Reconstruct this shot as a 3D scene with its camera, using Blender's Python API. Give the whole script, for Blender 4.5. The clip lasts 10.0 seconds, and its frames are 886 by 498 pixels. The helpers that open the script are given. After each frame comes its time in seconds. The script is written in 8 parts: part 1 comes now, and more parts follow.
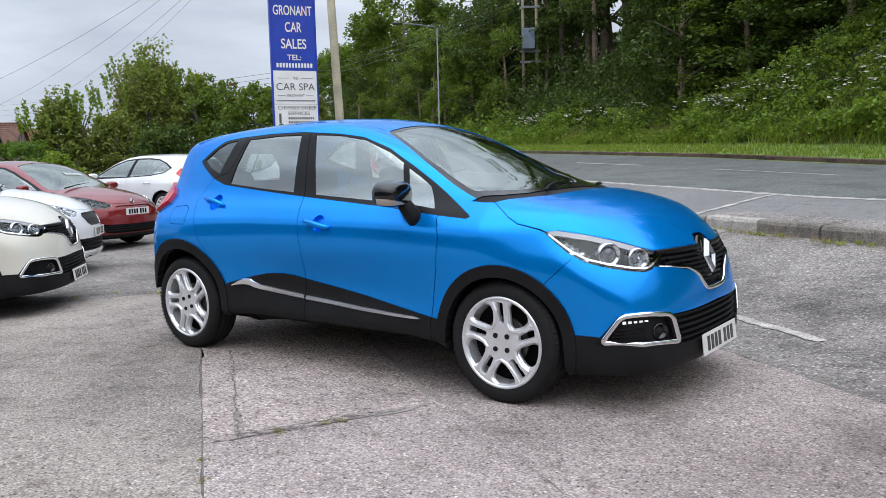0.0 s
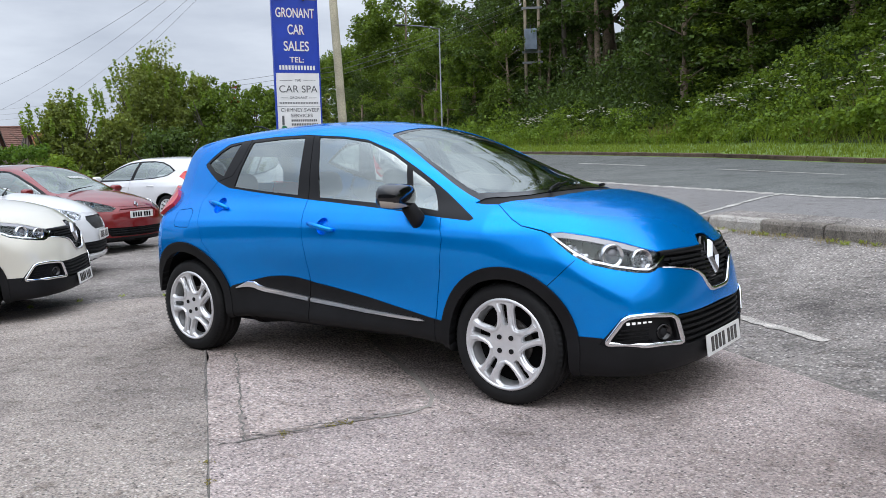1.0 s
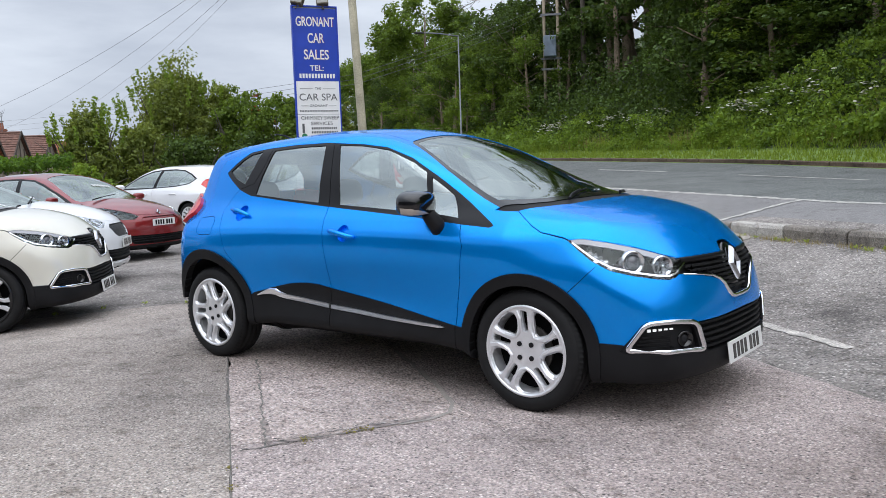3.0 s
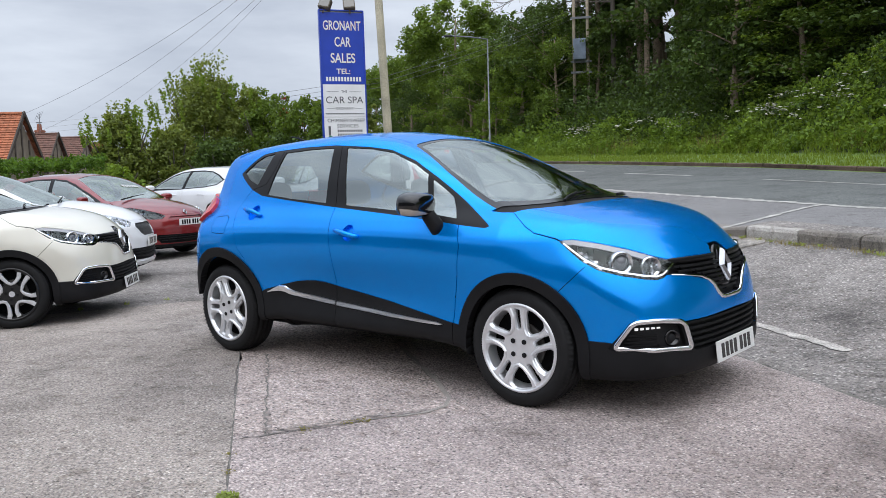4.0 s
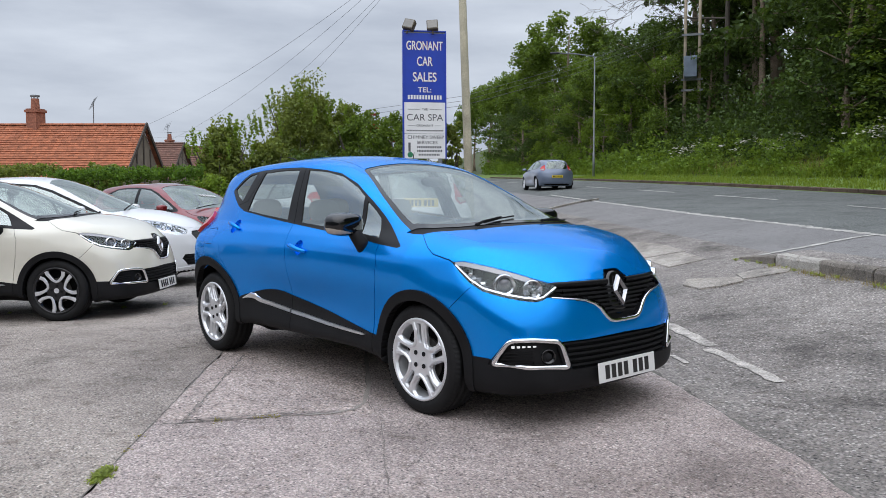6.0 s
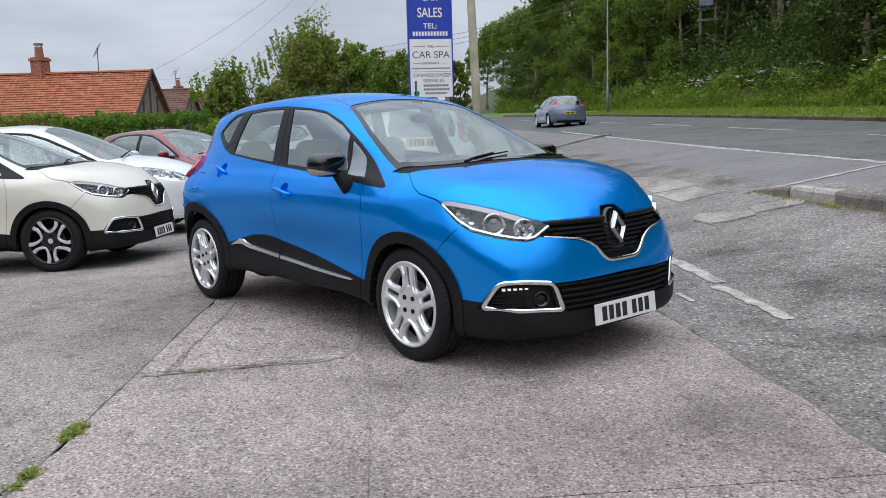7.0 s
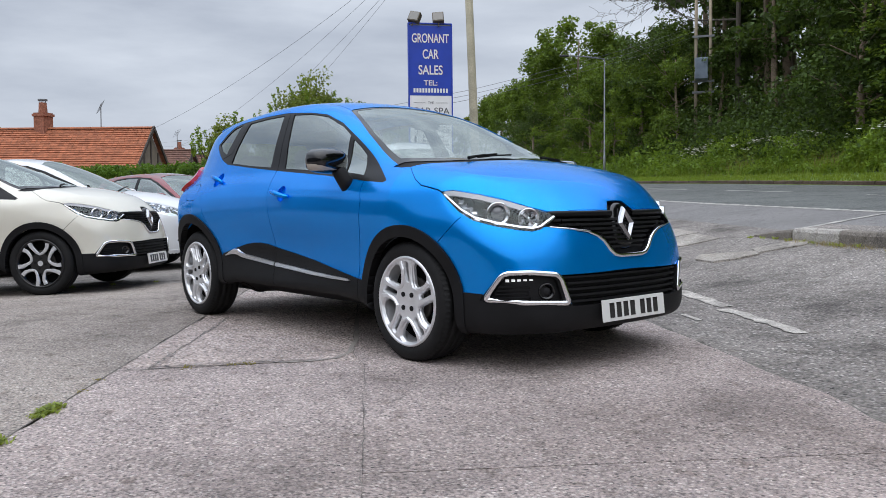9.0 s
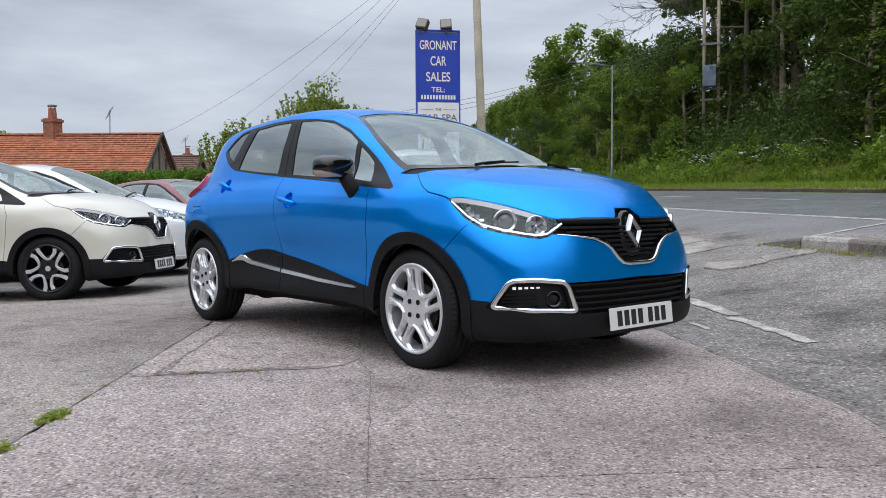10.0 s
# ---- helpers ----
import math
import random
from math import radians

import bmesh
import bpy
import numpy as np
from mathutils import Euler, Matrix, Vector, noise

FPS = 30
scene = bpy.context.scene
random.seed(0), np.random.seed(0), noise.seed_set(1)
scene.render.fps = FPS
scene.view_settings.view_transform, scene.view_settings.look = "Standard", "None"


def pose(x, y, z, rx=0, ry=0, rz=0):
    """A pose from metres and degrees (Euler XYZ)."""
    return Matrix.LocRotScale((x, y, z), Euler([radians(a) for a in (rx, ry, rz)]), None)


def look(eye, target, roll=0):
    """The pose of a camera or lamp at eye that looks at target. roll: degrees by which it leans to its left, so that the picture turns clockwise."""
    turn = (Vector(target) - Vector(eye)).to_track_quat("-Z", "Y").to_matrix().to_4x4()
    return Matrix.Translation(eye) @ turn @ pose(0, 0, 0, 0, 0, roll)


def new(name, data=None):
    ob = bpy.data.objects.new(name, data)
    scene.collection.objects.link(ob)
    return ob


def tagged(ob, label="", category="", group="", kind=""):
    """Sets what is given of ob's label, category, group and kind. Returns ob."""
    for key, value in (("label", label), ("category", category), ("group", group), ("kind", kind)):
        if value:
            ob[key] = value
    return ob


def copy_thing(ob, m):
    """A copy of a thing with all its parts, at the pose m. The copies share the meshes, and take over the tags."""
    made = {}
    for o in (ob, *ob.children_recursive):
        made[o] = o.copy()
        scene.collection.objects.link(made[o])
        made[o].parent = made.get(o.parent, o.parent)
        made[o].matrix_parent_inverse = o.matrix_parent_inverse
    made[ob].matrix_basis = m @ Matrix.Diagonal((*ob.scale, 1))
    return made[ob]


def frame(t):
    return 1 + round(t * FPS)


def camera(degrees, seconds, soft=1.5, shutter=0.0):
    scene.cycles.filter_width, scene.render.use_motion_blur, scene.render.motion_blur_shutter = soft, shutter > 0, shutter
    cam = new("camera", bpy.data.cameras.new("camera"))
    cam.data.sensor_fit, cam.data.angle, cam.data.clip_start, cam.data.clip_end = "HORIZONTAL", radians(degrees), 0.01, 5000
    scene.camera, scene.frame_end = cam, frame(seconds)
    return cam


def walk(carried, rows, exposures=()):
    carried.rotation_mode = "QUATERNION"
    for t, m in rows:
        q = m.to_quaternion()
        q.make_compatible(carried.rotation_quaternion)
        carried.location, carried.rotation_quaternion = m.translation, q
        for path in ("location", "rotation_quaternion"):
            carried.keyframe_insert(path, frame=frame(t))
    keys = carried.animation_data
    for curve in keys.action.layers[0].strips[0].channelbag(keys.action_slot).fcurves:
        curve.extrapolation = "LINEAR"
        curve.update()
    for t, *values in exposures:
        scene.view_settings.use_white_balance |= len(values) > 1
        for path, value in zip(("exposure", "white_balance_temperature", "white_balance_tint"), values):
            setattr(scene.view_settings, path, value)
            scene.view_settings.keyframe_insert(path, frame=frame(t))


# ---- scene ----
cam = camera(56.6, 10.0, soft=0.5)
PATH = [
    (0, (4.859, -4.302, 1.255), (3.671, -2.706, 1.046), -1.5),
    (0.5, (4.858, -4.31, 1.259), (3.667, -2.717, 1.05), -1.6),
    (1, (4.864, -4.313, 1.261), (3.67, -2.722, 1.055), -1.8),
    (1.5, (4.866, -4.318, 1.26), (3.667, -2.73, 1.057), -1.9),
    (2, (4.863, -4.32, 1.265), (3.663, -2.733, 1.066), -1.9),
    (2.5, (4.861, -4.311, 1.263), (3.656, -2.726, 1.07), -1.9),
    (3.8, (5.009, -4.355, 1.263), (3.726, -2.831, 1.081), -1.9),
    (4, (5.104, -4.335, 1.254), (3.815, -2.817, 1.075), -1.7),
    (4.5, (5.357, -4.212, 1.271), (3.993, -2.76, 1.092), -1.6),
    (5, (5.658, -4.095, 1.287), (4.226, -2.709, 1.119), -0.8),
    (5.2, (5.791, -4.095, 1.287), (4.362, -2.705, 1.125), -0.1),
    (6.3, (6.267, -3.681, 1.296), (4.752, -2.383, 1.154), -0.7),
    (6.5, (6.239, -3.631, 1.279), (4.727, -2.342, 1.049), -2.2),
    (7, (6.142, -3.53, 1.264), (4.631, -2.25, 0.982), -1.7),
    (7.5, (6.04, -3.451, 1.133), (4.529, -2.173, 0.846), -0.5),
    (8, (6.005, -3.457, 0.959), (4.485, -2.163, 0.83), 0.5),
    (8.5, (6.045, -3.481, 0.851), (4.529, -2.18, 0.75), -0.7),
    (9, (6.028, -3.481, 0.845), (4.513, -2.18, 0.733), -0.6),
    (9.5, (6.025, -3.471, 0.85), (4.507, -2.172, 0.753), -0.6),
    (10, (6.015, -3.468, 0.847), (4.488, -2.179, 0.751), -0.4),
]
walk(cam, [(t, look(eye, target, roll)) for t, eye, target, roll in PATH], [(0, 0.25), (2.5, 0.25), (5.0, 0.15), (6.5, 0.05), (10.0, 0.03)])
# ---- world and light: a bright overcast sky ----
world = bpy.data.worlds.new("overcast_sky")
scene.world = world
world.use_nodes = True
wn, wl = world.node_tree.nodes, world.node_tree.links
wn.clear()
w_out = wn.new("ShaderNodeOutputWorld")
w_bg = wn.new("ShaderNodeBackground")
w_sky = wn.new("ShaderNodeTexSky")
w_sky.sky_type, w_sky.sun_disc = "NISHITA", False
w_sky.sun_elevation, w_sky.sun_rotation = radians(60), radians(135)
w_sky.dust_density, w_sky.ozone_density = 3.0, 2.0
w_tc = wn.new("ShaderNodeTexCoord")
w_map = wn.new("ShaderNodeMapping")
w_map.inputs["Scale"].default_value = (1.6, 1.6, 7.0)
w_noise = wn.new("ShaderNodeTexNoise")
w_noise.inputs["Scale"].default_value = 1.6
w_noise.inputs["Detail"].default_value = 7.0
w_noise.inputs["Roughness"].default_value = 0.55
w_ramp = wn.new("ShaderNodeValToRGB")
w_ramp.color_ramp.elements[0].position = 0.30
w_ramp.color_ramp.elements[0].color = (5.55, 6.2, 7.5, 1)
w_ramp.color_ramp.elements[1].position = 0.72
w_ramp.color_ramp.elements[1].color = (9.9, 10.7, 12.0, 1)
w_mix = wn.new("ShaderNodeMix")
w_mix.data_type = "RGBA"
w_mix.inputs["Factor"].default_value = 0.90
wl.new(w_tc.outputs["Generated"], w_map.inputs["Vector"])
wl.new(w_map.outputs["Vector"], w_noise.inputs["Vector"])
wl.new(w_noise.outputs["Fac"], w_ramp.inputs["Fac"])
wl.new(w_sky.outputs["Color"], w_mix.inputs["A"])
wl.new(w_ramp.outputs["Color"], w_mix.inputs["B"])
w_sep = wn.new("ShaderNodeSeparateXYZ")
w_up = wn.new("ShaderNodeMapRange")       # an overcast sky is brightest overhead
w_up.interpolation_type = "SMOOTHSTEP"
w_up.inputs["From Min"].default_value, w_up.inputs["From Max"].default_value = 0.30, 1.0
w_up.inputs["To Min"].default_value, w_up.inputs["To Max"].default_value = 1.0, 2.9
w_mul = wn.new("ShaderNodeMix")
w_mul.data_type, w_mul.blend_type = "RGBA", "MULTIPLY"
w_mul.inputs["Factor"].default_value = 1.0
wl.new(w_tc.outputs["Generated"], w_sep.inputs["Vector"])
wl.new(w_sep.outputs["Z"], w_up.inputs["Value"])
wl.new(w_mix.outputs["Result"], w_mul.inputs["A"])
wl.new(w_up.outputs["Result"], w_mul.inputs["B"])
wl.new(w_mul.outputs["Result"], w_bg.inputs["Color"])
wl.new(w_bg.outputs["Background"], w_out.inputs["Surface"])
w_bg.inputs["Strength"].default_value = 0.075

sun_data = bpy.data.lights.new("sun", "SUN")
sun_data.energy, sun_data.angle, sun_data.color = 1.05, radians(100), (1.0, 0.97, 0.92)
sun = new("sun", sun_data)
sun.matrix_world = look((8, -5, 15), (2, 1, 0))
# ---- small helpers ----
U = Vector((math.cos(radians(144.5)), math.sin(radians(144.5)), 0))   # along the road
V = Vector((math.cos(radians(54.5)), math.sin(radians(54.5)), 0))     # across it, towards the bank


def part(name, bm, material, parent=None, label="", smooth=False):
    me = bpy.data.meshes.new(name)
    bm.to_mesh(me)
    bm.free()
    for m in (material if isinstance(material, (list, tuple)) else [material]):
        me.materials.append(m)
    if smooth:
        me.polygons.foreach_set("use_smooth", [True] * len(me.polygons))
    ob = new(name, me)
    if parent:
        ob.parent = parent
    if label:
        ob["label"] = label
    return ob


def data_part(name, verts, faces, material, parent=None, label="", smooth=False):
    me = bpy.data.meshes.new(name)
    me.from_pydata(verts, [], faces)
    me.materials.append(material)
    if smooth:
        me.polygons.foreach_set("use_smooth", [True] * len(me.polygons))
    ob = new(name, me)
    if parent:
        ob.parent = parent
    if label:
        ob["label"] = label
    return ob


def box(bm, x0, x1, y0, y1, z0, z1, m=None, bevel=0.0):
    r = bmesh.ops.create_cube(bm, size=1)
    vs = r["verts"]
    for v in vs:
        v.co = Vector(((x0 + x1) / 2 + v.co.x * (x1 - x0), (y0 + y1) / 2 + v.co.y * (y1 - y0), (z0 + z1) / 2 + v.co.z * (z1 - z0)))
    if bevel:
        es = list({e for v in vs for e in v.link_edges})
        vs = list({v for f in bmesh.ops.bevel(bm, geom=es, offset=bevel, segments=2, affect="EDGES", profile=0.5)["faces"] for v in f.verts} | {v for v in vs if v.is_valid})
    if m is not None:
        for v in vs:
            v.co = m @ v.co
    return vs


def tube(bm, a, b, r0, r1=None, n=10, caps=True):
    a, b = Vector(a), Vector(b)
    r1 = r0 if r1 is None else r1
    q = (b - a).to_track_quat("Z", "Y").to_matrix()
    rings = []
    for p, r in ((a, r0), (b, r1)):
        rings.append([bm.verts.new(p + q @ Vector((r * math.cos(2 * math.pi * i / n), r * math.sin(2 * math.pi * i / n), 0))) for i in range(n)])
    for i in range(n):
        bm.faces.new((rings[0][i], rings[0][(i + 1) % n], rings[1][(i + 1) % n], rings[1][i]))
    if caps:
        bm.faces.new(rings[0][::-1])
        bm.faces.new(rings[1])
    return rings


def sweep(bm, pts, r, n=6):
    """A round rod along a line of points; r is one radius or one for each point."""
    pts = [Vector(p) for p in pts]
    rs = r if isinstance(r, (list, tuple)) else [r] * len(pts)
    last = None
    for i, p in enumerate(pts):
        d = (pts[min(i + 1, len(pts) - 1)] - pts[max(i - 1, 0)]).normalized()
        q = d.to_track_quat("Z", "Y").to_matrix()
        ring = [bm.verts.new(p + q @ Vector((rs[i] * math.cos(2 * math.pi * k / n), rs[i] * math.sin(2 * math.pi * k / n), 0))) for k in range(n)]
        if last:
            for k in range(n):
                bm.faces.new((last[k], last[(k + 1) % n], ring[(k + 1) % n], ring[k]))
        else:
            bm.faces.new(ring[::-1])
        last = ring
    bm.faces.new(last)


def smoothstep(a, b, x):
    t = min(1.0, max(0.0, (x - a) / (b - a)))
    return t * t * (3 - 2 * t)


# ---- materials ----
def mat(name, color, rough=0.6, metal=0.0, noise_scale=0.0, vary=0.0, bump=0.0, bump_scale=None, spec=0.5, coat=0.0, fine=0.0, fine_scale=200.0, per_object=0.0, per_island=0.0):
    """A surface with colour varied at two scales, and fine relief. vary and fine: how much darker and lighter the colour goes."""
    m = bpy.data.materials.new(name)
    m.use_nodes = True
    n, l = m.node_tree.nodes, m.node_tree.links
    b = n["Principled BSDF"]
    b.inputs["Base Color"].default_value = (*color, 1)
    b.inputs["Roughness"].default_value = rough
    b.inputs["Metallic"].default_value = metal
    b.inputs["Specular IOR Level"].default_value = spec
    b.inputs["Coat Weight"].default_value = coat
    b.inputs["Coat Roughness"].default_value = 0.03
    socket = None
    if vary or fine or bump:
        tc = n.new("ShaderNodeTexCoord")

        def noisy(scale, detail):
            t = n.new("ShaderNodeTexNoise")
            t.inputs["Scale"].default_value, t.inputs["Detail"].default_value = scale, detail
            l.new(tc.outputs["Object"], t.inputs["Vector"])
            return t.outputs["Fac"]

        def scaled(fac, amount, base):
            r = n.new("ShaderNodeMapRange")
            r.inputs["From Min"].default_value, r.inputs["From Max"].default_value = 0.3, 0.7
            r.inputs["To Min"].default_value, r.inputs["To Max"].default_value = 1 - amount, 1 + amount
            l.new(fac, r.inputs["Value"])
            mx = n.new("ShaderNodeMix")
            mx.data_type, mx.blend_type = "RGBA", "MULTIPLY"
            mx.inputs["Factor"].default_value = 1
            if base is None:
                mx.inputs["A"].default_value = (*color, 1)
            else:
                l.new(base, mx.inputs["A"])
            l.new(r.outputs["Result"], mx.inputs["B"])
            return mx.outputs["Result"]

        if vary:
            socket = scaled(noisy(noise_scale, 6), vary, socket)
        if fine:
            socket = scaled(noisy(fine_scale, 3), fine, socket)
        if bump:
            bp = n.new("ShaderNodeBump")
            bp.inputs["Strength"].default_value, bp.inputs["Distance"].default_value = bump, 0.01
            l.new(noisy(bump_scale or noise_scale, 4), bp.inputs["Height"])
            l.new(bp.outputs["Normal"], b.inputs["Normal"])
    if per_object or per_island:
        if per_object:
            src = n.new("ShaderNodeObjectInfo").outputs["Random"]
        else:
            src = n.new("ShaderNodeNewGeometry").outputs["Random Per Island"]
        r = n.new("ShaderNodeMapRange")
        a = per_object or per_island
        r.inputs["To Min"].default_value, r.inputs["To Max"].default_value = 1 - a, 1 + a
        l.new(src, r.inputs["Value"])
        mx = n.new("ShaderNodeMix")
        mx.data_type, mx.blend_type = "RGBA", "MULTIPLY"
        mx.inputs["Factor"].default_value = 1
        if socket is None:
            mx.inputs["A"].default_value = (*color, 1)
        else:
            l.new(socket, mx.inputs["A"])
        l.new(r.outputs["Result"], mx.inputs["B"])
        socket = mx.outputs["Result"]
    if socket is not None:
        l.new(socket, b.inputs["Base Color"])
    return m


def paint(name, color, flake=0.25, rough=0.32, metal=0.45, spec=0.5, coat=1.0):
    """Car paint: a metallic base under a clear coat, with the faint orange peel of a sprayed panel."""
    m = mat(name, color, rough=rough, metal=metal, coat=coat, spec=spec, noise_scale=2.5, vary=0.04, fine=flake * 0.3, fine_scale=900)
    n, l = m.node_tree.nodes, m.node_tree.links
    b = n["Principled BSDF"]
    tc = n.new("ShaderNodeTexCoord")
    t = n.new("ShaderNodeTexNoise")
    t.inputs["Scale"].default_value = 14
    l.new(tc.outputs["Object"], t.inputs["Vector"])
    bp = n.new("ShaderNodeBump")
    bp.inputs["Strength"].default_value, bp.inputs["Distance"].default_value = 0.05, 0.004
    l.new(t.outputs["Fac"], bp.inputs["Height"])
    l.new(bp.outputs["Normal"], b.inputs["Coat Normal"])
    if metal > 0.6:
        b.inputs["Specular Tint"].default_value = (0.0, 0.60, 1.0, 1)
    return m


def glass(name, tint=(0.75, 0.82, 0.80), rough=0.0, least=0.12, full=0.75):
    """Thin window glass: mirror at grazing angles, tinted and clear otherwise."""
    m = bpy.data.materials.new(name)
    m.use_nodes = True
    n, l = m.node_tree.nodes, m.node_tree.links
    n.clear()
    out = n.new("ShaderNodeOutputMaterial")
    mix = n.new("ShaderNodeMixShader")
    lw = n.new("ShaderNodeLayerWeight")
    lw.inputs["Blend"].default_value = 0.5
    power = n.new("ShaderNodeMath")
    power.operation = "POWER"
    power.inputs[1].default_value = 5.0
    fr = n.new("ShaderNodeMath")
    fr.operation = "MULTIPLY_ADD"
    fr.inputs[1].default_value, fr.inputs[2].default_value = 0.957, 0.043
    l.new(lw.outputs["Facing"], power.inputs[0])
    l.new(power.outputs["Value"], fr.inputs[0])
    tr = n.new("ShaderNodeBsdfTransparent")
    tr.inputs["Color"].default_value = (*tint, 1)
    gl = n.new("ShaderNodeBsdfGlossy")
    gl.inputs["Roughness"].default_value = rough
    gl.inputs["Color"].default_value = (0.90, 0.98, 0.95, 1)
    mp = n.new("ShaderNodeMapRange")
    mp.inputs["From Max"].default_value, mp.inputs["To Min"].default_value = full, least
    l.new(fr.outputs["Value"], mp.inputs["Value"])
    l.new(mp.outputs["Result"], mix.inputs["Fac"])
    l.new(tr.outputs["BSDF"], mix.inputs[1])
    l.new(gl.outputs["BSDF"], mix.inputs[2])
    l.new(mix.outputs["Shader"], out.inputs["Surface"])
    return m


BLUE = paint("blue_metallic_paint", (0.0, 0.275, 0.87), metal=0.64, rough=0.21, spec=0.1, coat=0.42)
CREAM = paint("cream_paint", (0.72, 0.695, 0.60), metal=0.0, flake=0.05)
WHITE = paint("white_paint", (0.74, 0.75, 0.77), metal=0.0, flake=0.05)
RED = paint("red_metallic_paint", (0.19, 0.008, 0.010), metal=0.25, spec=0.3)
SILVERBLUE = paint("silver_blue_paint", (0.17, 0.21, 0.29), metal=0.5)
BLACK_PLASTIC = mat("black_plastic", (0.009, 0.009, 0.010), rough=0.58, spec=0.2, noise_scale=6, vary=0.25, bump=0.06, bump_scale=500)
GLOSS_BLACK = mat("gloss_black", (0.004, 0.004, 0.005), rough=0.14, coat=0.4)
RUBBER = mat("tyre_rubber", (0.009, 0.009, 0.0095), rough=0.70, spec=0.3, noise_scale=9, vary=0.3, bump=0.15, bump_scale=120)
SATIN_CHROME = mat("satin_chrome", (0.88, 0.89, 0.90), rough=0.30, metal=1.0)
CHROME = mat("chrome", (0.86, 0.87, 0.88), rough=0.07, metal=1.0)
BADGE_CHROME = mat("badge_chrome", (0.40, 0.41, 0.43), rough=0.18, metal=1.0)
ALLOY = mat("silver_alloy", (0.76, 0.77, 0.79), rough=0.30, metal=0.60, noise_scale=20, vary=0.05)
DARK = mat("dark_underbody_and_hollows", (0.004, 0.004, 0.0045), rough=0.9, spec=0.1)
SEAT = mat("grey_seat_cloth", (0.05, 0.05, 0.055), rough=0.95, noise_scale=30, vary=0.2)
GLASS = glass("car_glass", (0.82, 0.86, 0.84), least=0.30)
SCREEN_GLASS = glass("windscreen_glass", (0.80, 0.84, 0.81), least=0.17, full=0.8)
DARK_GLASS = glass("privacy_glass", (0.62, 0.68, 0.67))
# ---- ground: one sheet, flat under the parked cars, ramped up to the road ----
GV = (-400.0, 2.6, 3.4, 5.0, 5.7, 7.6, 14.2, 14.4, 16.3, 18.0, 22.0, 30.0, 46.0, 60.0, 400.0)
GZ = (0.0, 0.0, 0.035, 0.24, 0.36, 0.60, 1.12, 1.22, 1.38, 1.65, 3.2, 7.0, 13.5, 17.0, 22.0)


def ground_z(x, y):
    u, v = x * U.x + y * U.y, x * V.x + y * V.y
    dip = 0.035 * min(4.0, max(0.0, -1.3 - v)) * smoothstep(0.5, 2.0, u) * (1 - 0.85 * smoothstep(8.5, 10.5, u))
    rise = 0.05 * min(5.0, max(0.0, u - 10.5)) * (1 - smoothstep(3, 7, v))
    path = 0.12 * smoothstep(5.70, 5.74, v) * (1 - smoothstep(2.5, 3.4, u)) * (1 - smoothstep(7.0, 7.6, v))
    far = float(np.interp(u, (-40, 8, 14, 23, 40), (-0.75, -0.28, -0.16, -0.08, 0.0))) * smoothstep(8.0, 14.2, v)
    steep = 2.7 * (1 - smoothstep(10.0, 24.0, u)) * smoothstep(16.8, 21.0, v)
    return float(np.interp(v, GV, GZ)) - dip + rise + path + far + steep + 0.02 * min(120.0, max(0.0, u - 3)) * smoothstep(3, 7, v)


def world_xy(u, v):
    return Vector((U.x * u + V.x * v, U.y * u + V.y * v, 0))


def on_ground(u, v, lift=0.0):
    p = world_xy(u, v)
    return Vector((p.x, p.y, ground_z(p.x, p.y) + lift))


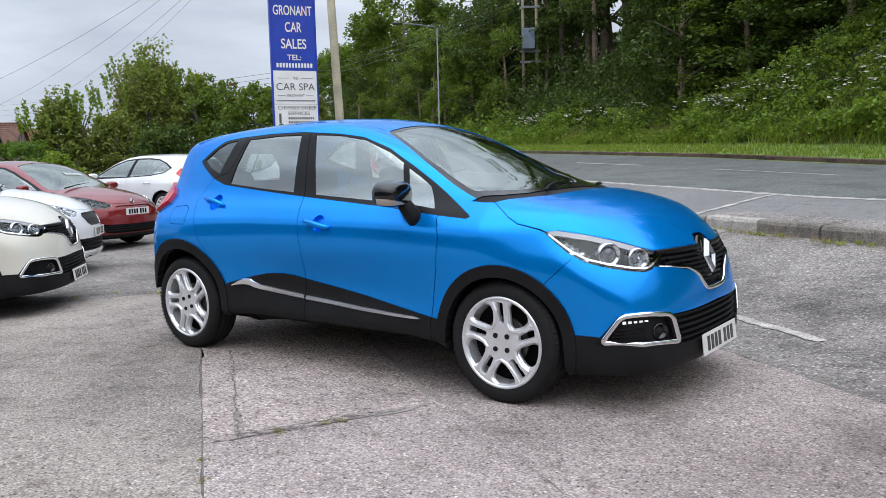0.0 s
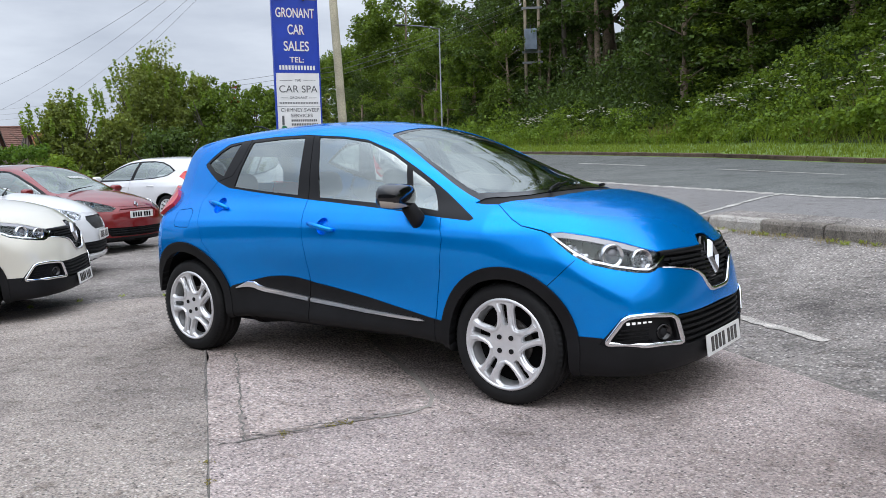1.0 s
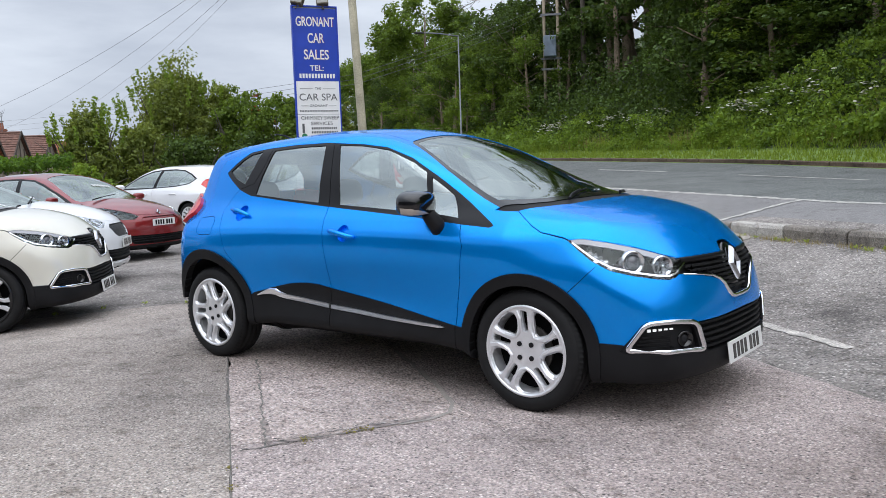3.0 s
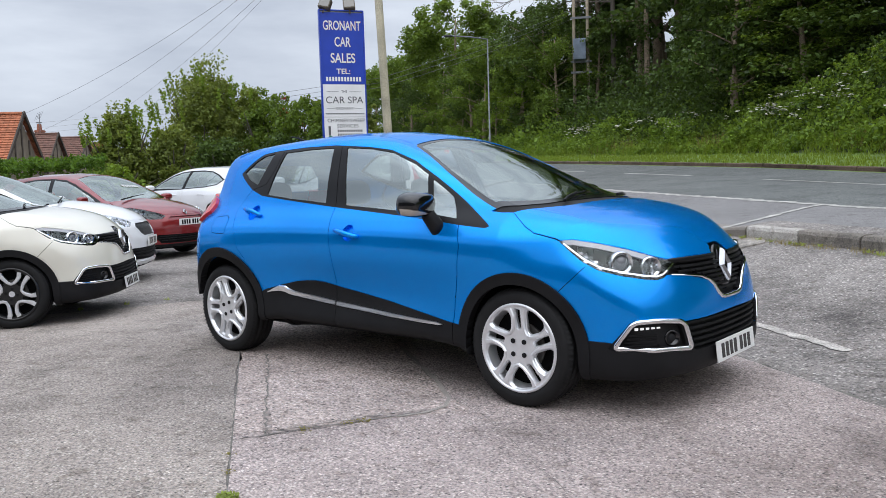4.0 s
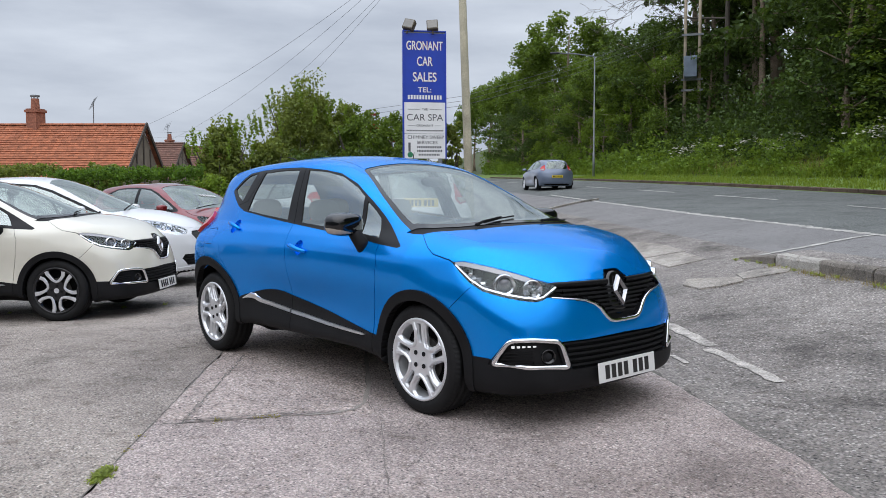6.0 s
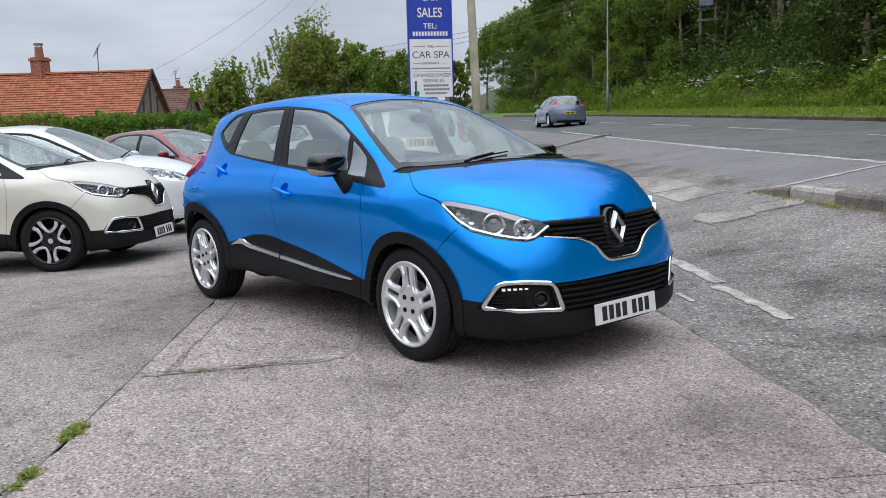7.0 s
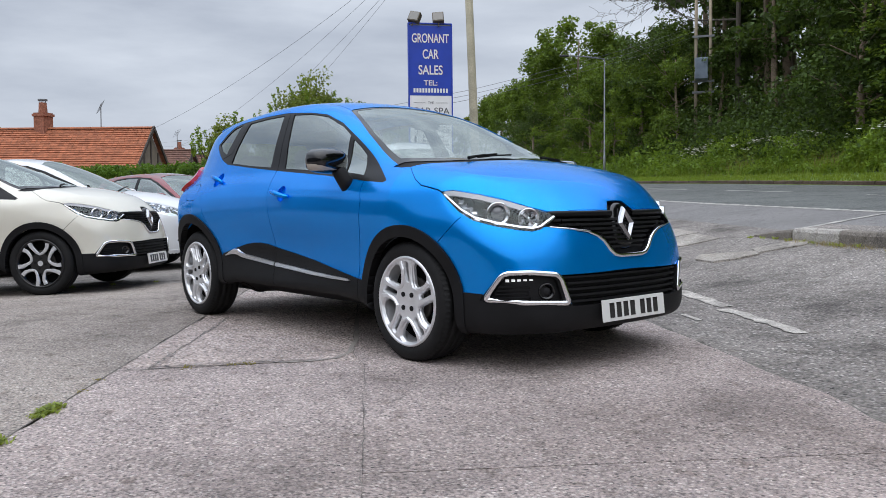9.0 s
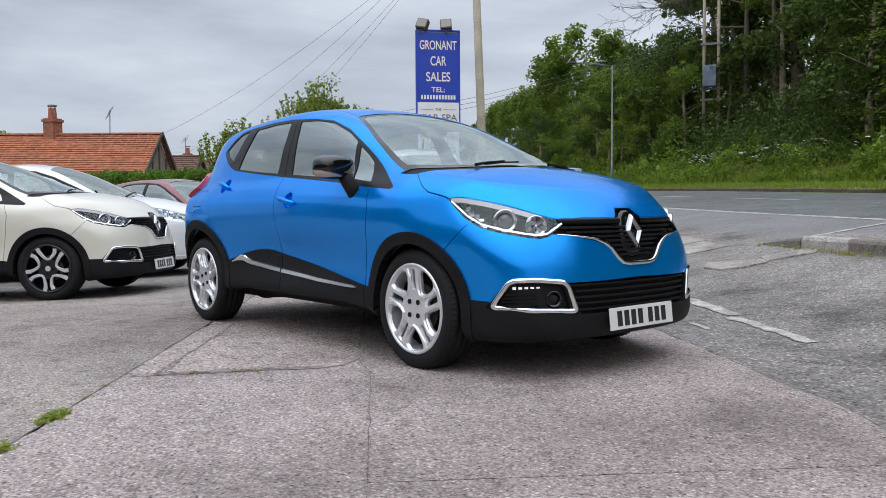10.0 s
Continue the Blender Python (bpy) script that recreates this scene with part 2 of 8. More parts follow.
def aggregate(name, base, stones, pebble, stain, rough=0.92, depth=0.35, patch=0.25):
    """Worn concrete or tarmac: a matrix with exposed stones of several tints, blotched by wear and damp."""
    m = bpy.data.materials.new(name)
    m.use_nodes = True
    n, l = m.node_tree.nodes, m.node_tree.links
    b = n["Principled BSDF"]
    b.inputs["Roughness"].default_value = rough
    b.inputs["Specular IOR Level"].default_value = 0.3
    tc = n.new("ShaderNodeTexCoord")

    def noise_tex(scale, detail=5, rough_=0.6):
        t = n.new("ShaderNodeTexNoise")
        t.inputs["Scale"].default_value, t.inputs["Detail"].default_value, t.inputs["Roughness"].default_value = scale, detail, rough_
        l.new(tc.outputs["Object"], t.inputs["Vector"])
        return t.outputs["Fac"]

    def ramp(fac, *stops):
        r = n.new("ShaderNodeValToRGB")
        e = r.color_ramp.elements
        while len(e) < len(stops):
            e.new(0.5)
        for k, (p, c) in zip(e, stops):
            k.position, k.color = p, (*c, 1)
        l.new(fac, r.inputs["Fac"])
        return r.outputs["Color"]

    def mix(a, b_, fac, kind="MIX"):
        x = n.new("ShaderNodeMix")
        x.data_type, x.blend_type = "RGBA", kind
        if isinstance(fac, float):
            x.inputs["Factor"].default_value = fac
        else:
            l.new(fac, x.inputs["Factor"])
        l.new(a, x.inputs["A"])
        l.new(b_, x.inputs["B"])
        return x.outputs["Result"]
    v = n.new("ShaderNodeTexVoronoi")
    v.inputs["Scale"].default_value = pebble
    l.new(tc.outputs["Object"], v.inputs["Vector"])
    sep = n.new("ShaderNodeSeparateColor")
    l.new(v.outputs["Color"], sep.inputs["Color"])
    tints = ramp(sep.outputs["Red"], *[(i / (len(stones) - 1) if len(stones) > 1 else 0, c) for i, c in enumerate(stones)])
    ground = ramp(noise_tex(pebble * 0.7, 6, 0.7), (0.3, tuple(c * 0.62 for c in base)), (0.7, tuple(min(1, c * 1.35) for c in base)))
    show = n.new("ShaderNodeMapRange")
    show.inputs["From Min"].default_value, show.inputs["From Max"].default_value = 0.50, 0.32
    l.new(v.outputs["Distance"], show.inputs["Value"])
    col = mix(ground, tints, show.outputs["Result"])
    blot = ramp(noise_tex(1.1, 8, 0.68), (0.32, (1 - patch * 1.5,) * 3), (0.48, (0.97,) * 3), (0.72, (1 + patch * 0.7,) * 3))
    col = mix(col, blot, 1.0, "MULTIPLY")
    dirt = ramp(noise_tex(0.33, 9, 0.6), (0.42, (1, 1, 1)), (0.68, stain))
    col = mix(col, dirt, 1.0, "MULTIPLY")
    spots = ramp(noise_tex(9.0, 3, 0.5), (0.30, (0.72, 0.70, 0.68)), (0.42, (1, 1, 1)))
    col = mix(col, spots, 1.0, "MULTIPLY")
    grit = ramp(noise_tex(pebble * 1.3, 2, 0.6), (0.36, (0.60, 0.585, 0.57)), (0.47, (1.04, 1.01, 0.975)), (0.66, (1.32, 1.26, 1.20)))
    col = mix(col, grit, 1.0, "MULTIPLY")
    l.new(col, b.inputs["Base Color"])
    bp = n.new("ShaderNodeBump")
    bp.inputs["Strength"].default_value, bp.inputs["Distance"].default_value = depth, 0.012
    l.new(v.outputs["Distance"], bp.inputs["Height"])
    bp.invert = True
    l.new(bp.outputs["Normal"], b.inputs["Normal"])
    return m


CONCRETE = aggregate("worn_concrete", (0.39, 0.34, 0.334), [(0.09, 0.0847, 0.0869), (0.44, 0.384, 0.371), (0.58, 0.512, 0.488), (0.27, 0.246, 0.244), (0.72, 0.67, 0.657), (0.48, 0.424, 0.403)], 66, (0.66, 0.645, 0.63), depth=0.8)
CONCRETE_PALE = aggregate("pale_worn_concrete", (0.44, 0.379, 0.36), [(0.09, 0.0847, 0.0869), (0.5, 0.443, 0.424), (0.62, 0.561, 0.541), (0.24, 0.217, 0.212), (0.74, 0.69, 0.678), (0.52, 0.463, 0.445)], 52, (0.70, 0.685, 0.67), depth=0.9, patch=0.32)
CONCRETE_GREY = aggregate("grey_worn_concrete", (0.335, 0.30, 0.275), [(0.08, 0.077, 0.076), (0.37, 0.335, 0.315), (0.48, 0.44, 0.41), (0.23, 0.215, 0.205), (0.60, 0.57, 0.54), (0.40, 0.365, 0.34)], 66, (0.60, 0.59, 0.59), depth=0.8)
TARMAC = aggregate("old_tarmac", (0.235, 0.222, 0.213), [(0.045, 0.043, 0.042), (0.42, 0.39, 0.37), (0.17, 0.163, 0.16), (0.58, 0.555, 0.54), (0.095, 0.092, 0.090)], 44, (0.62, 0.61, 0.61), depth=0.8, patch=0.38)
PATHTAR = aggregate("smooth_tarmac", (0.215, 0.215, 0.22), [(0.18, 0.18, 0.185), (0.26, 0.26, 0.265)], 90, (0.88, 0.88, 0.88), depth=0.15, patch=0.12)
ROADTAR = aggregate("road_asphalt", (0.130, 0.142, 0.142), [(0.09, 0.10, 0.10), (0.22, 0.235, 0.23), (0.13, 0.142, 0.142)], 34, (0.80, 0.80, 0.80), depth=0.4, patch=0.22)
KERBSTONE = aggregate("weathered_kerb", (0.20, 0.185, 0.165), [(0.13, 0.12, 0.11), (0.30, 0.28, 0.26)], 60, (0.55, 0.53, 0.50), patch=0.4)
GRASS = mat("verge_grass", (0.13, 0.20, 0.035), rough=0.9, noise_scale=1.5, vary=0.3, fine=0.3, fine_scale=30)
EARTH = mat("bank_earth", (0.055, 0.075, 0.025), rough=1.0, noise_scale=1.0, vary=0.35)
LINE = mat("worn_white_line", (0.40, 0.37, 0.335), rough=0.85, noise_scale=7, vary=0.4, fine=0.45, fine_scale=60)


def sheet(name, us, vs, material, lift=0.0, thick=0.0):
    verts, faces = [], []
    for u in us:
        for v in vs:
            verts.append(on_ground(u, v, lift))
    n = len(vs)
    for i in range(len(us) - 1):
        for j in range(n - 1):
            faces.append((i * n + j, i * n + j + 1, (i + 1) * n + j + 1, (i + 1) * n + j))
    return data_part(name, verts, faces, material, smooth=True)


US = [-300, -100, -50, -30, -20, -15, -10, -7, -5, -3, -1, 0, 0.5, 1, 1.5, 2, 2.5, 2.8, 3.1, 3.4, 3.9, 4.3, 5, 6, 7, 8.5, 9.5, 10.5, 12, 14, 15.5, 18, 24, 32, 42, 55, 70, 90, 120, 180, 300]
tagged(sheet("ground", US, [-300, -100, -40, -20, -10, -7, -5.3, -4.2, -3.3, -2.3, -1.3, -0.5, 0.5, 1.5, 2.6, 2.8, 3.0, 3.2, 3.4, 3.8, 4.2, 4.6, 5.0, 5.35, 5.70, 5.74, 6.2], TARMAC), "grey weathered tarmac of the car lot", "ground", kind="structure")
tagged(sheet("pavement", US, [6.2, 6.6, 6.9, 7.3, 7.6, 8.0], PATHTAR), "smooth grey tarmac footway beside the road", "pavement", kind="structure")
tagged(sheet("road", US, [8.0, 9, 10, 11, 12, 13, 14.2], ROADTAR), "grey asphalt main road with worn white lines", "road", kind="structure")
tagged(sheet("verge", US, [14.2, 14.4, 15, 15.6, 16.3, 17], GRASS), "mown grass verge along the far side of the road", "verge", kind="structure")
tagged(sheet("bank", US, [17, 17.8, 18.6, 19.4, 20.5, 22, 26, 30, 36, 46, 60, 120, 300], EARTH), "steep overgrown bank rising behind the road", "bank", kind="structure")
# ---- car bodies: a smooth field whose zero is the body's skin ----
def curve(pts):
    """A smooth curve without overshoot through the points (a, b) of a design line."""
    xs, ys = np.array([p[0] for p in pts], float), np.array([p[1] for p in pts], float)
    h, d = np.diff(xs), np.diff(ys) / np.diff(xs)
    m = np.zeros(len(xs))
    m[0], m[-1] = d[0], d[-1]
    for i in range(1, len(xs) - 1):
        if d[i - 1] * d[i] > 0:
            w1, w2 = 2 * h[i] + h[i - 1], h[i] + 2 * h[i - 1]
            m[i] = (w1 + w2) / (w1 / d[i - 1] + w2 / d[i])

    def at(x):
        x = np.clip(x, xs[0], xs[-1])
        i = np.clip(np.searchsorted(xs, x, side="right") - 1, 0, len(xs) - 2)
        t = (x - xs[i]) / h[i]
        return ((1 + 2 * t) * (1 - t) ** 2 * ys[i] + t * (1 - t) ** 2 * h[i] * m[i]
                + t * t * (3 - 2 * t) * ys[i + 1] + t * t * (t - 1) * h[i] * m[i + 1])
    return at


def smax(a, b, k):
    h = np.maximum(k - np.abs(a - b), 0) / k
    return np.maximum(a, b) + h * h * k / 4


def bump(x, c, w):
    return np.exp(-((x - c) / w) ** 2)


def crossover_field():
    """A compact crossover: rear axle at x = 0, front axle at x = 2.606, nose at +x, wheels standing on z = 0."""
    half = curve([(0.15, 0.79), (0.30, 0.832), (0.45, 0.835), (0.62, 0.848), (0.80, 0.868), (0.90, 0.862), (0.98, 0.828), (1.07, 0.772), (1.25, 0.705), (1.45, 0.615), (1.60, 0.55)])
    taper = curve([(-0.75, 0.14), (-0.55, 0.075), (-0.2, 0.02), (0.3, 0.0), (2.2, 0.0), (2.7, 0.015), (3.0, 0.05), (3.5, 0.13)])
    waist = curve([(-0.7, 0.17), (-0.4, 0.125), (-0.1, 0.065), (0.4, 0.015), (1.0, 0.0), (1.7, 0.02), (2.2, 0.06), (2.5, 0.07), (2.8, 0.05), (3.4, 0.0)])
    cheek = curve([(2.5, 0.0), (2.8, 0.045), (3.1, 0.06), (3.5, 0.06)])
    top = curve([(-0.80, 1.33), (-0.55, 1.44), (-0.2, 1.51), (0.3, 1.557), (0.8, 1.572), (1.15, 1.562), (1.42, 1.53), (1.66, 1.465), (2.0, 1.325), (2.3, 1.195), (2.52, 1.118),
                 (2.68, 1.092), (2.85, 1.065), (3.03, 1.02), (3.18, 0.96), (3.30, 0.89), (3.42, 0.80), (3.5, 0.70)])
    crown = curve([(-0.6, 0.10), (0.5, 0.085), (1.3, 0.06), (1.9, 0.075), (2.3, 0.065), (2.55, 0.045), (2.8, 0.05), (3.1, 0.075), (3.4, 0.12)])
    nose = curve([(0.15, 3.37), (0.22, 3.43), (0.30, 3.45), (0.45, 3.445), (0.60, 3.425), (0.70, 3.41), (0.77, 3.39), (0.83, 3.35), (0.92, 3.28), (1.2, 3.1)])
    tail = curve([(0.2, -0.58), (0.35, -0.66), (0.55, -0.67), (0.75, -0.64), (0.95, -0.59), (1.15, -0.53), (1.35, -0.47), (1.5, -0.43), (1.7, -0.38)])

    def ease(t):
        t = np.clip(t, 0, 1)
        return t * t * (3 - 2 * t)

    def f(x, y, z):
        a = np.abs(y)
        side = half(z) - taper(x) - waist(x) * ease((z - 0.85) / 0.36) - cheek(x) * ease((z - 0.62) / 0.30)
        side = side + 0.016 * bump(x, 2.606, 0.42) * bump(z, 0.72, 0.25) + 0.022 * bump(x, 0.0, 0.45) * bump(z, 0.78, 0.22)
        side = side - 0.050 * bump(x, 1.30, 0.75) * bump(z, 0.53, 0.17)
        roof = z - (top(x) - crown(x) * (a / 0.65) ** 2)
        front = x - (nose(z) - (0.12 + 0.2 * ease((z - 0.56) / 0.33)) * a ** 2 - 0.52 * a ** 4)
        rear = tail(z) + 0.20 * a ** 2 + 0.25 * a ** 4 - x
        sill = 0.085 * ease((a - 0.50) / 0.20) * np.clip((x - 0.20) / 0.2, 0, 1) * np.clip((2.40 - x) / 0.2, 0, 1)
        lift = 0.19 + 0.03 * np.clip((x - 0.35) / 0.3, 0, 1) * np.clip((2.25 - x) / 0.3, 0, 1) + 0.02 * np.clip((x - 2.9) / 0.5, 0, 1) + 0.06 * np.clip((-0.2 - x) / 0.5, 0, 1) + sill
        v = smax(a - side, roof, 0.09)
        v = smax(v, front, 0.08)
        v = smax(v, rear, 0.10)
        return smax(v, lift - z, 0.05)
    return f


def hatch_field():
    """A family hatchback, lower and rounder: rear axle at x = 0, front axle at x = 2.65."""
    half = curve([(0.12, 0.80), (0.28, 0.865), (0.45, 0.885), (0.65, 0.895), (0.80, 0.890), (0.90, 0.865), (0.97, 0.825), (1.2, 0.715), (1.35, 0.62), (1.5, 0.52)])
    taper = curve([(-0.85, 0.22), (-0.6, 0.11), (-0.2, 0.03), (0.3, 0.0), (2.2, 0.0), (2.7, 0.02), (3.1, 0.07), (3.6, 0.17)])
    waist = curve([(-0.8, 0.16), (-0.4, 0.09), (0.0, 0.04), (0.6, 0.0), (1.6, 0.0), (2.2, 0.04), (2.6, 0.06), (3.0, 0.04), (3.6, 0.0)])
    top = curve([(-0.85, 1.24), (-0.55, 1.365), (-0.1, 1.44), (0.5, 1.478), (1.0, 1.478), (1.35, 1.445), (1.65, 1.365), (2.05, 1.20), (2.42, 1.045), (2.58, 1.005), (2.8, 0.975), (3.1, 0.905), (3.3, 0.83), (3.45, 0.74), (3.6, 0.6)])
    crown = curve([(-0.6, 0.10), (0.5, 0.08), (1.3, 0.07), (2.2, 0.07), (2.8, 0.08), (3.4, 0.12)])
    nose = curve([(0.12, 3.40), (0.22, 3.50), (0.32, 3.535), (0.50, 3.53), (0.62, 3.50), (0.70, 3.46), (0.78, 3.40), (0.9, 3.25), (1.2, 3.0)])
    tail = curve([(0.2, -0.62), (0.35, -0.72), (0.55, -0.74), (0.75, -0.72), (0.95, -0.66), (1.15, -0.58), (1.35, -0.48), (1.6, -0.36)])

    def f(x, y, z):
        a = np.abs(y)
        side = half(z) - taper(x) - waist(x) * np.clip((z - 0.80) / 0.30, 0, 1)
        side = side + 0.015 * bump(x, 2.65, 0.40) * bump(z, 0.66, 0.22) + 0.018 * bump(x, 0.0, 0.42) * bump(z, 0.70, 0.22) - 0.025 * bump(x, 1.3, 0.7) * bump(z, 0.50, 0.14)
        roof = z - (top(x) - crown(x) * (a / 0.65) ** 2)
        front = x - (nose(z) - 0.18 * a ** 2 - 0.50 * a ** 4)
        rear = tail(z) + 0.16 * a ** 2 + 0.30 * a ** 4 - x
        v = smax(a - side, roof, 0.09)
        v = smax(v, front, 0.08)
        v = smax(v, rear, 0.10)
        return smax(v, 0.17 - z, 0.05)
    return f


def gradient(f, p, e=2e-3):
    g = np.empty_like(p)
    for i in range(3):
        d = np.zeros(3)
        d[i] = e
        a, b = p + d, p - d
        g[:, i] = (f(a[:, 0], a[:, 1], a[:, 2]) - f(b[:, 0], b[:, 1], b[:, 2])) / (2 * e)
    return g


def onto(f, p, steps=5):
    for _ in range(steps):
        g = gradient(f, p)
        d = f(p[:, 0], p[:, 1], p[:, 2])
        p = p - g * (d / np.maximum((g * g).sum(1), 1e-6))[:, None]
    return p


def skin(f, lo, hi, h):
    """Vertices and quads of the zero of f inside a box, on a lattice of step h."""
    ax = [np.arange(a, b + h / 2, h) for a, b in zip(lo, hi)]
    val = f(*np.meshgrid(*ax, indexing="ij"))
    inside = val < 0
    n = [len(a) - 1 for a in ax]
    corners = [inside[i:n[0] + i, j:n[1] + j, k:n[2] + k] for i in (0, 1) for j in (0, 1) for k in (0, 1)]
    total = sum(c.astype(np.int8) for c in corners)
    cells = np.argwhere((total > 0) & (total < 8))
    index = -np.ones(n, int)
    index[tuple(cells.T)] = np.arange(len(cells))
    p = onto(f, np.stack([ax[i][cells[:, i]] + h / 2 for i in range(3)], 1))
    quads = []
    for axis in range(3):
        o = [a for a in range(3) if a != axis]
        s0 = [slice(None)] * 3
        s1 = [slice(None)] * 3
        s0[axis], s1[axis] = slice(0, -1), slice(1, None)
        a, b = inside[tuple(s0)], inside[tuple(s1)]
        e = np.argwhere(a != b)
        e = e[(e[:, o[0]] > 0) & (e[:, o[1]] > 0) & (e[:, o[0]] < n[o[0]]) & (e[:, o[1]] < n[o[1]])]
        flip = a[tuple(e.T)]
        ids = []
        for d0, d1 in ((-1, -1), (0, -1), (0, 0), (-1, 0)):
            c = e.copy()
            c[:, o[0]] += d0
            c[:, o[1]] += d1
            ids.append(index[tuple(c.T)])
        q = np.stack(ids, 1)
        if axis == 1:
            flip = ~flip
        q[~flip] = q[~flip][:, ::-1]
        quads.append(q)
    return p, np.concatenate(quads)
# ---- cutting a body's skin into panels ----
EX, EY, EZ = Vector((1, 0, 0)), Vector((0, 1, 0)), Vector((0, 0, 1))
DIAG = Vector((1, 1, 0)).normalized()      # seen from the front right corner
SIDE, FRONT, TOP, CORNER = (EX, EZ), (EY, EZ), (EX, EY), (DIAG, EZ)


def in_poly(p, poly):
    x, y = p
    c = False
    for i in range(len(poly)):
        (x0, y0), (x1, y1) = poly[i - 1], poly[i]
        if (y0 > y) != (y1 > y) and x < (x1 - x0) * (y - y0) / (y1 - y0) + x0:
            c = not c
    return c


class Skin:
    """A body's right half: points, and faces as [indices, tag, normal, centre, reach]."""

    def __init__(self, co, quads):
        self.co = [tuple(c) for c in co]
        self.faces = []
        for q in quads:
            if len(set(q)) == 4:
                self.add(list(q), 0, None)

    def add(self, ids, tag, normal):
        ps = [self.co[i] for i in ids]
        n = len(ps)
        c = (sum(p[0] for p in ps) / n, sum(p[1] for p in ps) / n, sum(p[2] for p in ps) / n)
        r = max(abs(p[0] - c[0]) + abs(p[1] - c[1]) + abs(p[2] - c[2]) for p in ps)
        if normal is None:
            u, w = [ps[2][k] - ps[0][k] for k in range(3)], [ps[3][k] - ps[1][k] for k in range(3)]
            m = (u[1] * w[2] - u[2] * w[1], u[2] * w[0] - u[0] * w[2], u[0] * w[1] - u[1] * w[0])
            k = math.sqrt(m[0] ** 2 + m[1] ** 2 + m[2] ** 2) or 1
            normal = (m[0] / k, m[1] / k, m[2] / k)
        f = [ids, tag, normal, c, r]
        self.faces.append(f)
        return f


def cut(sk, view, poly, tag, facing=None, least=0.15, over=None, where=None):
    """Cuts the skin along a closed outline seen in a view, and gives what lies inside a tag. over: the tags that may be taken over."""
    e1, e2 = view[0][:], view[1][:]
    d = tuple(facing or view[0].cross(view[1]))
    lo = [min(p[i] for p in poly) for i in (0, 1)]
    hi = [max(p[i] for p in poly) for i in (0, 1)]
    co = sk.co
    mine, rest = [], []
    for f in sk.faces:
        c, r, m = f[3], f[4], f[2]
        s = c[0] * e1[0] + c[1] * e1[1] + c[2] * e1[2]
        t = c[2] * e2[2] + c[0] * e2[0] + c[1] * e2[1]
        if s + r < lo[0] or s - r > hi[0] or t + r < lo[1] or t - r > hi[1] or (over is not None and f[1] not in over) or m[0] * d[0] + m[1] * d[1] + m[2] * d[2] < least or (where is not None and not where(Vector(c))):
            rest.append(f)
        else:
            mine.append(f)
    made = {}
    for i in range(len(poly)):
        a, b = poly[i - 1], poly[i]
        nx, ny = b[1] - a[1], a[0] - b[0]
        k = math.hypot(nx, ny)
        if k < 1e-6:
            continue
        nx, ny = nx / k, ny / k
        s0, s1, t0, t1 = min(a[0], b[0]), max(a[0], b[0]), min(a[1], b[1]), max(a[1], b[1])
        out = []
        made.clear()
        for f in mine:
            c, r = f[3], f[4]
            s = c[0] * e1[0] + c[1] * e1[1] + c[2] * e1[2]
            t = c[2] * e2[2] + c[0] * e2[0] + c[1] * e2[1]
            if s + r < s0 or s - r > s1 or t + r < t0 or t - r > t1 or abs((s - a[0]) * nx + (t - a[1]) * ny) > r:
                out.append(f)
                continue
            ids = f[0]
            ds = []
            for v in ids:
                p = co[v]
                ds.append((p[0] * e1[0] + p[1] * e1[1] + p[2] * e1[2] - a[0]) * nx + (p[0] * e2[0] + p[1] * e2[1] + p[2] * e2[2] - a[1]) * ny)
            if min(ds) > -1e-5 or max(ds) < 1e-5:
                out.append(f)
                continue
            A, B = [], []
            n = len(ids)
            for j in range(n):
                v, w, dv, dw = ids[j], ids[(j + 1) % n], ds[j], ds[(j + 1) % n]
                if dv >= -1e-5:
                    A.append(v)
                if dv <= 1e-5:
                    B.append(v)
                if (dv > 1e-5 and dw < -1e-5) or (dv < -1e-5 and dw > 1e-5):
                    key = (v, w) if v < w else (w, v)
                    if key not in made:
                        q = dv / (dv - dw)
                        p0, p1 = co[v], co[w]
                        co.append((p0[0] + (p1[0] - p0[0]) * q, p0[1] + (p1[1] - p0[1]) * q, p0[2] + (p1[2] - p0[2]) * q))
                        made[key] = len(co) - 1
                    A.append(made[key])
                    B.append(made[key])
            for ids2 in (A, B):
                if len(ids2) > 2:
                    out.append(sk.add(ids2, f[1], f[2]))
        mine = out
    for f in mine:
        c = f[3]
        if in_poly((c[0] * e1[0] + c[1] * e1[1] + c[2] * e1[2], c[0] * e2[0] + c[1] * e2[1] + c[2] * e2[2]), poly):
            f[1] = tag
    sk.faces = rest + mine


def band(line, w, closed=False):
    """The outline of a strip of width w along an open line."""
    left, right = [], []
    n = len(line)
    for i, p in enumerate(line):
        a, b = line[max(i - 1, 0)], line[min(i + 1, n - 1)]
        dx, dy = b[0] - a[0], b[1] - a[1]
        q = math.hypot(dx, dy) or 1
        left.append((p[0] - dy / q * w / 2, p[1] + dx / q * w / 2))
        right.append((p[0] + dy / q * w / 2, p[1] - dx / q * w / 2))
    return left + right[::-1]


def disc(cx, cz, r, n=40, a0=0, a1=360):
    return [(cx + r * math.cos(radians(a0 + (a1 - a0) * i / n)), cz + r * math.sin(radians(a0 + (a1 - a0) * i / n))) for i in range(n + (a1 - a0 < 360))]


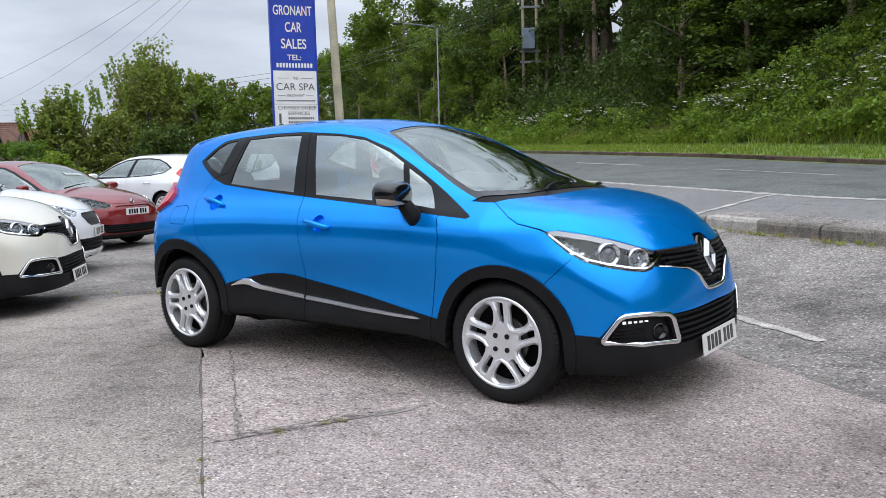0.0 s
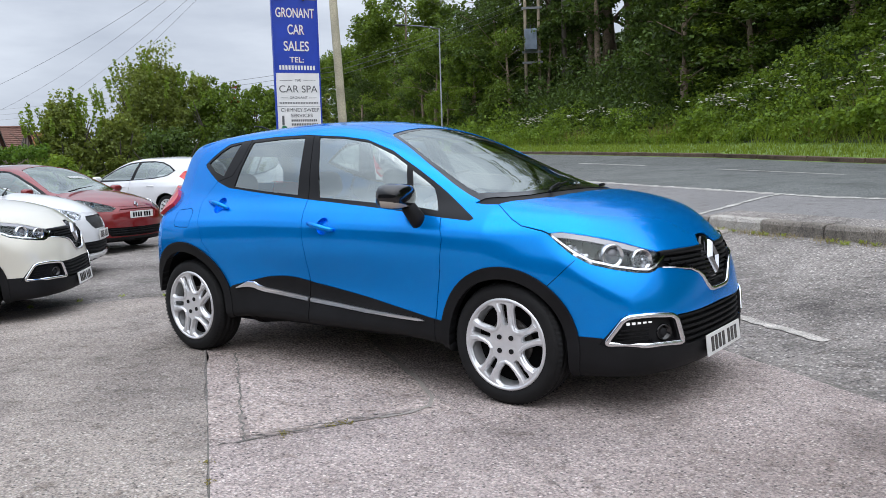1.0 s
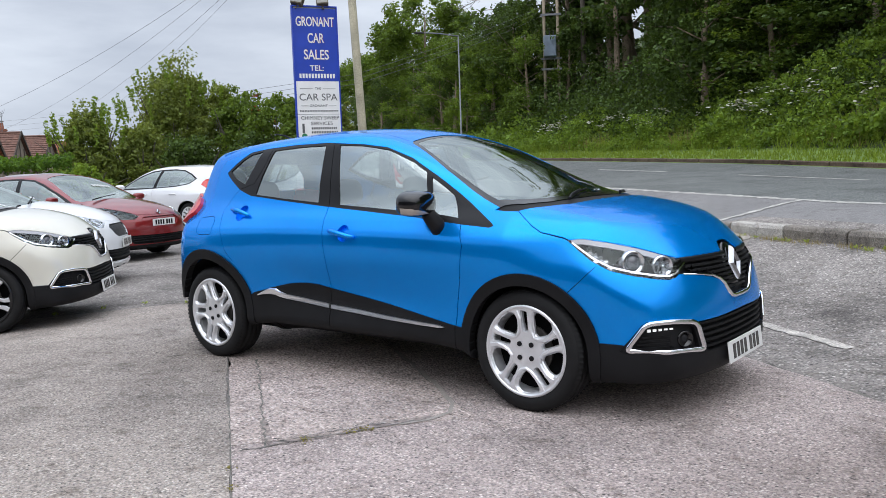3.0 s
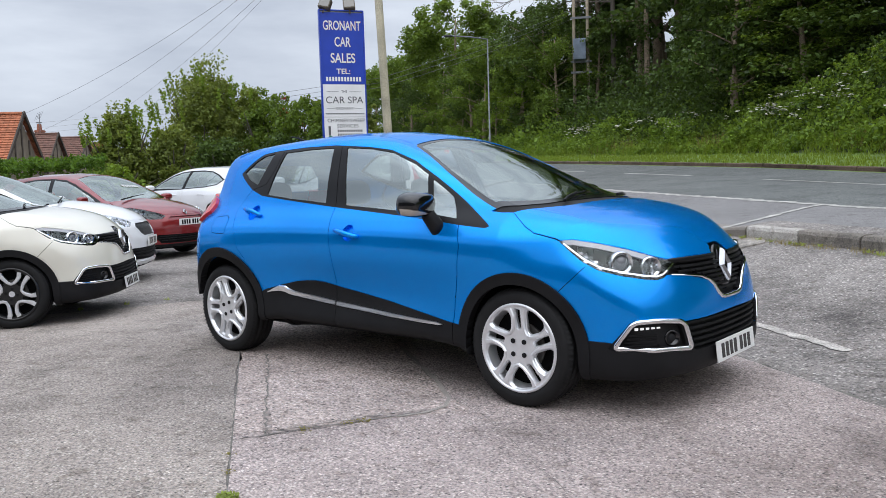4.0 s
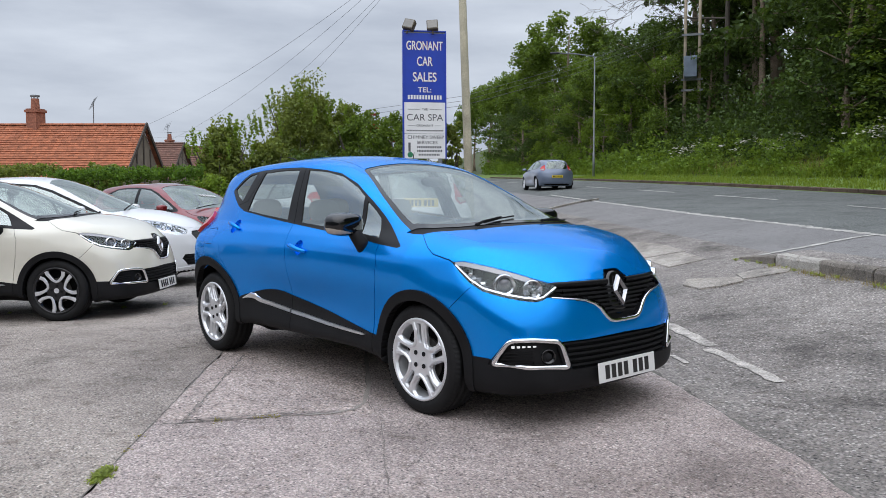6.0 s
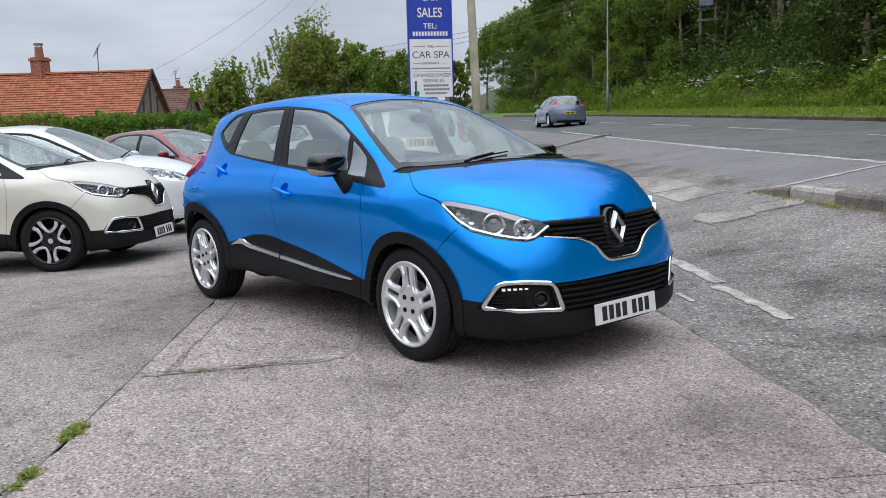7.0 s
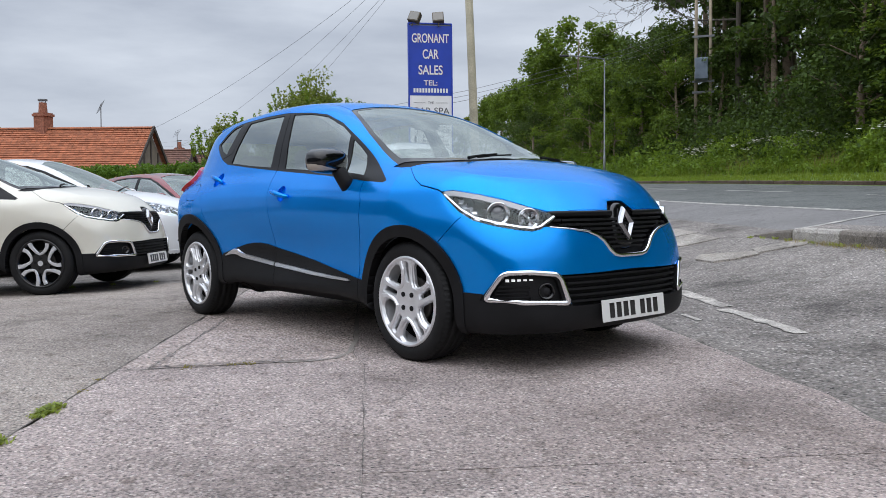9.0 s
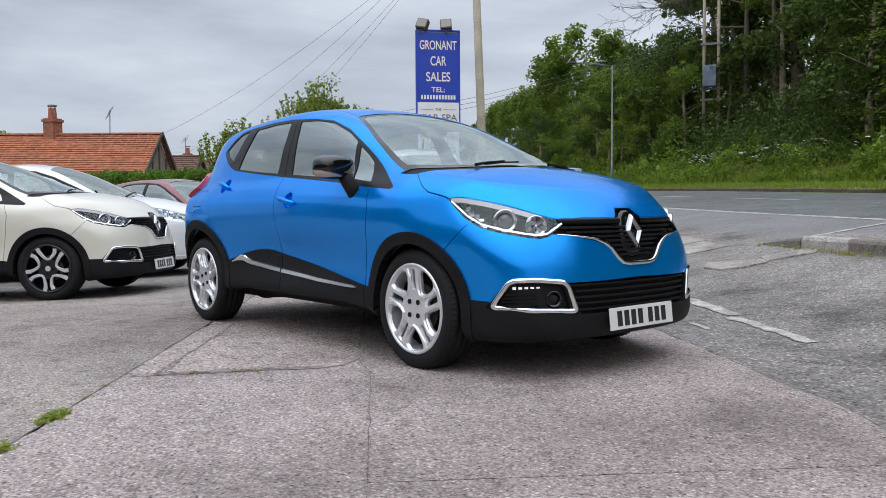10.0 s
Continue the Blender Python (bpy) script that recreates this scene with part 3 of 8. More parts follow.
def half_skin(f, lo, hi, h):
    """The right half (y <= 0) of a body's skin."""
    p, q = skin(f, (lo[0], -math.ceil(-lo[1] / h) * h - h / 2, lo[2]), (hi[0], h / 2 + 1e-6, hi[2]), h)
    p[np.abs(p[:, 1]) < 1e-3, 1] = 0
    g = gradient(f, p[q].mean(1))
    u, w = p[q[:, 2]] - p[q[:, 0]], p[q[:, 3]] - p[q[:, 1]]
    bad = (np.cross(u, w) * g).sum(1) < 0
    q[bad] = q[bad][:, ::-1]
    return Skin(p.tolist(), q.tolist())


class Panels:
    """The panels of one body: right half with its tags, handed out as parts with thickness."""

    def __init__(self, field, sk):
        self.field = field
        self.co = onto(field, np.array(sk.co), 2)
        g = gradient(field, self.co)
        self.no = g / np.maximum(np.linalg.norm(g, axis=1), 1e-9)[:, None]
        self.faces = {}
        for f in sk.faces:
            self.faces.setdefault(f[1], []).append(f[0])

    def make(self, name, tags, material, parent, push=0.0, skirt=0.012, mirror="", label="", smooth=True, inner=None):
        """mirror: '' the right side, 'left' the mirrored one, 'both' one panel across the middle."""
        fs = [f for t in tags for f in self.faces.get(t, [])]
        if not fs:
            return None
        used = sorted({i for f in fs for i in f})
        at = {i: k for k, i in enumerate(used)}
        co, no = self.co[used] + self.no[used] * push, self.no[used]
        faces = [[at[i] for i in f] for f in fs]
        flip = np.array([1, -1, 1])
        if mirror == "left":
            co, no, faces = co * flip, no * flip, [f[::-1] for f in faces]
        elif mirror == "both":
            mid = np.abs(self.co[used][:, 1]) < 1e-4
            co[mid, 1], no[mid, 1] = 0, 0
            n, other = len(co), {}
            extra = [k for k in range(n) if not mid[k]]
            for j, k in enumerate(extra):
                other[k] = n + j
            co, no = np.concatenate([co, co[extra] * flip]), np.concatenate([no, no[extra] * flip])
            faces = faces + [[other.get(k, k) for k in f[::-1]] for f in faces]
        if skirt:
            count = {}
            for f in faces:
                for a, b in zip(f, f[1:] + f[:1]):
                    count[(a, b)] = count.get((a, b), 0) + 1
            edge = [(a, b) for (a, b) in count if (b, a) not in count]
            vs = sorted({i for e in edge for i in e})
            n = len(co)
            at0 = {k: n + j for j, k in enumerate(vs)}
            at1 = {k: n + len(vs) + j for j, k in enumerate(vs)}
            co = np.concatenate([co, co[vs], co[vs] - no[vs] * skirt])
            no = np.concatenate([no, np.zeros((2 * len(vs), 3))])
            faces = faces + [[at0[b], at0[a], at1[a], at1[b]] for a, b in edge]
        ob = data_part(name, co.tolist(), faces, material, parent, label, smooth)
        ob.data.normals_split_custom_set_from_vertices(no.tolist())
        return ob
# ---- wheels ----
def lathe(bm, profile, n=48, a0=0.0, closed=False):
    """A ring turned round the y axis from (radius, y) pairs."""
    rings = []
    for i in range(n):
        a = a0 + 2 * math.pi * i / n
        rings.append([bm.verts.new((r * math.cos(a), y, r * math.sin(a))) for r, y in profile])
    m = len(profile)
    for i in range(n):
        for j in range(m if closed else m - 1):
            k = (j + 1) % m
            bm.faces.new((rings[i][j], rings[i][k], rings[(i + 1) % n][k], rings[(i + 1) % n][j]))


def spoke(bm, path, widths, y0, y1, depth):
    """A raised, chamfered bar along a path of (radius, angle); y0 and y1 are its outer face at hub and rim."""
    rows = []
    pts = [Vector((r * math.cos(a), 0, r * math.sin(a))) for r, a in path]
    n = len(pts)
    for i, p in enumerate(pts):
        d = (pts[min(i + 1, n - 1)] - pts[max(i - 1, 0)]).normalized()
        s = Vector((-d.z, 0, d.x))
        t = i / (n - 1)
        y = y0 + (y1 - y0) * t
        w = widths[i]
        rows.append([bm.verts.new(p + s * a + Vector((0, y + b, 0))) for a, b in ((-w / 2, depth), (-w / 2, 0.008), (-w / 2 + 0.006, 0), (w / 2 - 0.006, 0), (w / 2, 0.008), (w / 2, depth))])
    for a, b in zip(rows, rows[1:]):
        for k in range(5):
            bm.faces.new((a[k], b[k], b[k + 1], a[k + 1]))
    bm.faces.new(rows[0][::-1])
    bm.faces.new(rows[-1])


def rounded(pts, r, n=5):
    """A closed outline with its corners rounded."""
    out = []
    k = len(pts)
    for i in range(k):
        p, a, b = Vector(pts[i]), Vector(pts[i - 1]), Vector(pts[(i + 1) % k])
        q = min(r, (a - p).length * 0.45, (b - p).length * 0.45)
        s, e = p + (a - p).normalized() * q, p + (b - p).normalized() * q
        for j in range(n + 1):
            t = j / n
            out.append(s.lerp(p, t).lerp(p.lerp(e, t), t))
    return out


def alloy_face(bm, R, turn):
    """A cast wheel's face: five bent U-shaped spokes round wide pockets, slits between them, chamfered."""
    def polar(pts, a):
        return [(R * r * math.cos(a + radians(d)), R * r * math.sin(a + radians(d)), 0) for r, d in pts]

    def inset(loop, d):
        n, res = len(loop), []
        for i in range(n):
            t = (loop[(i + 1) % n] - loop[i - 1]).normalized()
            res.append(loop[i] + Vector((-t.y, t.x, 0)) * d)
        return res
    holes = []
    for k in range(5):
        a = turn + radians(90 + 72 * k)
        holes.append(rounded(polar([(0.44, -46), (0.66, -43), (0.87, -41), (0.89, -32), (0.68, -31), (0.44, -34)], a - radians(34)), 0.006))
        holes.append(rounded(polar([(0.42, -9), (0.54, -17), (0.70, -21), (0.86, -19), (0.945, -9), (0.95, 6), (0.93, 19), (0.80, 21), (0.62, 16), (0.43, 6)], a - radians(34)), 0.014))
    y = lambda p: 0.002 + 0.012 * (1 - min(1.0, Vector((p.x, p.y)).length / (0.8 * R))) ** 1.0
    edges = []
    n = 60
    rim = [bm.verts.new((R * 0.985 * math.cos(2 * math.pi * i / n), R * 0.985 * math.sin(2 * math.pi * i / n), 0)) for i in range(n)]
    edges += [bm.edges.new((rim[i], rim[(i + 1) % n])) for i in range(n)]
    rows = []
    for h in holes:
        ring = [bm.verts.new(p) for p in inset(h, -0.007 if len(rows) % 2 else -0.005)]
        edges += [bm.edges.new((ring[i], ring[(i + 1) % len(ring)])) for i in range(len(ring))]
        rows.append((ring, inset(h, 0.001 if len(rows) % 2 == 0 else 0.004)))
    made = bmesh.ops.triangle_fill(bm, use_beauty=True, edges=edges, normal=(0, 0, 1))
    for ring, low in rows:
        levels = [ring] + [[bm.verts.new((p.x, p.y, z)) for p in low] for z in (-0.014, -0.030)]
        for a, b in zip(levels, levels[1:]):
            for i in range(len(a)):
                j = (i + 1) % len(a)
                bm.faces.new((a[i], a[j], b[j], b[i]))
    for v in bm.verts:
        v.co = Vector((v.co.x, -v.co.z + y(v.co), v.co.y))
    bmesh.ops.recalc_face_normals(bm, faces=bm.faces[:])


def wheel(parent, radius, rim_r, x, y, side, spoke_mat, barrel_mat, twist=0.28, pairs=5, spread=0.20, turn=0.0, name="wheel", slim=1.0, two_tone=False):
    """A road wheel on the car's right (side -1) or left (+1): outer face at y, centre at the axle's height."""
    root = new(name)
    root.parent = parent
    bm = bmesh.new()
    w = 0.205
    R = radius
    lathe(bm, [(rim_r + 0.004, 0.004), (rim_r + 0.02, -0.004), (R - 0.045, -0.006), (R - 0.022, 0.004), (R - 0.008, 0.018), (R - 0.004, 0.03), (R - 0.004, 0.055), (R - 0.010, 0.058), (R - 0.010, 0.064), (R - 0.002, 0.067),
               (R, 0.095), (R - 0.008, 0.098), (R - 0.008, 0.106), (R, 0.109), (R - 0.002, 0.137), (R - 0.010, 0.140), (R - 0.010, 0.146), (R - 0.004, 0.149), (R - 0.008, w - 0.02), (R - 0.03, w), (rim_r, w)], 72)
    for i in range(72):
        a = 2 * math.pi * i / 72
        for y0, y1, sk in ((0.004, 0.05, 0.02), (0.15, 0.185, -0.02)):
            c0, c1 = math.cos(a), math.sin(a)
            q = [bm.verts.new(((R + o) * math.cos(a + da), yy, (R + o) * math.sin(a + da))) for o, da, yy in ((-0.012, 0, y0), (0.001, 0.0, (y0 + y1) / 2), (-0.002, 0.028, (y0 + y1) / 2), (-0.014, 0.028 + sk, y0))]
            bm.faces.new(q)
    tyre = part("tyre", bm, RUBBER, root, smooth=True)
    bm = bmesh.new()
    lathe(bm, [(rim_r + 0.006, 0.002), (rim_r + 0.002, -0.004), (rim_r - 0.010, -0.003), (rim_r - 0.014, 0.012), (rim_r - 0.022, 0.05), (rim_r - 0.03, 0.15)], 64)
    rim = part("rim", bm, barrel_mat, root, smooth=True)
    # near-black disc put in for the shade behind the spokes
    bm = bmesh.new()
    lathe(bm, [(0.0, 0.075), (rim_r - 0.028, 0.085)], 32)
    part("brake_backplate", bm, DARK, root, smooth=True)
    if pairs == 5:
        bm = bmesh.new()
        alloy_face(bm, rim_r, turn)
        part("spokes", bm, ALLOY_BLACK if two_tone else spoke_mat, rim)
        bm = bmesh.new()
        lathe(bm, [(rim_r + 0.004, 0.001), (rim_r + 0.001, -0.006), (rim_r - 0.008, -0.004), (rim_r - 0.012, 0.003)], 64)
        part("rim_lip", bm, ALLOY_BLACK if two_tone else spoke_mat, rim, smooth=True)
        for k in range(5):
            bm = bmesh.new()
            a = turn + radians(90 + 72 * k - 34)
            path = [(rim_r * r, a + radians(d)) for r, d in ((0.95, 25), (0.78, 25), (0.60, 21), (0.46, 13), (0.385, -2), (0.44, -17), (0.56, -24), (0.72, -27), (0.90, -24))]
            wide = 1.0 if two_tone else 0.72
            spoke(bm, path, [q * wide for q in (0.048, 0.040, 0.032, 0.028, 0.026, 0.028, 0.032, 0.036, 0.042)], 0.0, -0.004, 0.014)
            part("polished_spoke" if two_tone else "spoke_ridge", bm, spoke_mat, rim)
    else:
        bm = bmesh.new()
        lathe(bm, [(rim_r + 0.004, 0.001), (rim_r + 0.001, -0.006), (rim_r - 0.016, -0.004), (rim_r - 0.020, 0.008)], 64)
        for i in range(pairs):
            a = turn + 2 * math.pi * i / pairs
            for s in (-1, 1):
                path = []
                for k in range(9):
                    t = k / 8
                    r = 0.045 + (rim_r - 0.015 - 0.045) * t
                    ang = a + s * (0.13 + (0.33 / pairs * 5 - 0.13) * min(1, max(0.0, (t - 0.25) / 0.55)) ** 1.2 if spread else 0) + twist * (t - 0.2) * 1.6 * (1 - 0.25 * t)
                    path.append((r, ang))
                spoke(bm, path, [w_ * slim for w_ in (0.040, 0.036, 0.034, 0.034, 0.036, 0.040, 0.046, 0.056, 0.072)], 0.004, 0.004, 0.045)
        hub_ = 1.0 if slim > 0.9 else 0.55
        lathe(bm, [(0.0, -0.004), (0.03, -0.004), (0.034, 0.0), (0.062 * hub_, 0.003), (0.075 * hub_, 0.012), (0.08 * hub_, 0.04)], 40)
        sp = part("spokes", bm, spoke_mat, rim, smooth=False)
    for i in range(4):
        bm = bmesh.new()
        a = turn + math.pi / 4 + i * math.pi / 2
        m = Matrix.Translation((0.05 * math.cos(a), 0, 0.05 * math.sin(a)))
        tube(bm, m @ Vector((0, 0.02, 0)), m @ Vector((0, 0.003, 0)), 0.0135, n=12)
        part("wheel_bolt", bm, BLACK_PLASTIC, rim)
    bm = bmesh.new()
    lathe(bm, [(0.07, 0.062), (0.128, 0.062), (0.128, 0.074), (0.07, 0.074)], 32)
    part("brake_disc", bm, ALLOY_DARK, root)
    bm = bmesh.new()
    tube(bm, (0, 0.008, 0), (0, 0.016, 0), 0.027, n=20)
    part("centre_cap", bm, ALLOY, rim)
    root.matrix_local = Matrix.Translation((x, y, radius)) @ (Matrix.Identity(4) if side < 0 else pose(0, 0, 0, 0, 0, 180))
    return root


ALLOY_DARK = mat("dull_steel", (0.16, 0.15, 0.14), rough=0.55, metal=0.8, noise_scale=20, vary=0.2)


def plate(parent, m, ground, n_marks=7, width=0.52, height=0.111, gap_after=4):
    """A number plate, its characters as plain bars."""
    bm = bmesh.new()
    box(bm, -width / 2, width / 2, -0.004, 0.004, -height / 2, height / 2, bevel=0.003)
    pl = part("number_plate", bm, ground, parent, "number plate with dark bars")
    step = (width - 0.10) / (n_marks + 0.5)
    for i in range(n_marks):
        x = -width / 2 + 0.05 + step * (i + (0.5 if i >= gap_after else 0)) + step * 0.42
        bm = bmesh.new()
        box(bm, x - step * 0.33, x + step * 0.33, -0.0062, -0.003, -height * 0.34, height * 0.34)
        part("plate_mark", bm, GLOSS_BLACK, pl)
    pl.matrix_local = m
    return pl


PLATE_WHITE = mat("plate_white", (0.75, 0.75, 0.73), rough=0.35)
PLATE_YELLOW = mat("plate_yellow", (0.70, 0.52, 0.04), rough=0.35)
LAMP_RED = mat("red_lamp_lens", (0.55, 0.015, 0.012), rough=0.10, coat=0.5)
LENS = glass("clear_lamp_lens", (0.95, 0.96, 0.97), least=0.015, full=1.3)
LAMP_SILVER = mat("lamp_reflector", (0.78, 0.79, 0.81), rough=0.10, metal=1.0)
LAMP_BROW = mat("lamp_eyebrow", (0.30, 0.305, 0.32), rough=0.25, metal=0.4, coat=0.4)
ALLOY_BLACK = mat("black_wheel_paint", (0.006, 0.006, 0.007), rough=0.3, coat=0.2)
LAMP_DARK = mat("lamp_housing", (0.016, 0.016, 0.018), rough=0.5, spec=0.2)
PROJECTOR_GLASS = mat("projector_glass", (0.12, 0.125, 0.14), rough=0.05, coat=1.0)
LAMP_BRIGHT = mat("bright_lamp_housing", (0.30, 0.31, 0.33), rough=0.16, metal=0.9)
AMBER = mat("indicator_lens", (0.42, 0.37, 0.32), rough=0.15, coat=0.5)
DRL = mat("running_light", (0.9, 0.92, 0.95), rough=0.2)
DRL.node_tree.nodes["Principled BSDF"].inputs["Emission Color"].default_value = (1, 1, 1, 1)
DRL.node_tree.nodes["Principled BSDF"].inputs["Emission Strength"].default_value = 0.4
BORDER = mat("printed_glass_edge", (0.010, 0.011, 0.012), rough=0.10, spec=0.5)
FRIT = mat("window_frame_black", (0.008, 0.008, 0.009), rough=0.36, spec=0.2)
GREY_PLASTIC = mat("dark_grey_plastic", (0.028, 0.028, 0.031), rough=0.5, noise_scale=8, vary=0.15)
# ---- the crossover: panels of its skin and the parts fitted to it ----
(T_BODY, T_BONNET, T_SCREEN, T_COWL, T_BUMPER, T_LOWER, T_FDOOR, T_RDOOR, T_FRAME, T_QGLASS, T_RGLASS, T_FGLASS, T_VGLASS, T_RCLAD, T_FCLAD,
 T_RARCH, T_FARCH, T_HOLE, T_LAMP, T_FOGRIM, T_FOG, T_GRILLE, T_LGRILLE, T_TAIL, T_BACKGLASS, T_GAP, T_ROOF, T_UNDER, T_RLOWER, T_VEE, T_LAMPRIM, T_BROW) = range(32)
T_GAPS = [T_GAP] + list(range(40, 47)) + [51]
T_FCUP, T_RCUP, T_UNDER_FRONT, T_UNDER_REAR, T_BORDER, T_REVERSE = 47, 48, 49, 50, 52, 53
HANDLES = ((1.235, 0.925, 1.455, 0.892, T_FCUP), (0.215, 1.043, 0.44, 1.005, T_RCUP))


def crossover_panels():
    f = crossover_field()
    bm = half_skin(f, (-0.85, -1.0, 0.1), (3.6, 1.0, 1.65), 0.025)
    side = dict(facing=Vector((0, -1, 0)))
    nose = dict(facing=Vector((1, 0, 0)))
    up = dict(facing=Vector((0, 0, 1)))
    corner = dict(facing=Vector((0.7, -0.7, 0)))
    ahead = lambda c: c.x > 2.4
    # underside and bumpers
    for fc in bm.faces:
        if fc[2][2] < -0.6:
            fc[1] = T_UNDER_FRONT if fc[3][0] > 2.606 else T_UNDER if fc[3][0] > 0 else T_UNDER_REAR
    cut(bm, SIDE, [(2.84, 0.62), (2.993, 0.774), (3.05, 0.80), (3.6, 0.82), (3.6, 0.1), (2.75, 0.1), (2.80, 0.4)], T_BUMPER, over={T_BODY}, least=-1, facing=Vector((0, -1, 0)))
    cut(bm, SIDE, [(2.90, 0.412), (2.969, 0.409), (3.005, 0.400), (3.121, 0.398), (3.20, 0.366), (3.30, 0.352), (3.6, 0.342), (3.6, 0.1), (2.7, 0.1), (2.7, 0.41)], T_LOWER, over={T_BUMPER, T_BODY, T_UNDER, T_UNDER_FRONT}, least=-1, facing=Vector((0, -1, 0)))
    cut(bm, SIDE, [(-0.9, 0.50), (-0.40, 0.46), (-0.36, 0.1), (-0.9, 0.1)], T_RLOWER, over={T_BODY, T_UNDER, T_UNDER_REAR}, least=-1, facing=Vector((0, -1, 0)))
    # doors
    cut(bm, SIDE, [(0.205, 1.185), (0.142, 1.123), (0.10, 1.05), (0.15, 0.966), (0.205, 0.86), (0.235, 0.78), (0.36, 0.66), (0.46, 0.47), (0.47, 0.22), (1.165, 0.22), (1.165, 0.47), (1.174, 0.614), (1.19, 0.759),
                      (1.178, 0.896), (1.160, 0.996), (1.155, 1.07), (1.06, 1.46), (0.4, 1.45)], T_RDOOR, over={T_BODY}, **side)
    cut(bm, SIDE, [(1.165, 0.22), (1.165, 0.47), (1.174, 0.614), (1.19, 0.759), (1.178, 0.896), (1.160, 0.996), (1.155, 1.07), (1.06, 1.46), (1.33, 1.445), (1.7, 1.35), (2.1, 1.14), (2.21, 0.98), (2.25, 0.864),
                      (2.228, 0.711), (2.185, 0.551), (2.160, 0.41), (2.16, 0.22)], T_FDOOR, over={T_BODY}, **side)
    # side windows in their black frame
    cut(bm, SIDE, [(-0.022, 1.308), (0.06, 1.362), (0.135, 1.405), (0.213, 1.442), (0.397, 1.460), (0.684, 1.472), (0.999, 1.472), (1.326, 1.447), (1.518, 1.420), (1.729, 1.348), (1.939, 1.240), (2.117, 1.140), (2.266, 1.056),
                      (2.405, 0.984), (2.424, 0.970), (2.401, 0.960), (2.212, 0.974), (1.757, 1.019), (1.153, 1.068), (0.731, 1.106), (0.352, 1.143), (0.205, 1.185), (0.08, 1.245), (-0.01, 1.293)], T_FRAME, **side)
    cut(bm, SIDE, [(0.02, 1.314), (0.139, 1.387), (0.222, 1.426), (0.352, 1.444), (0.258, 1.222), (0.12, 1.262)], T_QGLASS, **side)
    cut(bm, SIDE, [(0.478, 1.444), (0.756, 1.456), (0.990, 1.456), (1.022, 1.272), (1.050, 1.096), (0.725, 1.121), (0.402, 1.152), (0.430, 1.283)], T_RGLASS, **side)
    cut(bm, SIDE, [(1.118, 1.452), (1.332, 1.438), (1.530, 1.407), (1.746, 1.327), (1.864, 1.262), (1.925, 1.045), (1.729, 1.049), (1.239, 1.082), (1.195, 1.22)], T_FGLASS, **side)
    cut(bm, SIDE, [(1.908, 1.232), (2.001, 1.180), (2.088, 1.126), (2.170, 1.010), (1.965, 1.034)], T_VGLASS, **side)
    # sill cladding
    low = [(0.40, 0.46), (0.464, 0.498), (0.60, 0.532), (0.719, 0.558), (0.81, 0.576), (0.90, 0.585), (0.98, 0.588), (1.07, 0.582), (1.222, 0.556), (1.665, 0.497), (2.12, 0.424), (2.30, 0.40)]
    cut(bm, SIDE, low + [(2.30, 0.15), (0.40, 0.15)], T_FCLAD, least=0.0, facing=Vector((0, -1, 0)))
    cut(bm, SIDE, [(0.3, 0.7), (1.165, 0.7), (1.165, 0.1), (0.3, 0.1)], T_RCLAD, over={T_FCLAD}, least=-1, facing=Vector((0, -1, 0)))
    # wheel arches
    out = lambda c: c.y < -0.5
    for cx, ro, ri, tag in ((0.0, 0.455, 0.388, T_RARCH), (2.606, 0.408, 0.346, T_FARCH)):
        cut(bm, SIDE, disc(cx, 0.325, ro, 48), tag, least=-1, facing=Vector((0, -1, 0)), where=out)
        cut(bm, SIDE, disc(cx, 0.325, ri, 48), T_HOLE, least=-1, facing=Vector((0, -1, 0)), where=out)
        cut(bm, SIDE, [(cx - ri, 0.325), (cx + ri, 0.325), (cx + ri, 0.05), (cx - ri, 0.05)], T_HOLE, least=-1, facing=Vector((0, -1, 0)), where=out)
    cut(bm, SIDE, [(-0.9, 0.37), (-0.55, 0.385), (-0.37, 0.40), (-0.30, 0.05), (-0.9, 0.05)], T_HOLE, least=-1, facing=Vector((0, -1, 0)))
    # roof, windscreen, bonnet
    cut(bm, TOP, [(1.56, 0.03), (1.555, -0.12), (1.57, -0.30), (1.592, -0.45), (1.62, -0.49), (1.98, -0.607), (2.27, -0.682), (2.40, -0.715), (2.52, -0.715), (2.62, -0.63), (2.70, -0.46), (2.735, -0.2), (2.74, 0.03)], T_SCREEN, where=lambda c: c.z > 0.95, **up)
    border = [(1.573, 0.03), (1.570, -0.12), (1.586, -0.30), (1.607, -0.437), (1.632, -0.474), (1.98, -0.590), (2.27, -0.664), (2.41, -0.695)]
    cut(bm, TOP, band(border, 0.036), T_BORDER, over={T_SCREEN}, where=lambda c: c.z > 0.95, **up)
    cut(bm, TOP, band([(2.36, -0.72), (2.45, -0.64), (2.545, -0.47), (2.590, -0.22), (2.602, 0.03)], 0.085), T_BORDER, over={T_SCREEN}, where=lambda c: c.z > 0.95, **up)
    cut(bm, TOP, [(2.38, -0.735), (2.415, -0.69), (2.50, -0.635), (2.575, -0.48), (2.625, -0.22), (2.64, 0.03), (2.74, 0.03), (2.735, -0.2), (2.70, -0.46), (2.62, -0.63), (2.52, -0.722), (2.45, -0.735)], T_COWL, over={T_SCREEN, T_BODY, T_BORDER}, where=lambda c: c.z > 0.95, **up)
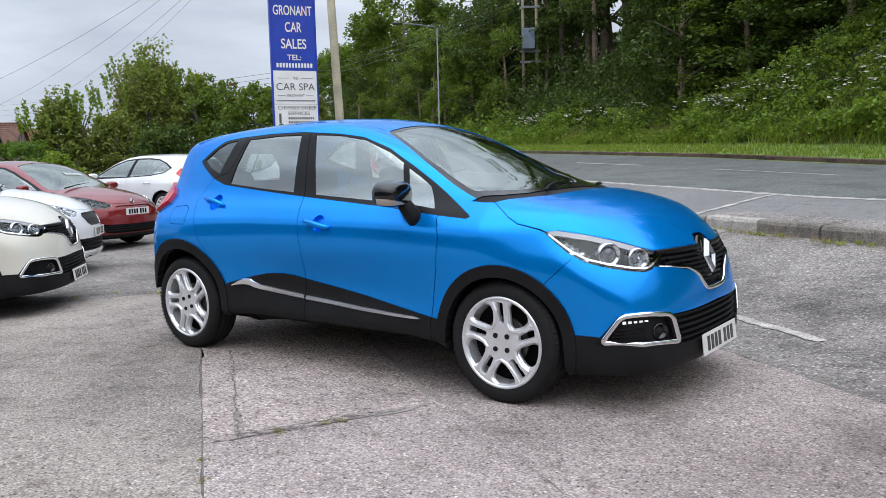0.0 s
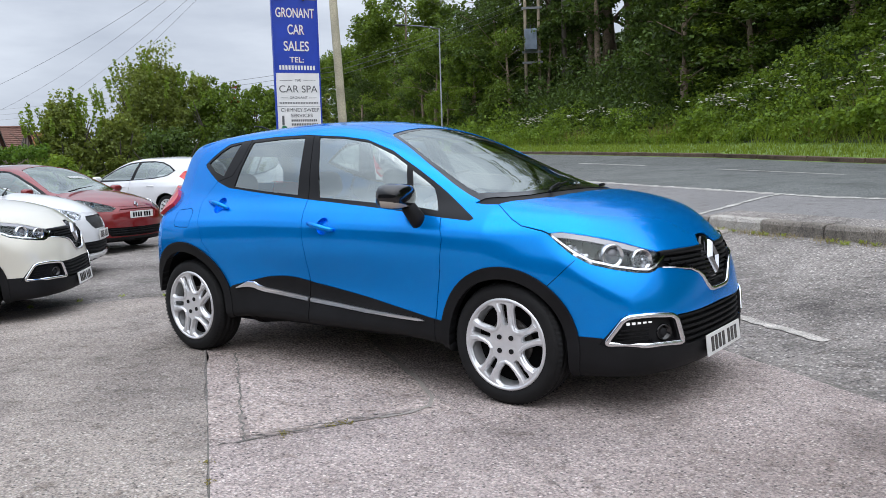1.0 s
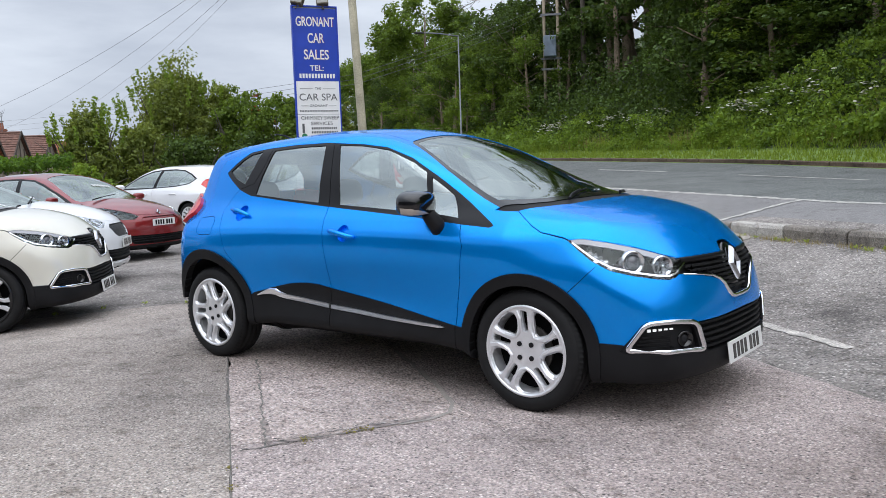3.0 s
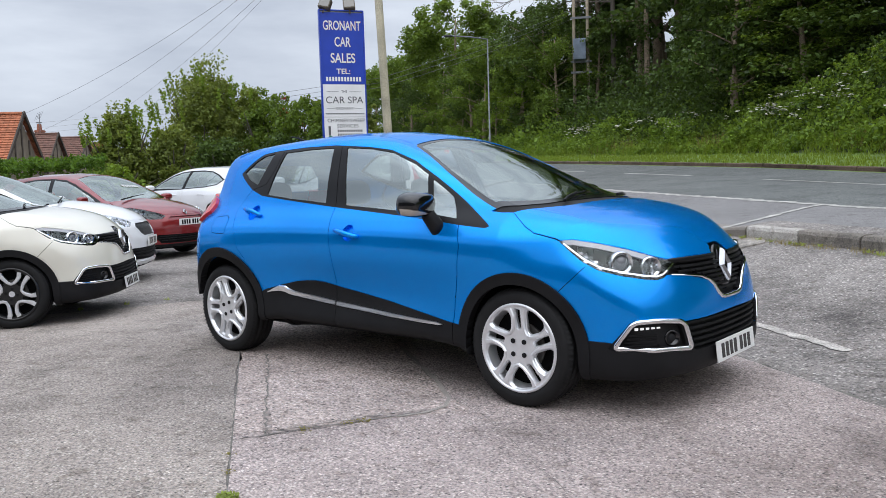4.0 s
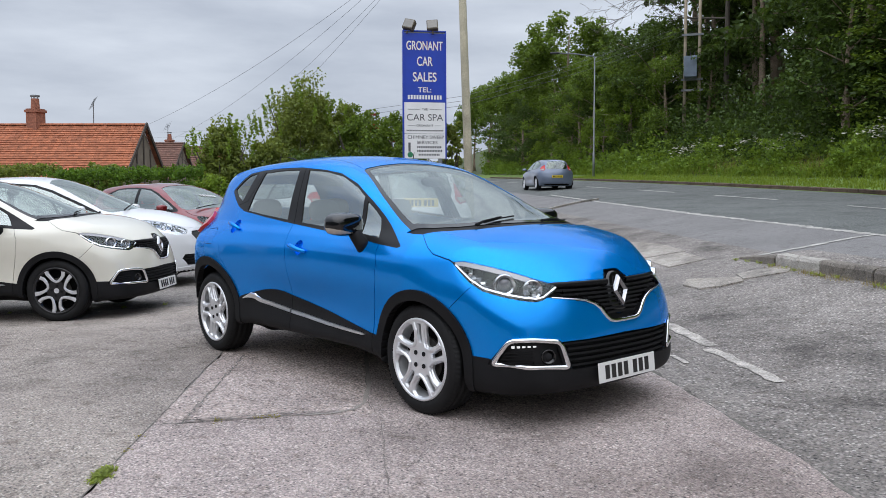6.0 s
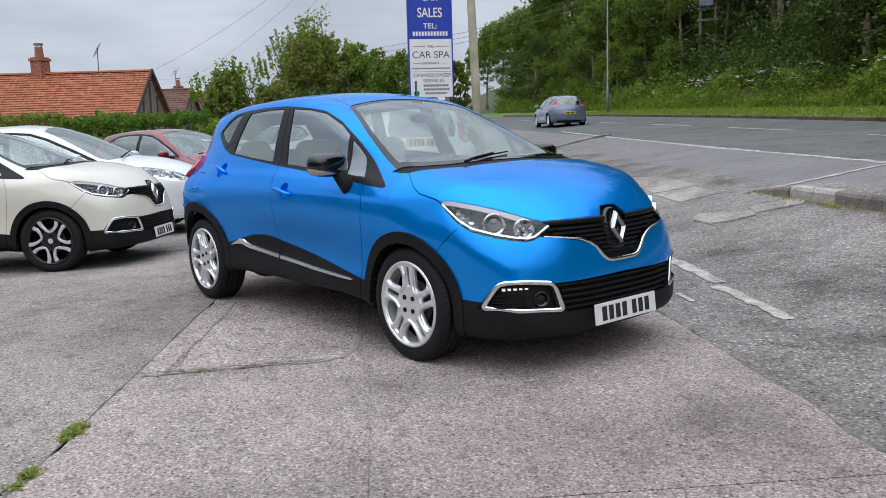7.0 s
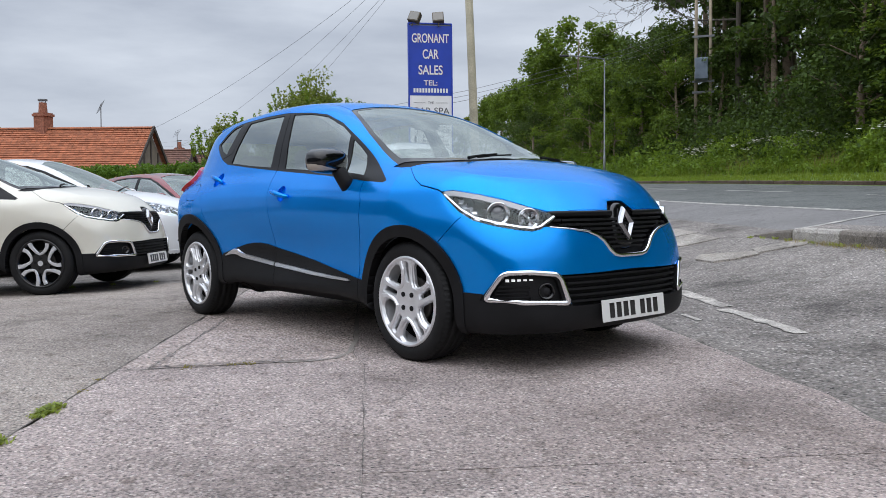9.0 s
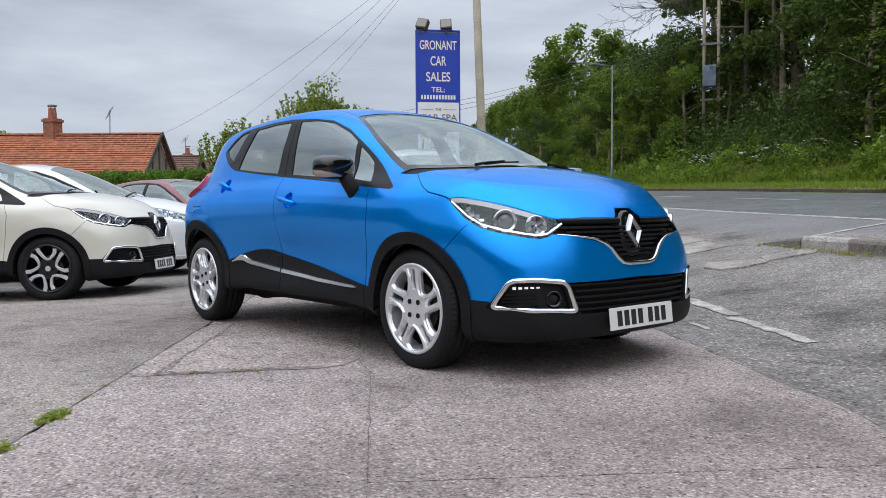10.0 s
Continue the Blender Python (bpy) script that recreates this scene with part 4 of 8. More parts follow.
    cut(bm, TOP, [(2.52, -0.722), (2.575, -0.755), (2.635, -0.785), (2.70, -0.800), (2.85, -0.785), (2.907, -0.757), (3.025, -0.693), (3.129, -0.618), (3.226, -0.540), (3.285, -0.468), (3.318, -0.38), (3.345, -0.25), (3.362, -0.14),
                     (3.335, -0.062), (3.328, 0.03), (2.74, 0.03), (2.735, -0.2), (2.70, -0.46), (2.62, -0.63)], T_BONNET, where=lambda c: c.z > 0.75, least=0.05, facing=Vector((0, 0, 1)))
    # grilles and lamps
    cut(bm, FRONT, [(-0.50, 0.795), (-0.40, 0.797), (-0.30, 0.793), (-0.15, 0.785), (-0.115, 0.792), (-0.062, 0.846), (0.03, 0.848), (0.03, 0.578), (-0.105, 0.578), (-0.135, 0.585), (-0.160, 0.606), (-0.204, 0.656),
                       (-0.24, 0.680), (-0.30, 0.700), (-0.40, 0.713), (-0.54, 0.724)], T_GRILLE, where=ahead, **nose)
    cut(bm, FRONT, band([(-0.36, 0.707), (-0.30, 0.698), (-0.24, 0.676), (-0.200, 0.650), (-0.158, 0.598), (-0.128, 0.574), (-0.10, 0.568), (0.03, 0.568)], 0.018), T_VEE, where=ahead, **nose)
    cut(bm, FRONT, [(-0.50, 0.490), (-0.31, 0.491), (0.03, 0.499), (0.03, 0.330), (-0.43, 0.335)], T_LGRILLE, where=ahead, **nose)
    k = 2 ** -0.5
    lamp = [(2.842, -0.787, 0.901), (2.907, -0.757, 0.908), (3.025, -0.693, 0.886), (3.129, -0.618, 0.857), (3.226, -0.540, 0.820), (3.290, -0.465, 0.792), (3.316, -0.448, 0.769), (3.312, -0.492, 0.742), (3.302, -0.541, 0.710),
            (3.282, -0.580, 0.701), (3.239, -0.633, 0.708), (3.160, -0.707, 0.727), (3.058, -0.762, 0.755), (2.975, -0.782, 0.798), (2.904, -0.786, 0.850)]
    cut(bm, CORNER, [((x + y) * k, z) for x, y, z in lamp], T_LAMP, where=ahead, **corner)
    rim = [(2.866, -0.787, 0.880), (2.915, -0.786, 0.848), (2.982, -0.781, 0.803), (3.060, -0.760, 0.763), (3.160, -0.706, 0.736), (3.239, -0.633, 0.717), (3.280, -0.580, 0.710), (3.298, -0.545, 0.718), (3.306, -0.492, 0.748), (3.311, -0.455, 0.769)]
    cut(bm, CORNER, band([((x + y) * k + 0.004, z + 0.009) for x, y, z in rim], 0.0085), T_LAMPRIM, over={T_LAMP}, where=ahead, **corner)
    brow = [(2.860, -0.780, 0.893), (2.907, -0.757, 0.894), (3.025, -0.693, 0.872), (3.129, -0.618, 0.842), (3.226, -0.540, 0.806)]
    cut(bm, CORNER, band([((x + y) * k, z) for x, y, z in brow], 0.024), T_BROW, over={T_LAMP}, where=ahead, **corner)
    fog = [(3.110, -0.770, 0.368), (3.130, -0.765, 0.397), (3.206, -0.735, 0.496), (3.228, -0.719, 0.513), (3.309, -0.628, 0.516), (3.376, -0.503, 0.503), (3.390, -0.476, 0.478), (3.407, -0.436, 0.353), (3.403, -0.446, 0.337), (3.299, -0.658, 0.350), (3.140, -0.762, 0.358)]
    cut(bm, CORNER, [((x + y) * k, z) for x, y, z in fog], T_FOGRIM, where=ahead, **corner)
    fog = [(3.160, -0.757, 0.387), (3.225, -0.724, 0.474), (3.244, -0.708, 0.488), (3.310, -0.624, 0.492), (3.362, -0.532, 0.483), (3.374, -0.511, 0.469), (3.391, -0.481, 0.366), (3.299, -0.657, 0.376)]
    cut(bm, CORNER, [((x + y) * k, z) for x, y, z in fog], T_FOG, where=ahead, **corner)
    cut(bm, SIDE, [(-0.70, 1.165), (-0.42, 1.15), (-0.31, 1.12), (-0.25, 1.075), (-0.245, 1.02), (-0.34, 0.955), (-0.70, 0.91)], T_TAIL, least=-1, facing=Vector((0, -1, 0)), where=lambda c: c.y < -0.42)
    cut(bm, FRONT, [(0.03, 1.15), (-0.50, 1.15), (-0.48, 1.25), (-0.40, 1.37), (0.03, 1.38)], T_BACKGLASS, facing=Vector((-1, 0, 0)), where=lambda c: c.x < 0)
    for x0, z0, x1, z1, tag in HANDLES:
        cut(bm, SIDE, [(x, z + 0.004) for x, z in disc((x0 + x1) / 2 + 0.01, (z0 + z1) / 2, 0.050, 24)], tag, over={T_FDOOR, T_RDOOR}, **side)
    # gaps between panels
    tags = iter(T_GAPS)
    gap = lambda view, line, **a: cut(bm, view, band(line, 0.0042), next(tags), **a)
    gap(SIDE, [(1.165, 0.28), (1.165, 0.47), (1.174, 0.614), (1.19, 0.759), (1.178, 0.896), (1.160, 0.996), (1.155, 1.066)], over={T_FDOOR, T_RDOOR, T_RCLAD, T_FCLAD}, **side)
    gap(SIDE, [(2.21, 0.975), (2.25, 0.864), (2.228, 0.711), (2.185, 0.551), (2.160, 0.41), (2.16, 0.28)], over={T_FDOOR, T_BODY, T_FCLAD}, **side)
    gap(SIDE, [(0.205, 1.185), (0.142, 1.123), (0.10, 1.05), (0.15, 0.966), (0.205, 0.86), (0.235, 0.78), (0.30, 0.70)], over={T_RDOOR, T_BODY}, **side)
    gap(SIDE, [(2.86, 0.645), (2.93, 0.71), (2.993, 0.774)], over={T_BUMPER, T_BODY}, **side)
    gap(SIDE, [(-0.115, 0.995), (0.02, 1.005), (0.055, 0.99), (0.072, 0.96), (0.080, 0.90), (0.068, 0.882), (-0.03, 0.88), (-0.085, 0.885), (-0.105, 0.905), (-0.125, 0.975), (-0.115, 0.995)], over={T_BODY}, **side)
    cut(bm, TOP, band([(2.52, -0.722), (2.575, -0.755), (2.635, -0.785), (2.70, -0.800), (2.80, -0.792), (2.85, -0.785)], 0.0030), next(tags), over={T_BONNET, T_BODY}, where=lambda c: c.z > 0.85, least=0.0, facing=Vector((0, 0, 1)))
    gap(TOP, [(1.585, -0.475), (1.42, -0.470), (1.17, -0.458), (0.6, -0.44), (0.0, -0.40), (-0.3, -0.37)], over={T_BODY}, where=lambda c: c.z > 1.3, **up)
    gap(SIDE, [(1.155, 1.07), (1.12, 1.23), (1.065, 1.465)], over={T_FRAME}, **side)
    gap(SIDE, [(0.215, 1.19), (0.36, 1.225), (0.42, 1.33), (0.455, 1.455)], over={T_FRAME}, **side)
    return Panels(f, bm)


def mirrored(bm):
    r = bmesh.new()
    me = bpy.data.meshes.new("m")
    bm.to_mesh(me)
    r.from_mesh(me)
    bpy.data.meshes.remove(me)
    for v in r.verts:
        v.co.y = -v.co.y
    bmesh.ops.reverse_faces(r, faces=r.faces[:])
    return r


def zero_along(f, p0, d, lo, hi):
    """How far along p0 + t d, from the outside (hi) inwards, the skin lies."""
    for n in (64, 24):
        t = np.linspace(hi, lo, n)
        v = f(p0[0] + t * d[0], p0[1] + t * d[1], p0[2] + t * d[2])
        i = int(np.argmax(v < 0))
        if i == 0:
            return lo
        lo, hi = t[i], t[i - 1]
    return lo + (hi - lo) * v[i] / (v[i] - v[i - 1])


def surface_point(f, x, z, out=0.0):
    """The point of the right side's skin at x and z, moved out along its normal, and that normal."""
    p = np.array([[x, -zero_along(f, (x, 0, z), (0, -1, 0), 0.0, 1.1), z]])
    n = gradient(f, p)[0]
    n = Vector(n / np.linalg.norm(n))
    return Vector(p[0]) + n * out, n


def ribbon(bm, f, line, w, out, thick):
    """A raised trim strip lying on the skin's right side, along (x, z) points; w: its width at each point."""
    rows = []
    for i, (x, z) in enumerate(line):
        a, b = line[max(i - 1, 0)], line[min(i + 1, len(line) - 1)]
        d = Vector((b[0] - a[0], 0, b[1] - a[1])).normalized()
        s = Vector((-d.z, 0, d.x))
        row = []
        for k, h in ((-0.5, 0.0), (-0.38, thick), (0.38, thick), (0.5, 0.0)):
            q = Vector((x, 0, z)) + s * (w[i] * k)
            p, n = surface_point(f, q.x, q.z, out + h)
            row.append(bm.verts.new(p))
        rows.append(row)
    for a, b in zip(rows, rows[1:]):
        for k in range(3):
            bm.faces.new((a[k], b[k], b[k + 1], a[k + 1]))
    bm.faces.new(rows[0])
    bm.faces.new(rows[-1][::-1])


def blob(bm, centre, size, squash=2.6, m=None, nu=20, nv=12):
    """A rounded box: a superellipsoid."""
    def sp(c, e):
        return math.copysign(abs(c) ** e, c)
    e = 2.0 / squash
    rows = []
    for j in range(nv + 1):
        t = -math.pi / 2 + math.pi * j / nv
        rows.append([bm.verts.new((m or Matrix.Identity(4)) @ Vector((centre[0] + size[0] * sp(math.cos(t), e) * sp(math.cos(2 * math.pi * i / nu), e), centre[1] + size[1] * sp(math.cos(t), e) * sp(math.sin(2 * math.pi * i / nu), e), centre[2] + size[2] * sp(math.sin(t), e)))) for i in range(nu)])
    for j in range(nv):
        for i in range(nu):
            bm.faces.new((rows[j][i], rows[j][(i + 1) % nu], rows[j + 1][(i + 1) % nu], rows[j + 1][i]))
    bmesh.ops.remove_doubles(bm, verts=[v for r in (rows[0], rows[-1]) for v in r], dist=1e-5)


def seat(parent, x, y, wide=0.5, name="seat"):
    bm = bmesh.new()
    blob(bm, (0, 0, 0.42), (0.26, wide / 2, 0.11), 3.5)
    blob(bm, (0, 0, 0), (0.075, wide / 2, 0.33), 3.2, Matrix.Translation((-0.27, 0, 0.73)) @ pose(0, 0, 0, 0, -14, 0))
    s = part(name, bm, SEAT, parent, smooth=True)
    for yy in ((0,) if wide < 0.7 else (-wide * 0.3, wide * 0.3)):
        bm = bmesh.new()
        blob(bm, (0, 0, 0), (0.045, 0.13, 0.085), 2.8, Matrix.Translation((-0.38, yy, 1.15)) @ pose(0, 0, 0, 0, -10, 0))
        for k in (-0.05, 0.05):
            tube(bm, (-0.36, yy + k, 0.98), (-0.375, yy + k, 1.10), 0.006, n=6)
        part("headrest", bm, SEAT, s, smooth=True)
    s.location = (x, y, 0)
    return s


def cabin(root, dash_x=2.05, floor=0.30, wide=0.68):
    """What shows through the windows: floor pan, dashboard, wheel and seats."""
    bm = bmesh.new()
    box(bm, -0.35, 2.3, -wide, wide, floor, floor + 0.03)
    part("cabin_floor", bm, DARK, root)
    bm = bmesh.new()
    blob(bm, (dash_x + 0.12, 0, 0.86), (0.36, wide, 0.15), 3.0)
    part("dashboard", bm, GREY_PLASTIC, root, smooth=True)
    bm = bmesh.new()
    m = Matrix.Translation((dash_x - 0.30, -0.36, 0.90)) @ pose(0, 0, 0, 0, -62, 0)
    prev = None
    for i in range(29):
        a = 2 * math.pi * i / 28
        c = m @ Vector((0.18 * math.cos(a), 0.18 * math.sin(a), 0))
        if prev is not None:
            tube(bm, prev, c, 0.014, n=7, caps=False)
        prev = c
    for a in (0.3, 2.84, 4.7):
        tube(bm, m @ Vector((0, 0, 0.0)), m @ Vector((0.17 * math.cos(a), 0.17 * math.sin(a), 0)), 0.018, n=6)
    tube(bm, m @ Vector((0, 0, 0.02)), m @ Vector((0, 0, -0.12)), 0.045, n=12)
    part("steering_wheel", bm, BLACK_PLASTIC, root, smooth=True)
    seat(root, 1.30, -0.36)
    seat(root, 1.30, 0.36)
    seat(root, 0.42, 0, 1.15, "rear_bench")


def door_mirror(root, f, paint_mat):
    def shell():
        bm = bmesh.new()
        blob(bm, (0, 0, 0), (0.088, 0.128, 0.072), 2.9, Matrix.Translation((1.985, -0.915, 1.092)) @ pose(0, 0, 0, 0, 4, 10), 28, 16)
        return bm

    def stem():
        bm = bmesh.new()
        sweep(bm, [(2.065, -0.815, 0.935), (2.055, -0.835, 0.975), (2.03, -0.855, 1.02), (2.01, -0.87, 1.06)], [0.046, 0.046, 0.042, 0.040], 12)
        return bm

    def lamp():
        bm = bmesh.new()
        blob(bm, (0, 0, 0), (0.0905, 0.1305, 0.0745), 2.9, None, 96, 64)
        out = []
        for q in bm.faces:        # a wedge round the lower outer edge of the shell
            c = q.calc_center_median()
            t = (c.y + 0.13) / 0.135
            if not (c.x > -0.03 and t < 1 and -0.058 + 0.012 * t < c.z < -0.020 - 0.026 * t):
                out.append(q)
        bmesh.ops.delete(bm, geom=out, context="FACES")
        m = Matrix.Translation((1.985, -0.915, 1.092)) @ pose(0, 0, 0, 0, 4, 10)
        for v in bm.verts:
            v.co = m @ v.co
        return bm

    def glass_face():
        bm = bmesh.new()
        blob(bm, (0, 0, 0), (0.006, 0.088, 0.046), 3.4, Matrix.Translation((1.917, -0.925, 1.092)) @ pose(0, 0, 0, 0, 2, 8), 20, 10)
        return bm
    for k in (0, 1):
        fix = mirrored if k else (lambda b: b)
        m = part("door_mirror", fix(shell()), paint_mat, root, "gloss black door mirror", True)
        part("mirror_stem", fix(stem()), BLACK_PLASTIC, m, smooth=True)
        part("mirror_indicator", fix(lamp()), AMBER, m, smooth=True)
        part("mirror_glass", fix(glass_face()), CHROME, m, smooth=True)


def door_handle(root, P, x0, z0, x1, z1, tag, paint_mat):
    """A pull bar across a scooped hollow in the door."""
    def bar():
        bm = bmesh.new()
        pts, rr = [], []
        for i in range(11):
            t = i / 10
            p, n = surface_point(P.field, x0 + (x1 - x0) * t, z0 + (z1 - z0) * t, 0.006 + 0.030 * math.sin(math.pi * t) ** 0.5)
            pts.append(p)
            rr.append(0.010 + 0.007 * math.sin(math.pi * t) ** 0.7)
        sweep(bm, pts, rr, 12)
        return bm
    for k in (0, 1):
        h = part("door_handle", mirrored(bar()) if k else bar(), paint_mat, root, smooth=True)
        P.make("handle_cup", [tag], paint_mat, h, -0.022, -0.024, "left" if k else "")


def headlamp(root, P, k):
    """Clear lens over a dark tub with a projector, two reflector bowls, chrome steps and a bright eyebrow strip."""
    side = "left" if k else ""
    fix = mirrored if k else (lambda b: b)
    lens = P.make("headlight", [T_LAMP], LENS, root, push=0.001, skirt=0.0, mirror=side, label="clear headlight with chrome reflectors")
    P.make("lamp_rim", [T_LAMPRIM], CHROME, lens, push=0.0, skirt=0.006, mirror=side)
    P.make("lamp_eyebrow", [T_BROW], LAMP_BROW, lens, push=-0.001, skirt=0.006, mirror=side)
    P.make("lamp_housing", [T_LAMP, T_LAMPRIM, T_BROW], LAMP_DARK, lens, push=-0.070, skirt=-0.064, mirror=side)
    d = Vector((0.80, -0.60, 0))
    turn = d.to_track_quat("-Y", "Z").to_matrix().to_4x4()
    for c, r, nm in (((3.118, -0.655, 0.788), 0.054, "projector"), ((3.222, -0.548, 0.762), 0.050, "reflector_bowl")):
        bm = bmesh.new()
        m = Matrix.Translation(Vector(c) + d * 0.026) @ turn
        lathe(bm, [(r * 1.10, 0.040), (r * 1.08, -0.002), (r, -0.006), (r * 0.94, 0.002), (r * 0.80, 0.003), (r * 0.74, 0.012), (r * 0.55, 0.036), (0.001, 0.05)], 30)
        for v in bm.verts:
            v.co = m @ v.co
        part(nm, fix(bm), LAMP_SILVER, lens, smooth=True)
        bm = bmesh.new()
        if nm == "projector":
            blob(bm, (0, 0.014, 0), (r * 0.66, 0.024, r * 0.66), 2.0, m)
            part("projector_lens", fix(bm), PROJECTOR_GLASS, lens, smooth=True)
        else:         # shield over the bulb, and facets round it
            blob(bm, (0, 0.012, 0), (r * 0.20, 0.020, r * 0.26), 2.2, m)
            part("bulb_shield", fix(bm), LAMP_SILVER, lens, smooth=True)
            for a in range(6):
                bm = bmesh.new()
                box(bm, 0.30 * r, 0.86 * r, 0.016, 0.026, -0.16 * r, 0.16 * r, m @ Matrix.Rotation(a * 1.047 + 0.3, 4, "Y") @ Matrix.Rotation(-0.5, 4, "Z"), bevel=0.002)
                part("reflector_facet", fix(bm), LAMP_BRIGHT, lens)
    rr = random.Random(8)
    for i in range(5):        # faceted indicator reflector towards the wing
        for j in range(3):
            x = 2.945 + 0.029 * i + 0.006 * j
            z = 0.870 - 0.019 * i - 0.020 * j
            p, n = surface_point(P.field, x, z, -0.040 - 0.004 * abs(j - 1))
            bm = bmesh.new()
            box(bm, -0.013, 0.013, -0.010, 0.006, -0.0088, 0.0088, Matrix.Translation(p) @ n.to_track_quat("Y", "Z").to_matrix().to_4x4() @ pose(0, 0, 0, rr.uniform(-32, 32), 18, rr.uniform(-32, 32)), bevel=0.002)
            part("reflector_facet", fix(bm), LAMP_SILVER if (i + j) % 2 else LAMP_BRIGHT, lens)


def front_slats(root, P, tag_z, material, x_of, name):
    for z, y1 in tag_z:
        bm = bmesh.new()
        n = 16
        rows = []
        for i in range(n + 1):
            y = -y1 + 2 * y1 * i / n
            x = x_of(y, z)
            rows.append([bm.verts.new((x + a, y, z + b)) for a, b in ((-0.03, 0.010), (0.004, 0.006), (0.006, -0.004), (-0.03, -0.008))])
        for a, b in zip(rows, rows[1:]):
            for k in range(3):
                bm.faces.new((a[k], b[k], b[k + 1], a[k + 1]))
        part(name, bm, material, root)


def nose_x(f, y, z):
    return zero_along(f, (0, y, z), (1, 0, 0), 2.0, 3.8)


def diamond_badge(root, x, z, h=0.185, w=0.135, tilt=14):
    """A plain chrome diamond with an open middle."""
    bm = bmesh.new()
    outer = [(0, h / 2), (w / 2, 0), (0, -h / 2), (-w / 2, 0)]
    inner = [(a * 0.42, b * 0.52) for a, b in outer]
    rows = []
    for (a, b), (c, d) in zip(outer, inner):
        rows.append([bm.verts.new((0, a, b)), bm.verts.new((0.012, a * 0.95, b * 0.95)), bm.verts.new((0.024, (a + c) / 2, (b + d) / 2)), bm.verts.new((0.010, c, d)), bm.verts.new((0, c, d))])
    for i in range(4):
        a, b = rows[i], rows[(i + 1) % 4]
        for k in range(4):
            bm.faces.new((a[k], a[k + 1], b[k + 1], b[k]))
    bmesh.ops.recalc_face_normals(bm, faces=bm.faces[:])
    o = part("badge", bm, BADGE_CHROME, root, "chrome diamond badge")
    o.matrix_local = pose(x, 0, z, 0, -tilt, 0)
    return o


CROSSOVER = crossover_panels()


def crossover(name, paint_mat, label, m, spoke_mat, barrel_mat, wheel_turn, running=True, group="", slim=1.0):
    P = CROSSOVER
    f = P.field
    root = new(name)
    tagged(root, label, "car", group)
    mk = lambda nm, tags, mt, push=0.0, skirt=0.012, lab="", across=False: [P.make(nm, tags, mt, root, push, skirt, "both", lab)] if across else [P.make(nm, tags, mt, root, push, skirt, s, lab) for s in ("", "left")]
    mk("body_shell", [T_BODY], paint_mat, across=True)
    mk("bonnet", [T_BONNET], paint_mat, 0.002, 0.010, across=True)
    mk("front_bumper", [T_BUMPER], paint_mat, 0.0, across=True)
    mk("lower_bumper", [T_LOWER], BLACK_PLASTIC, 0.006, 0.02, "unpainted black lower bumper", True)
    mk("rear_lower_bumper", [T_RLOWER], BLACK_PLASTIC, 0.006, 0.02, across=True)
    mk("windscreen", [T_SCREEN], SCREEN_GLASS, -0.004, 0.006, across=True)
    mk("windscreen_border", [T_BORDER], BORDER, -0.003, 0.006, "black printed windscreen edge", True)
    mk("cowl", [T_COWL], BLACK_PLASTIC, -0.008, 0.01, across=True)
    mk("rear_window", [T_BACKGLASS], DARK_GLASS, -0.003, across=True)
    mk("front_door", [T_FDOOR], paint_mat, 0.001)
    mk("rear_door", [T_RDOOR], paint_mat, 0.001)
    mk("window_frame", [T_FRAME], FRIT, -0.002)
    for t, nm in ((T_QGLASS, "quarter_window"), (T_RGLASS, "rear_door_window"), (T_FGLASS, "front_door_window"), (T_VGLASS, "vent_window")):
        mk(nm, [t], DARK_GLASS if t == T_QGLASS else GLASS, -0.007, 0.004)
    mk("rear_door_cladding", [T_RCLAD], BLACK_PLASTIC, 0.008, 0.02)
    mk("front_door_cladding", [T_FCLAD], BLACK_PLASTIC, 0.008, 0.02)
    mk("rear_arch_trim", [T_RARCH], BLACK_PLASTIC, 0.012, 0.05)
    mk("front_arch_trim", [T_FARCH], BLACK_PLASTIC, 0.012, 0.05)
    for t in T_GAPS[:9]:
        mk("panel_gap", [t], DARK, -0.005, 0.0)
    mk("underbody", [T_UNDER], DARK, 0.0, 0.0, across=True)
    mk("front_undertray", [T_UNDER_FRONT], DARK, 0.0, 0.0, across=True)
    mk("rear_undertray", [T_UNDER_REAR], DARK, 0.0, 0.0, across=True)
    mk("grille", [T_GRILLE], BLACK_PLASTIC, -0.030, -0.03, "black slatted grille", True)
    mk("grille_edge", [T_VEE], GLOSS_BLACK, -0.004, 0.02, "", True)
    half = [(-0.50, 0.722), (-0.40, 0.712), (-0.30, 0.698), (-0.24, 0.676), (-0.200, 0.650), (-0.158, 0.600), (-0.128, 0.577), (-0.09, 0.569), (0.0, 0.568)]
    vee = [Vector((nose_x(f, y, z) + 0.003, y, z)) for y, z in half + [(-y, z) for y, z in half[-2::-1]]]
    bm = bmesh.new()
    sweep(bm, vee, [0.0035, 0.004, 0.006, 0.009, 0.011, 0.012, 0.012, 0.012, 0.012, 0.012, 0.012, 0.012, 0.011, 0.009, 0.006, 0.004, 0.0035], 10)
    part("grille_trim", bm, CHROME, root, "chrome V-shaped grille trim", True)
    mk("lower_grille", [T_LGRILLE], BLACK_PLASTIC, -0.035, -0.035, across=True)
    mk("fog_lamp_edge", [T_FOGRIM], BLACK_PLASTIC, 0.0, 0.02)
    mk("fog_lamp_recess", [T_FOG], BLACK_PLASTIC, -0.022, -0.025)
    mk("tail_light", [T_TAIL], LAMP_RED, 0.026, 0.04, "red tail light")
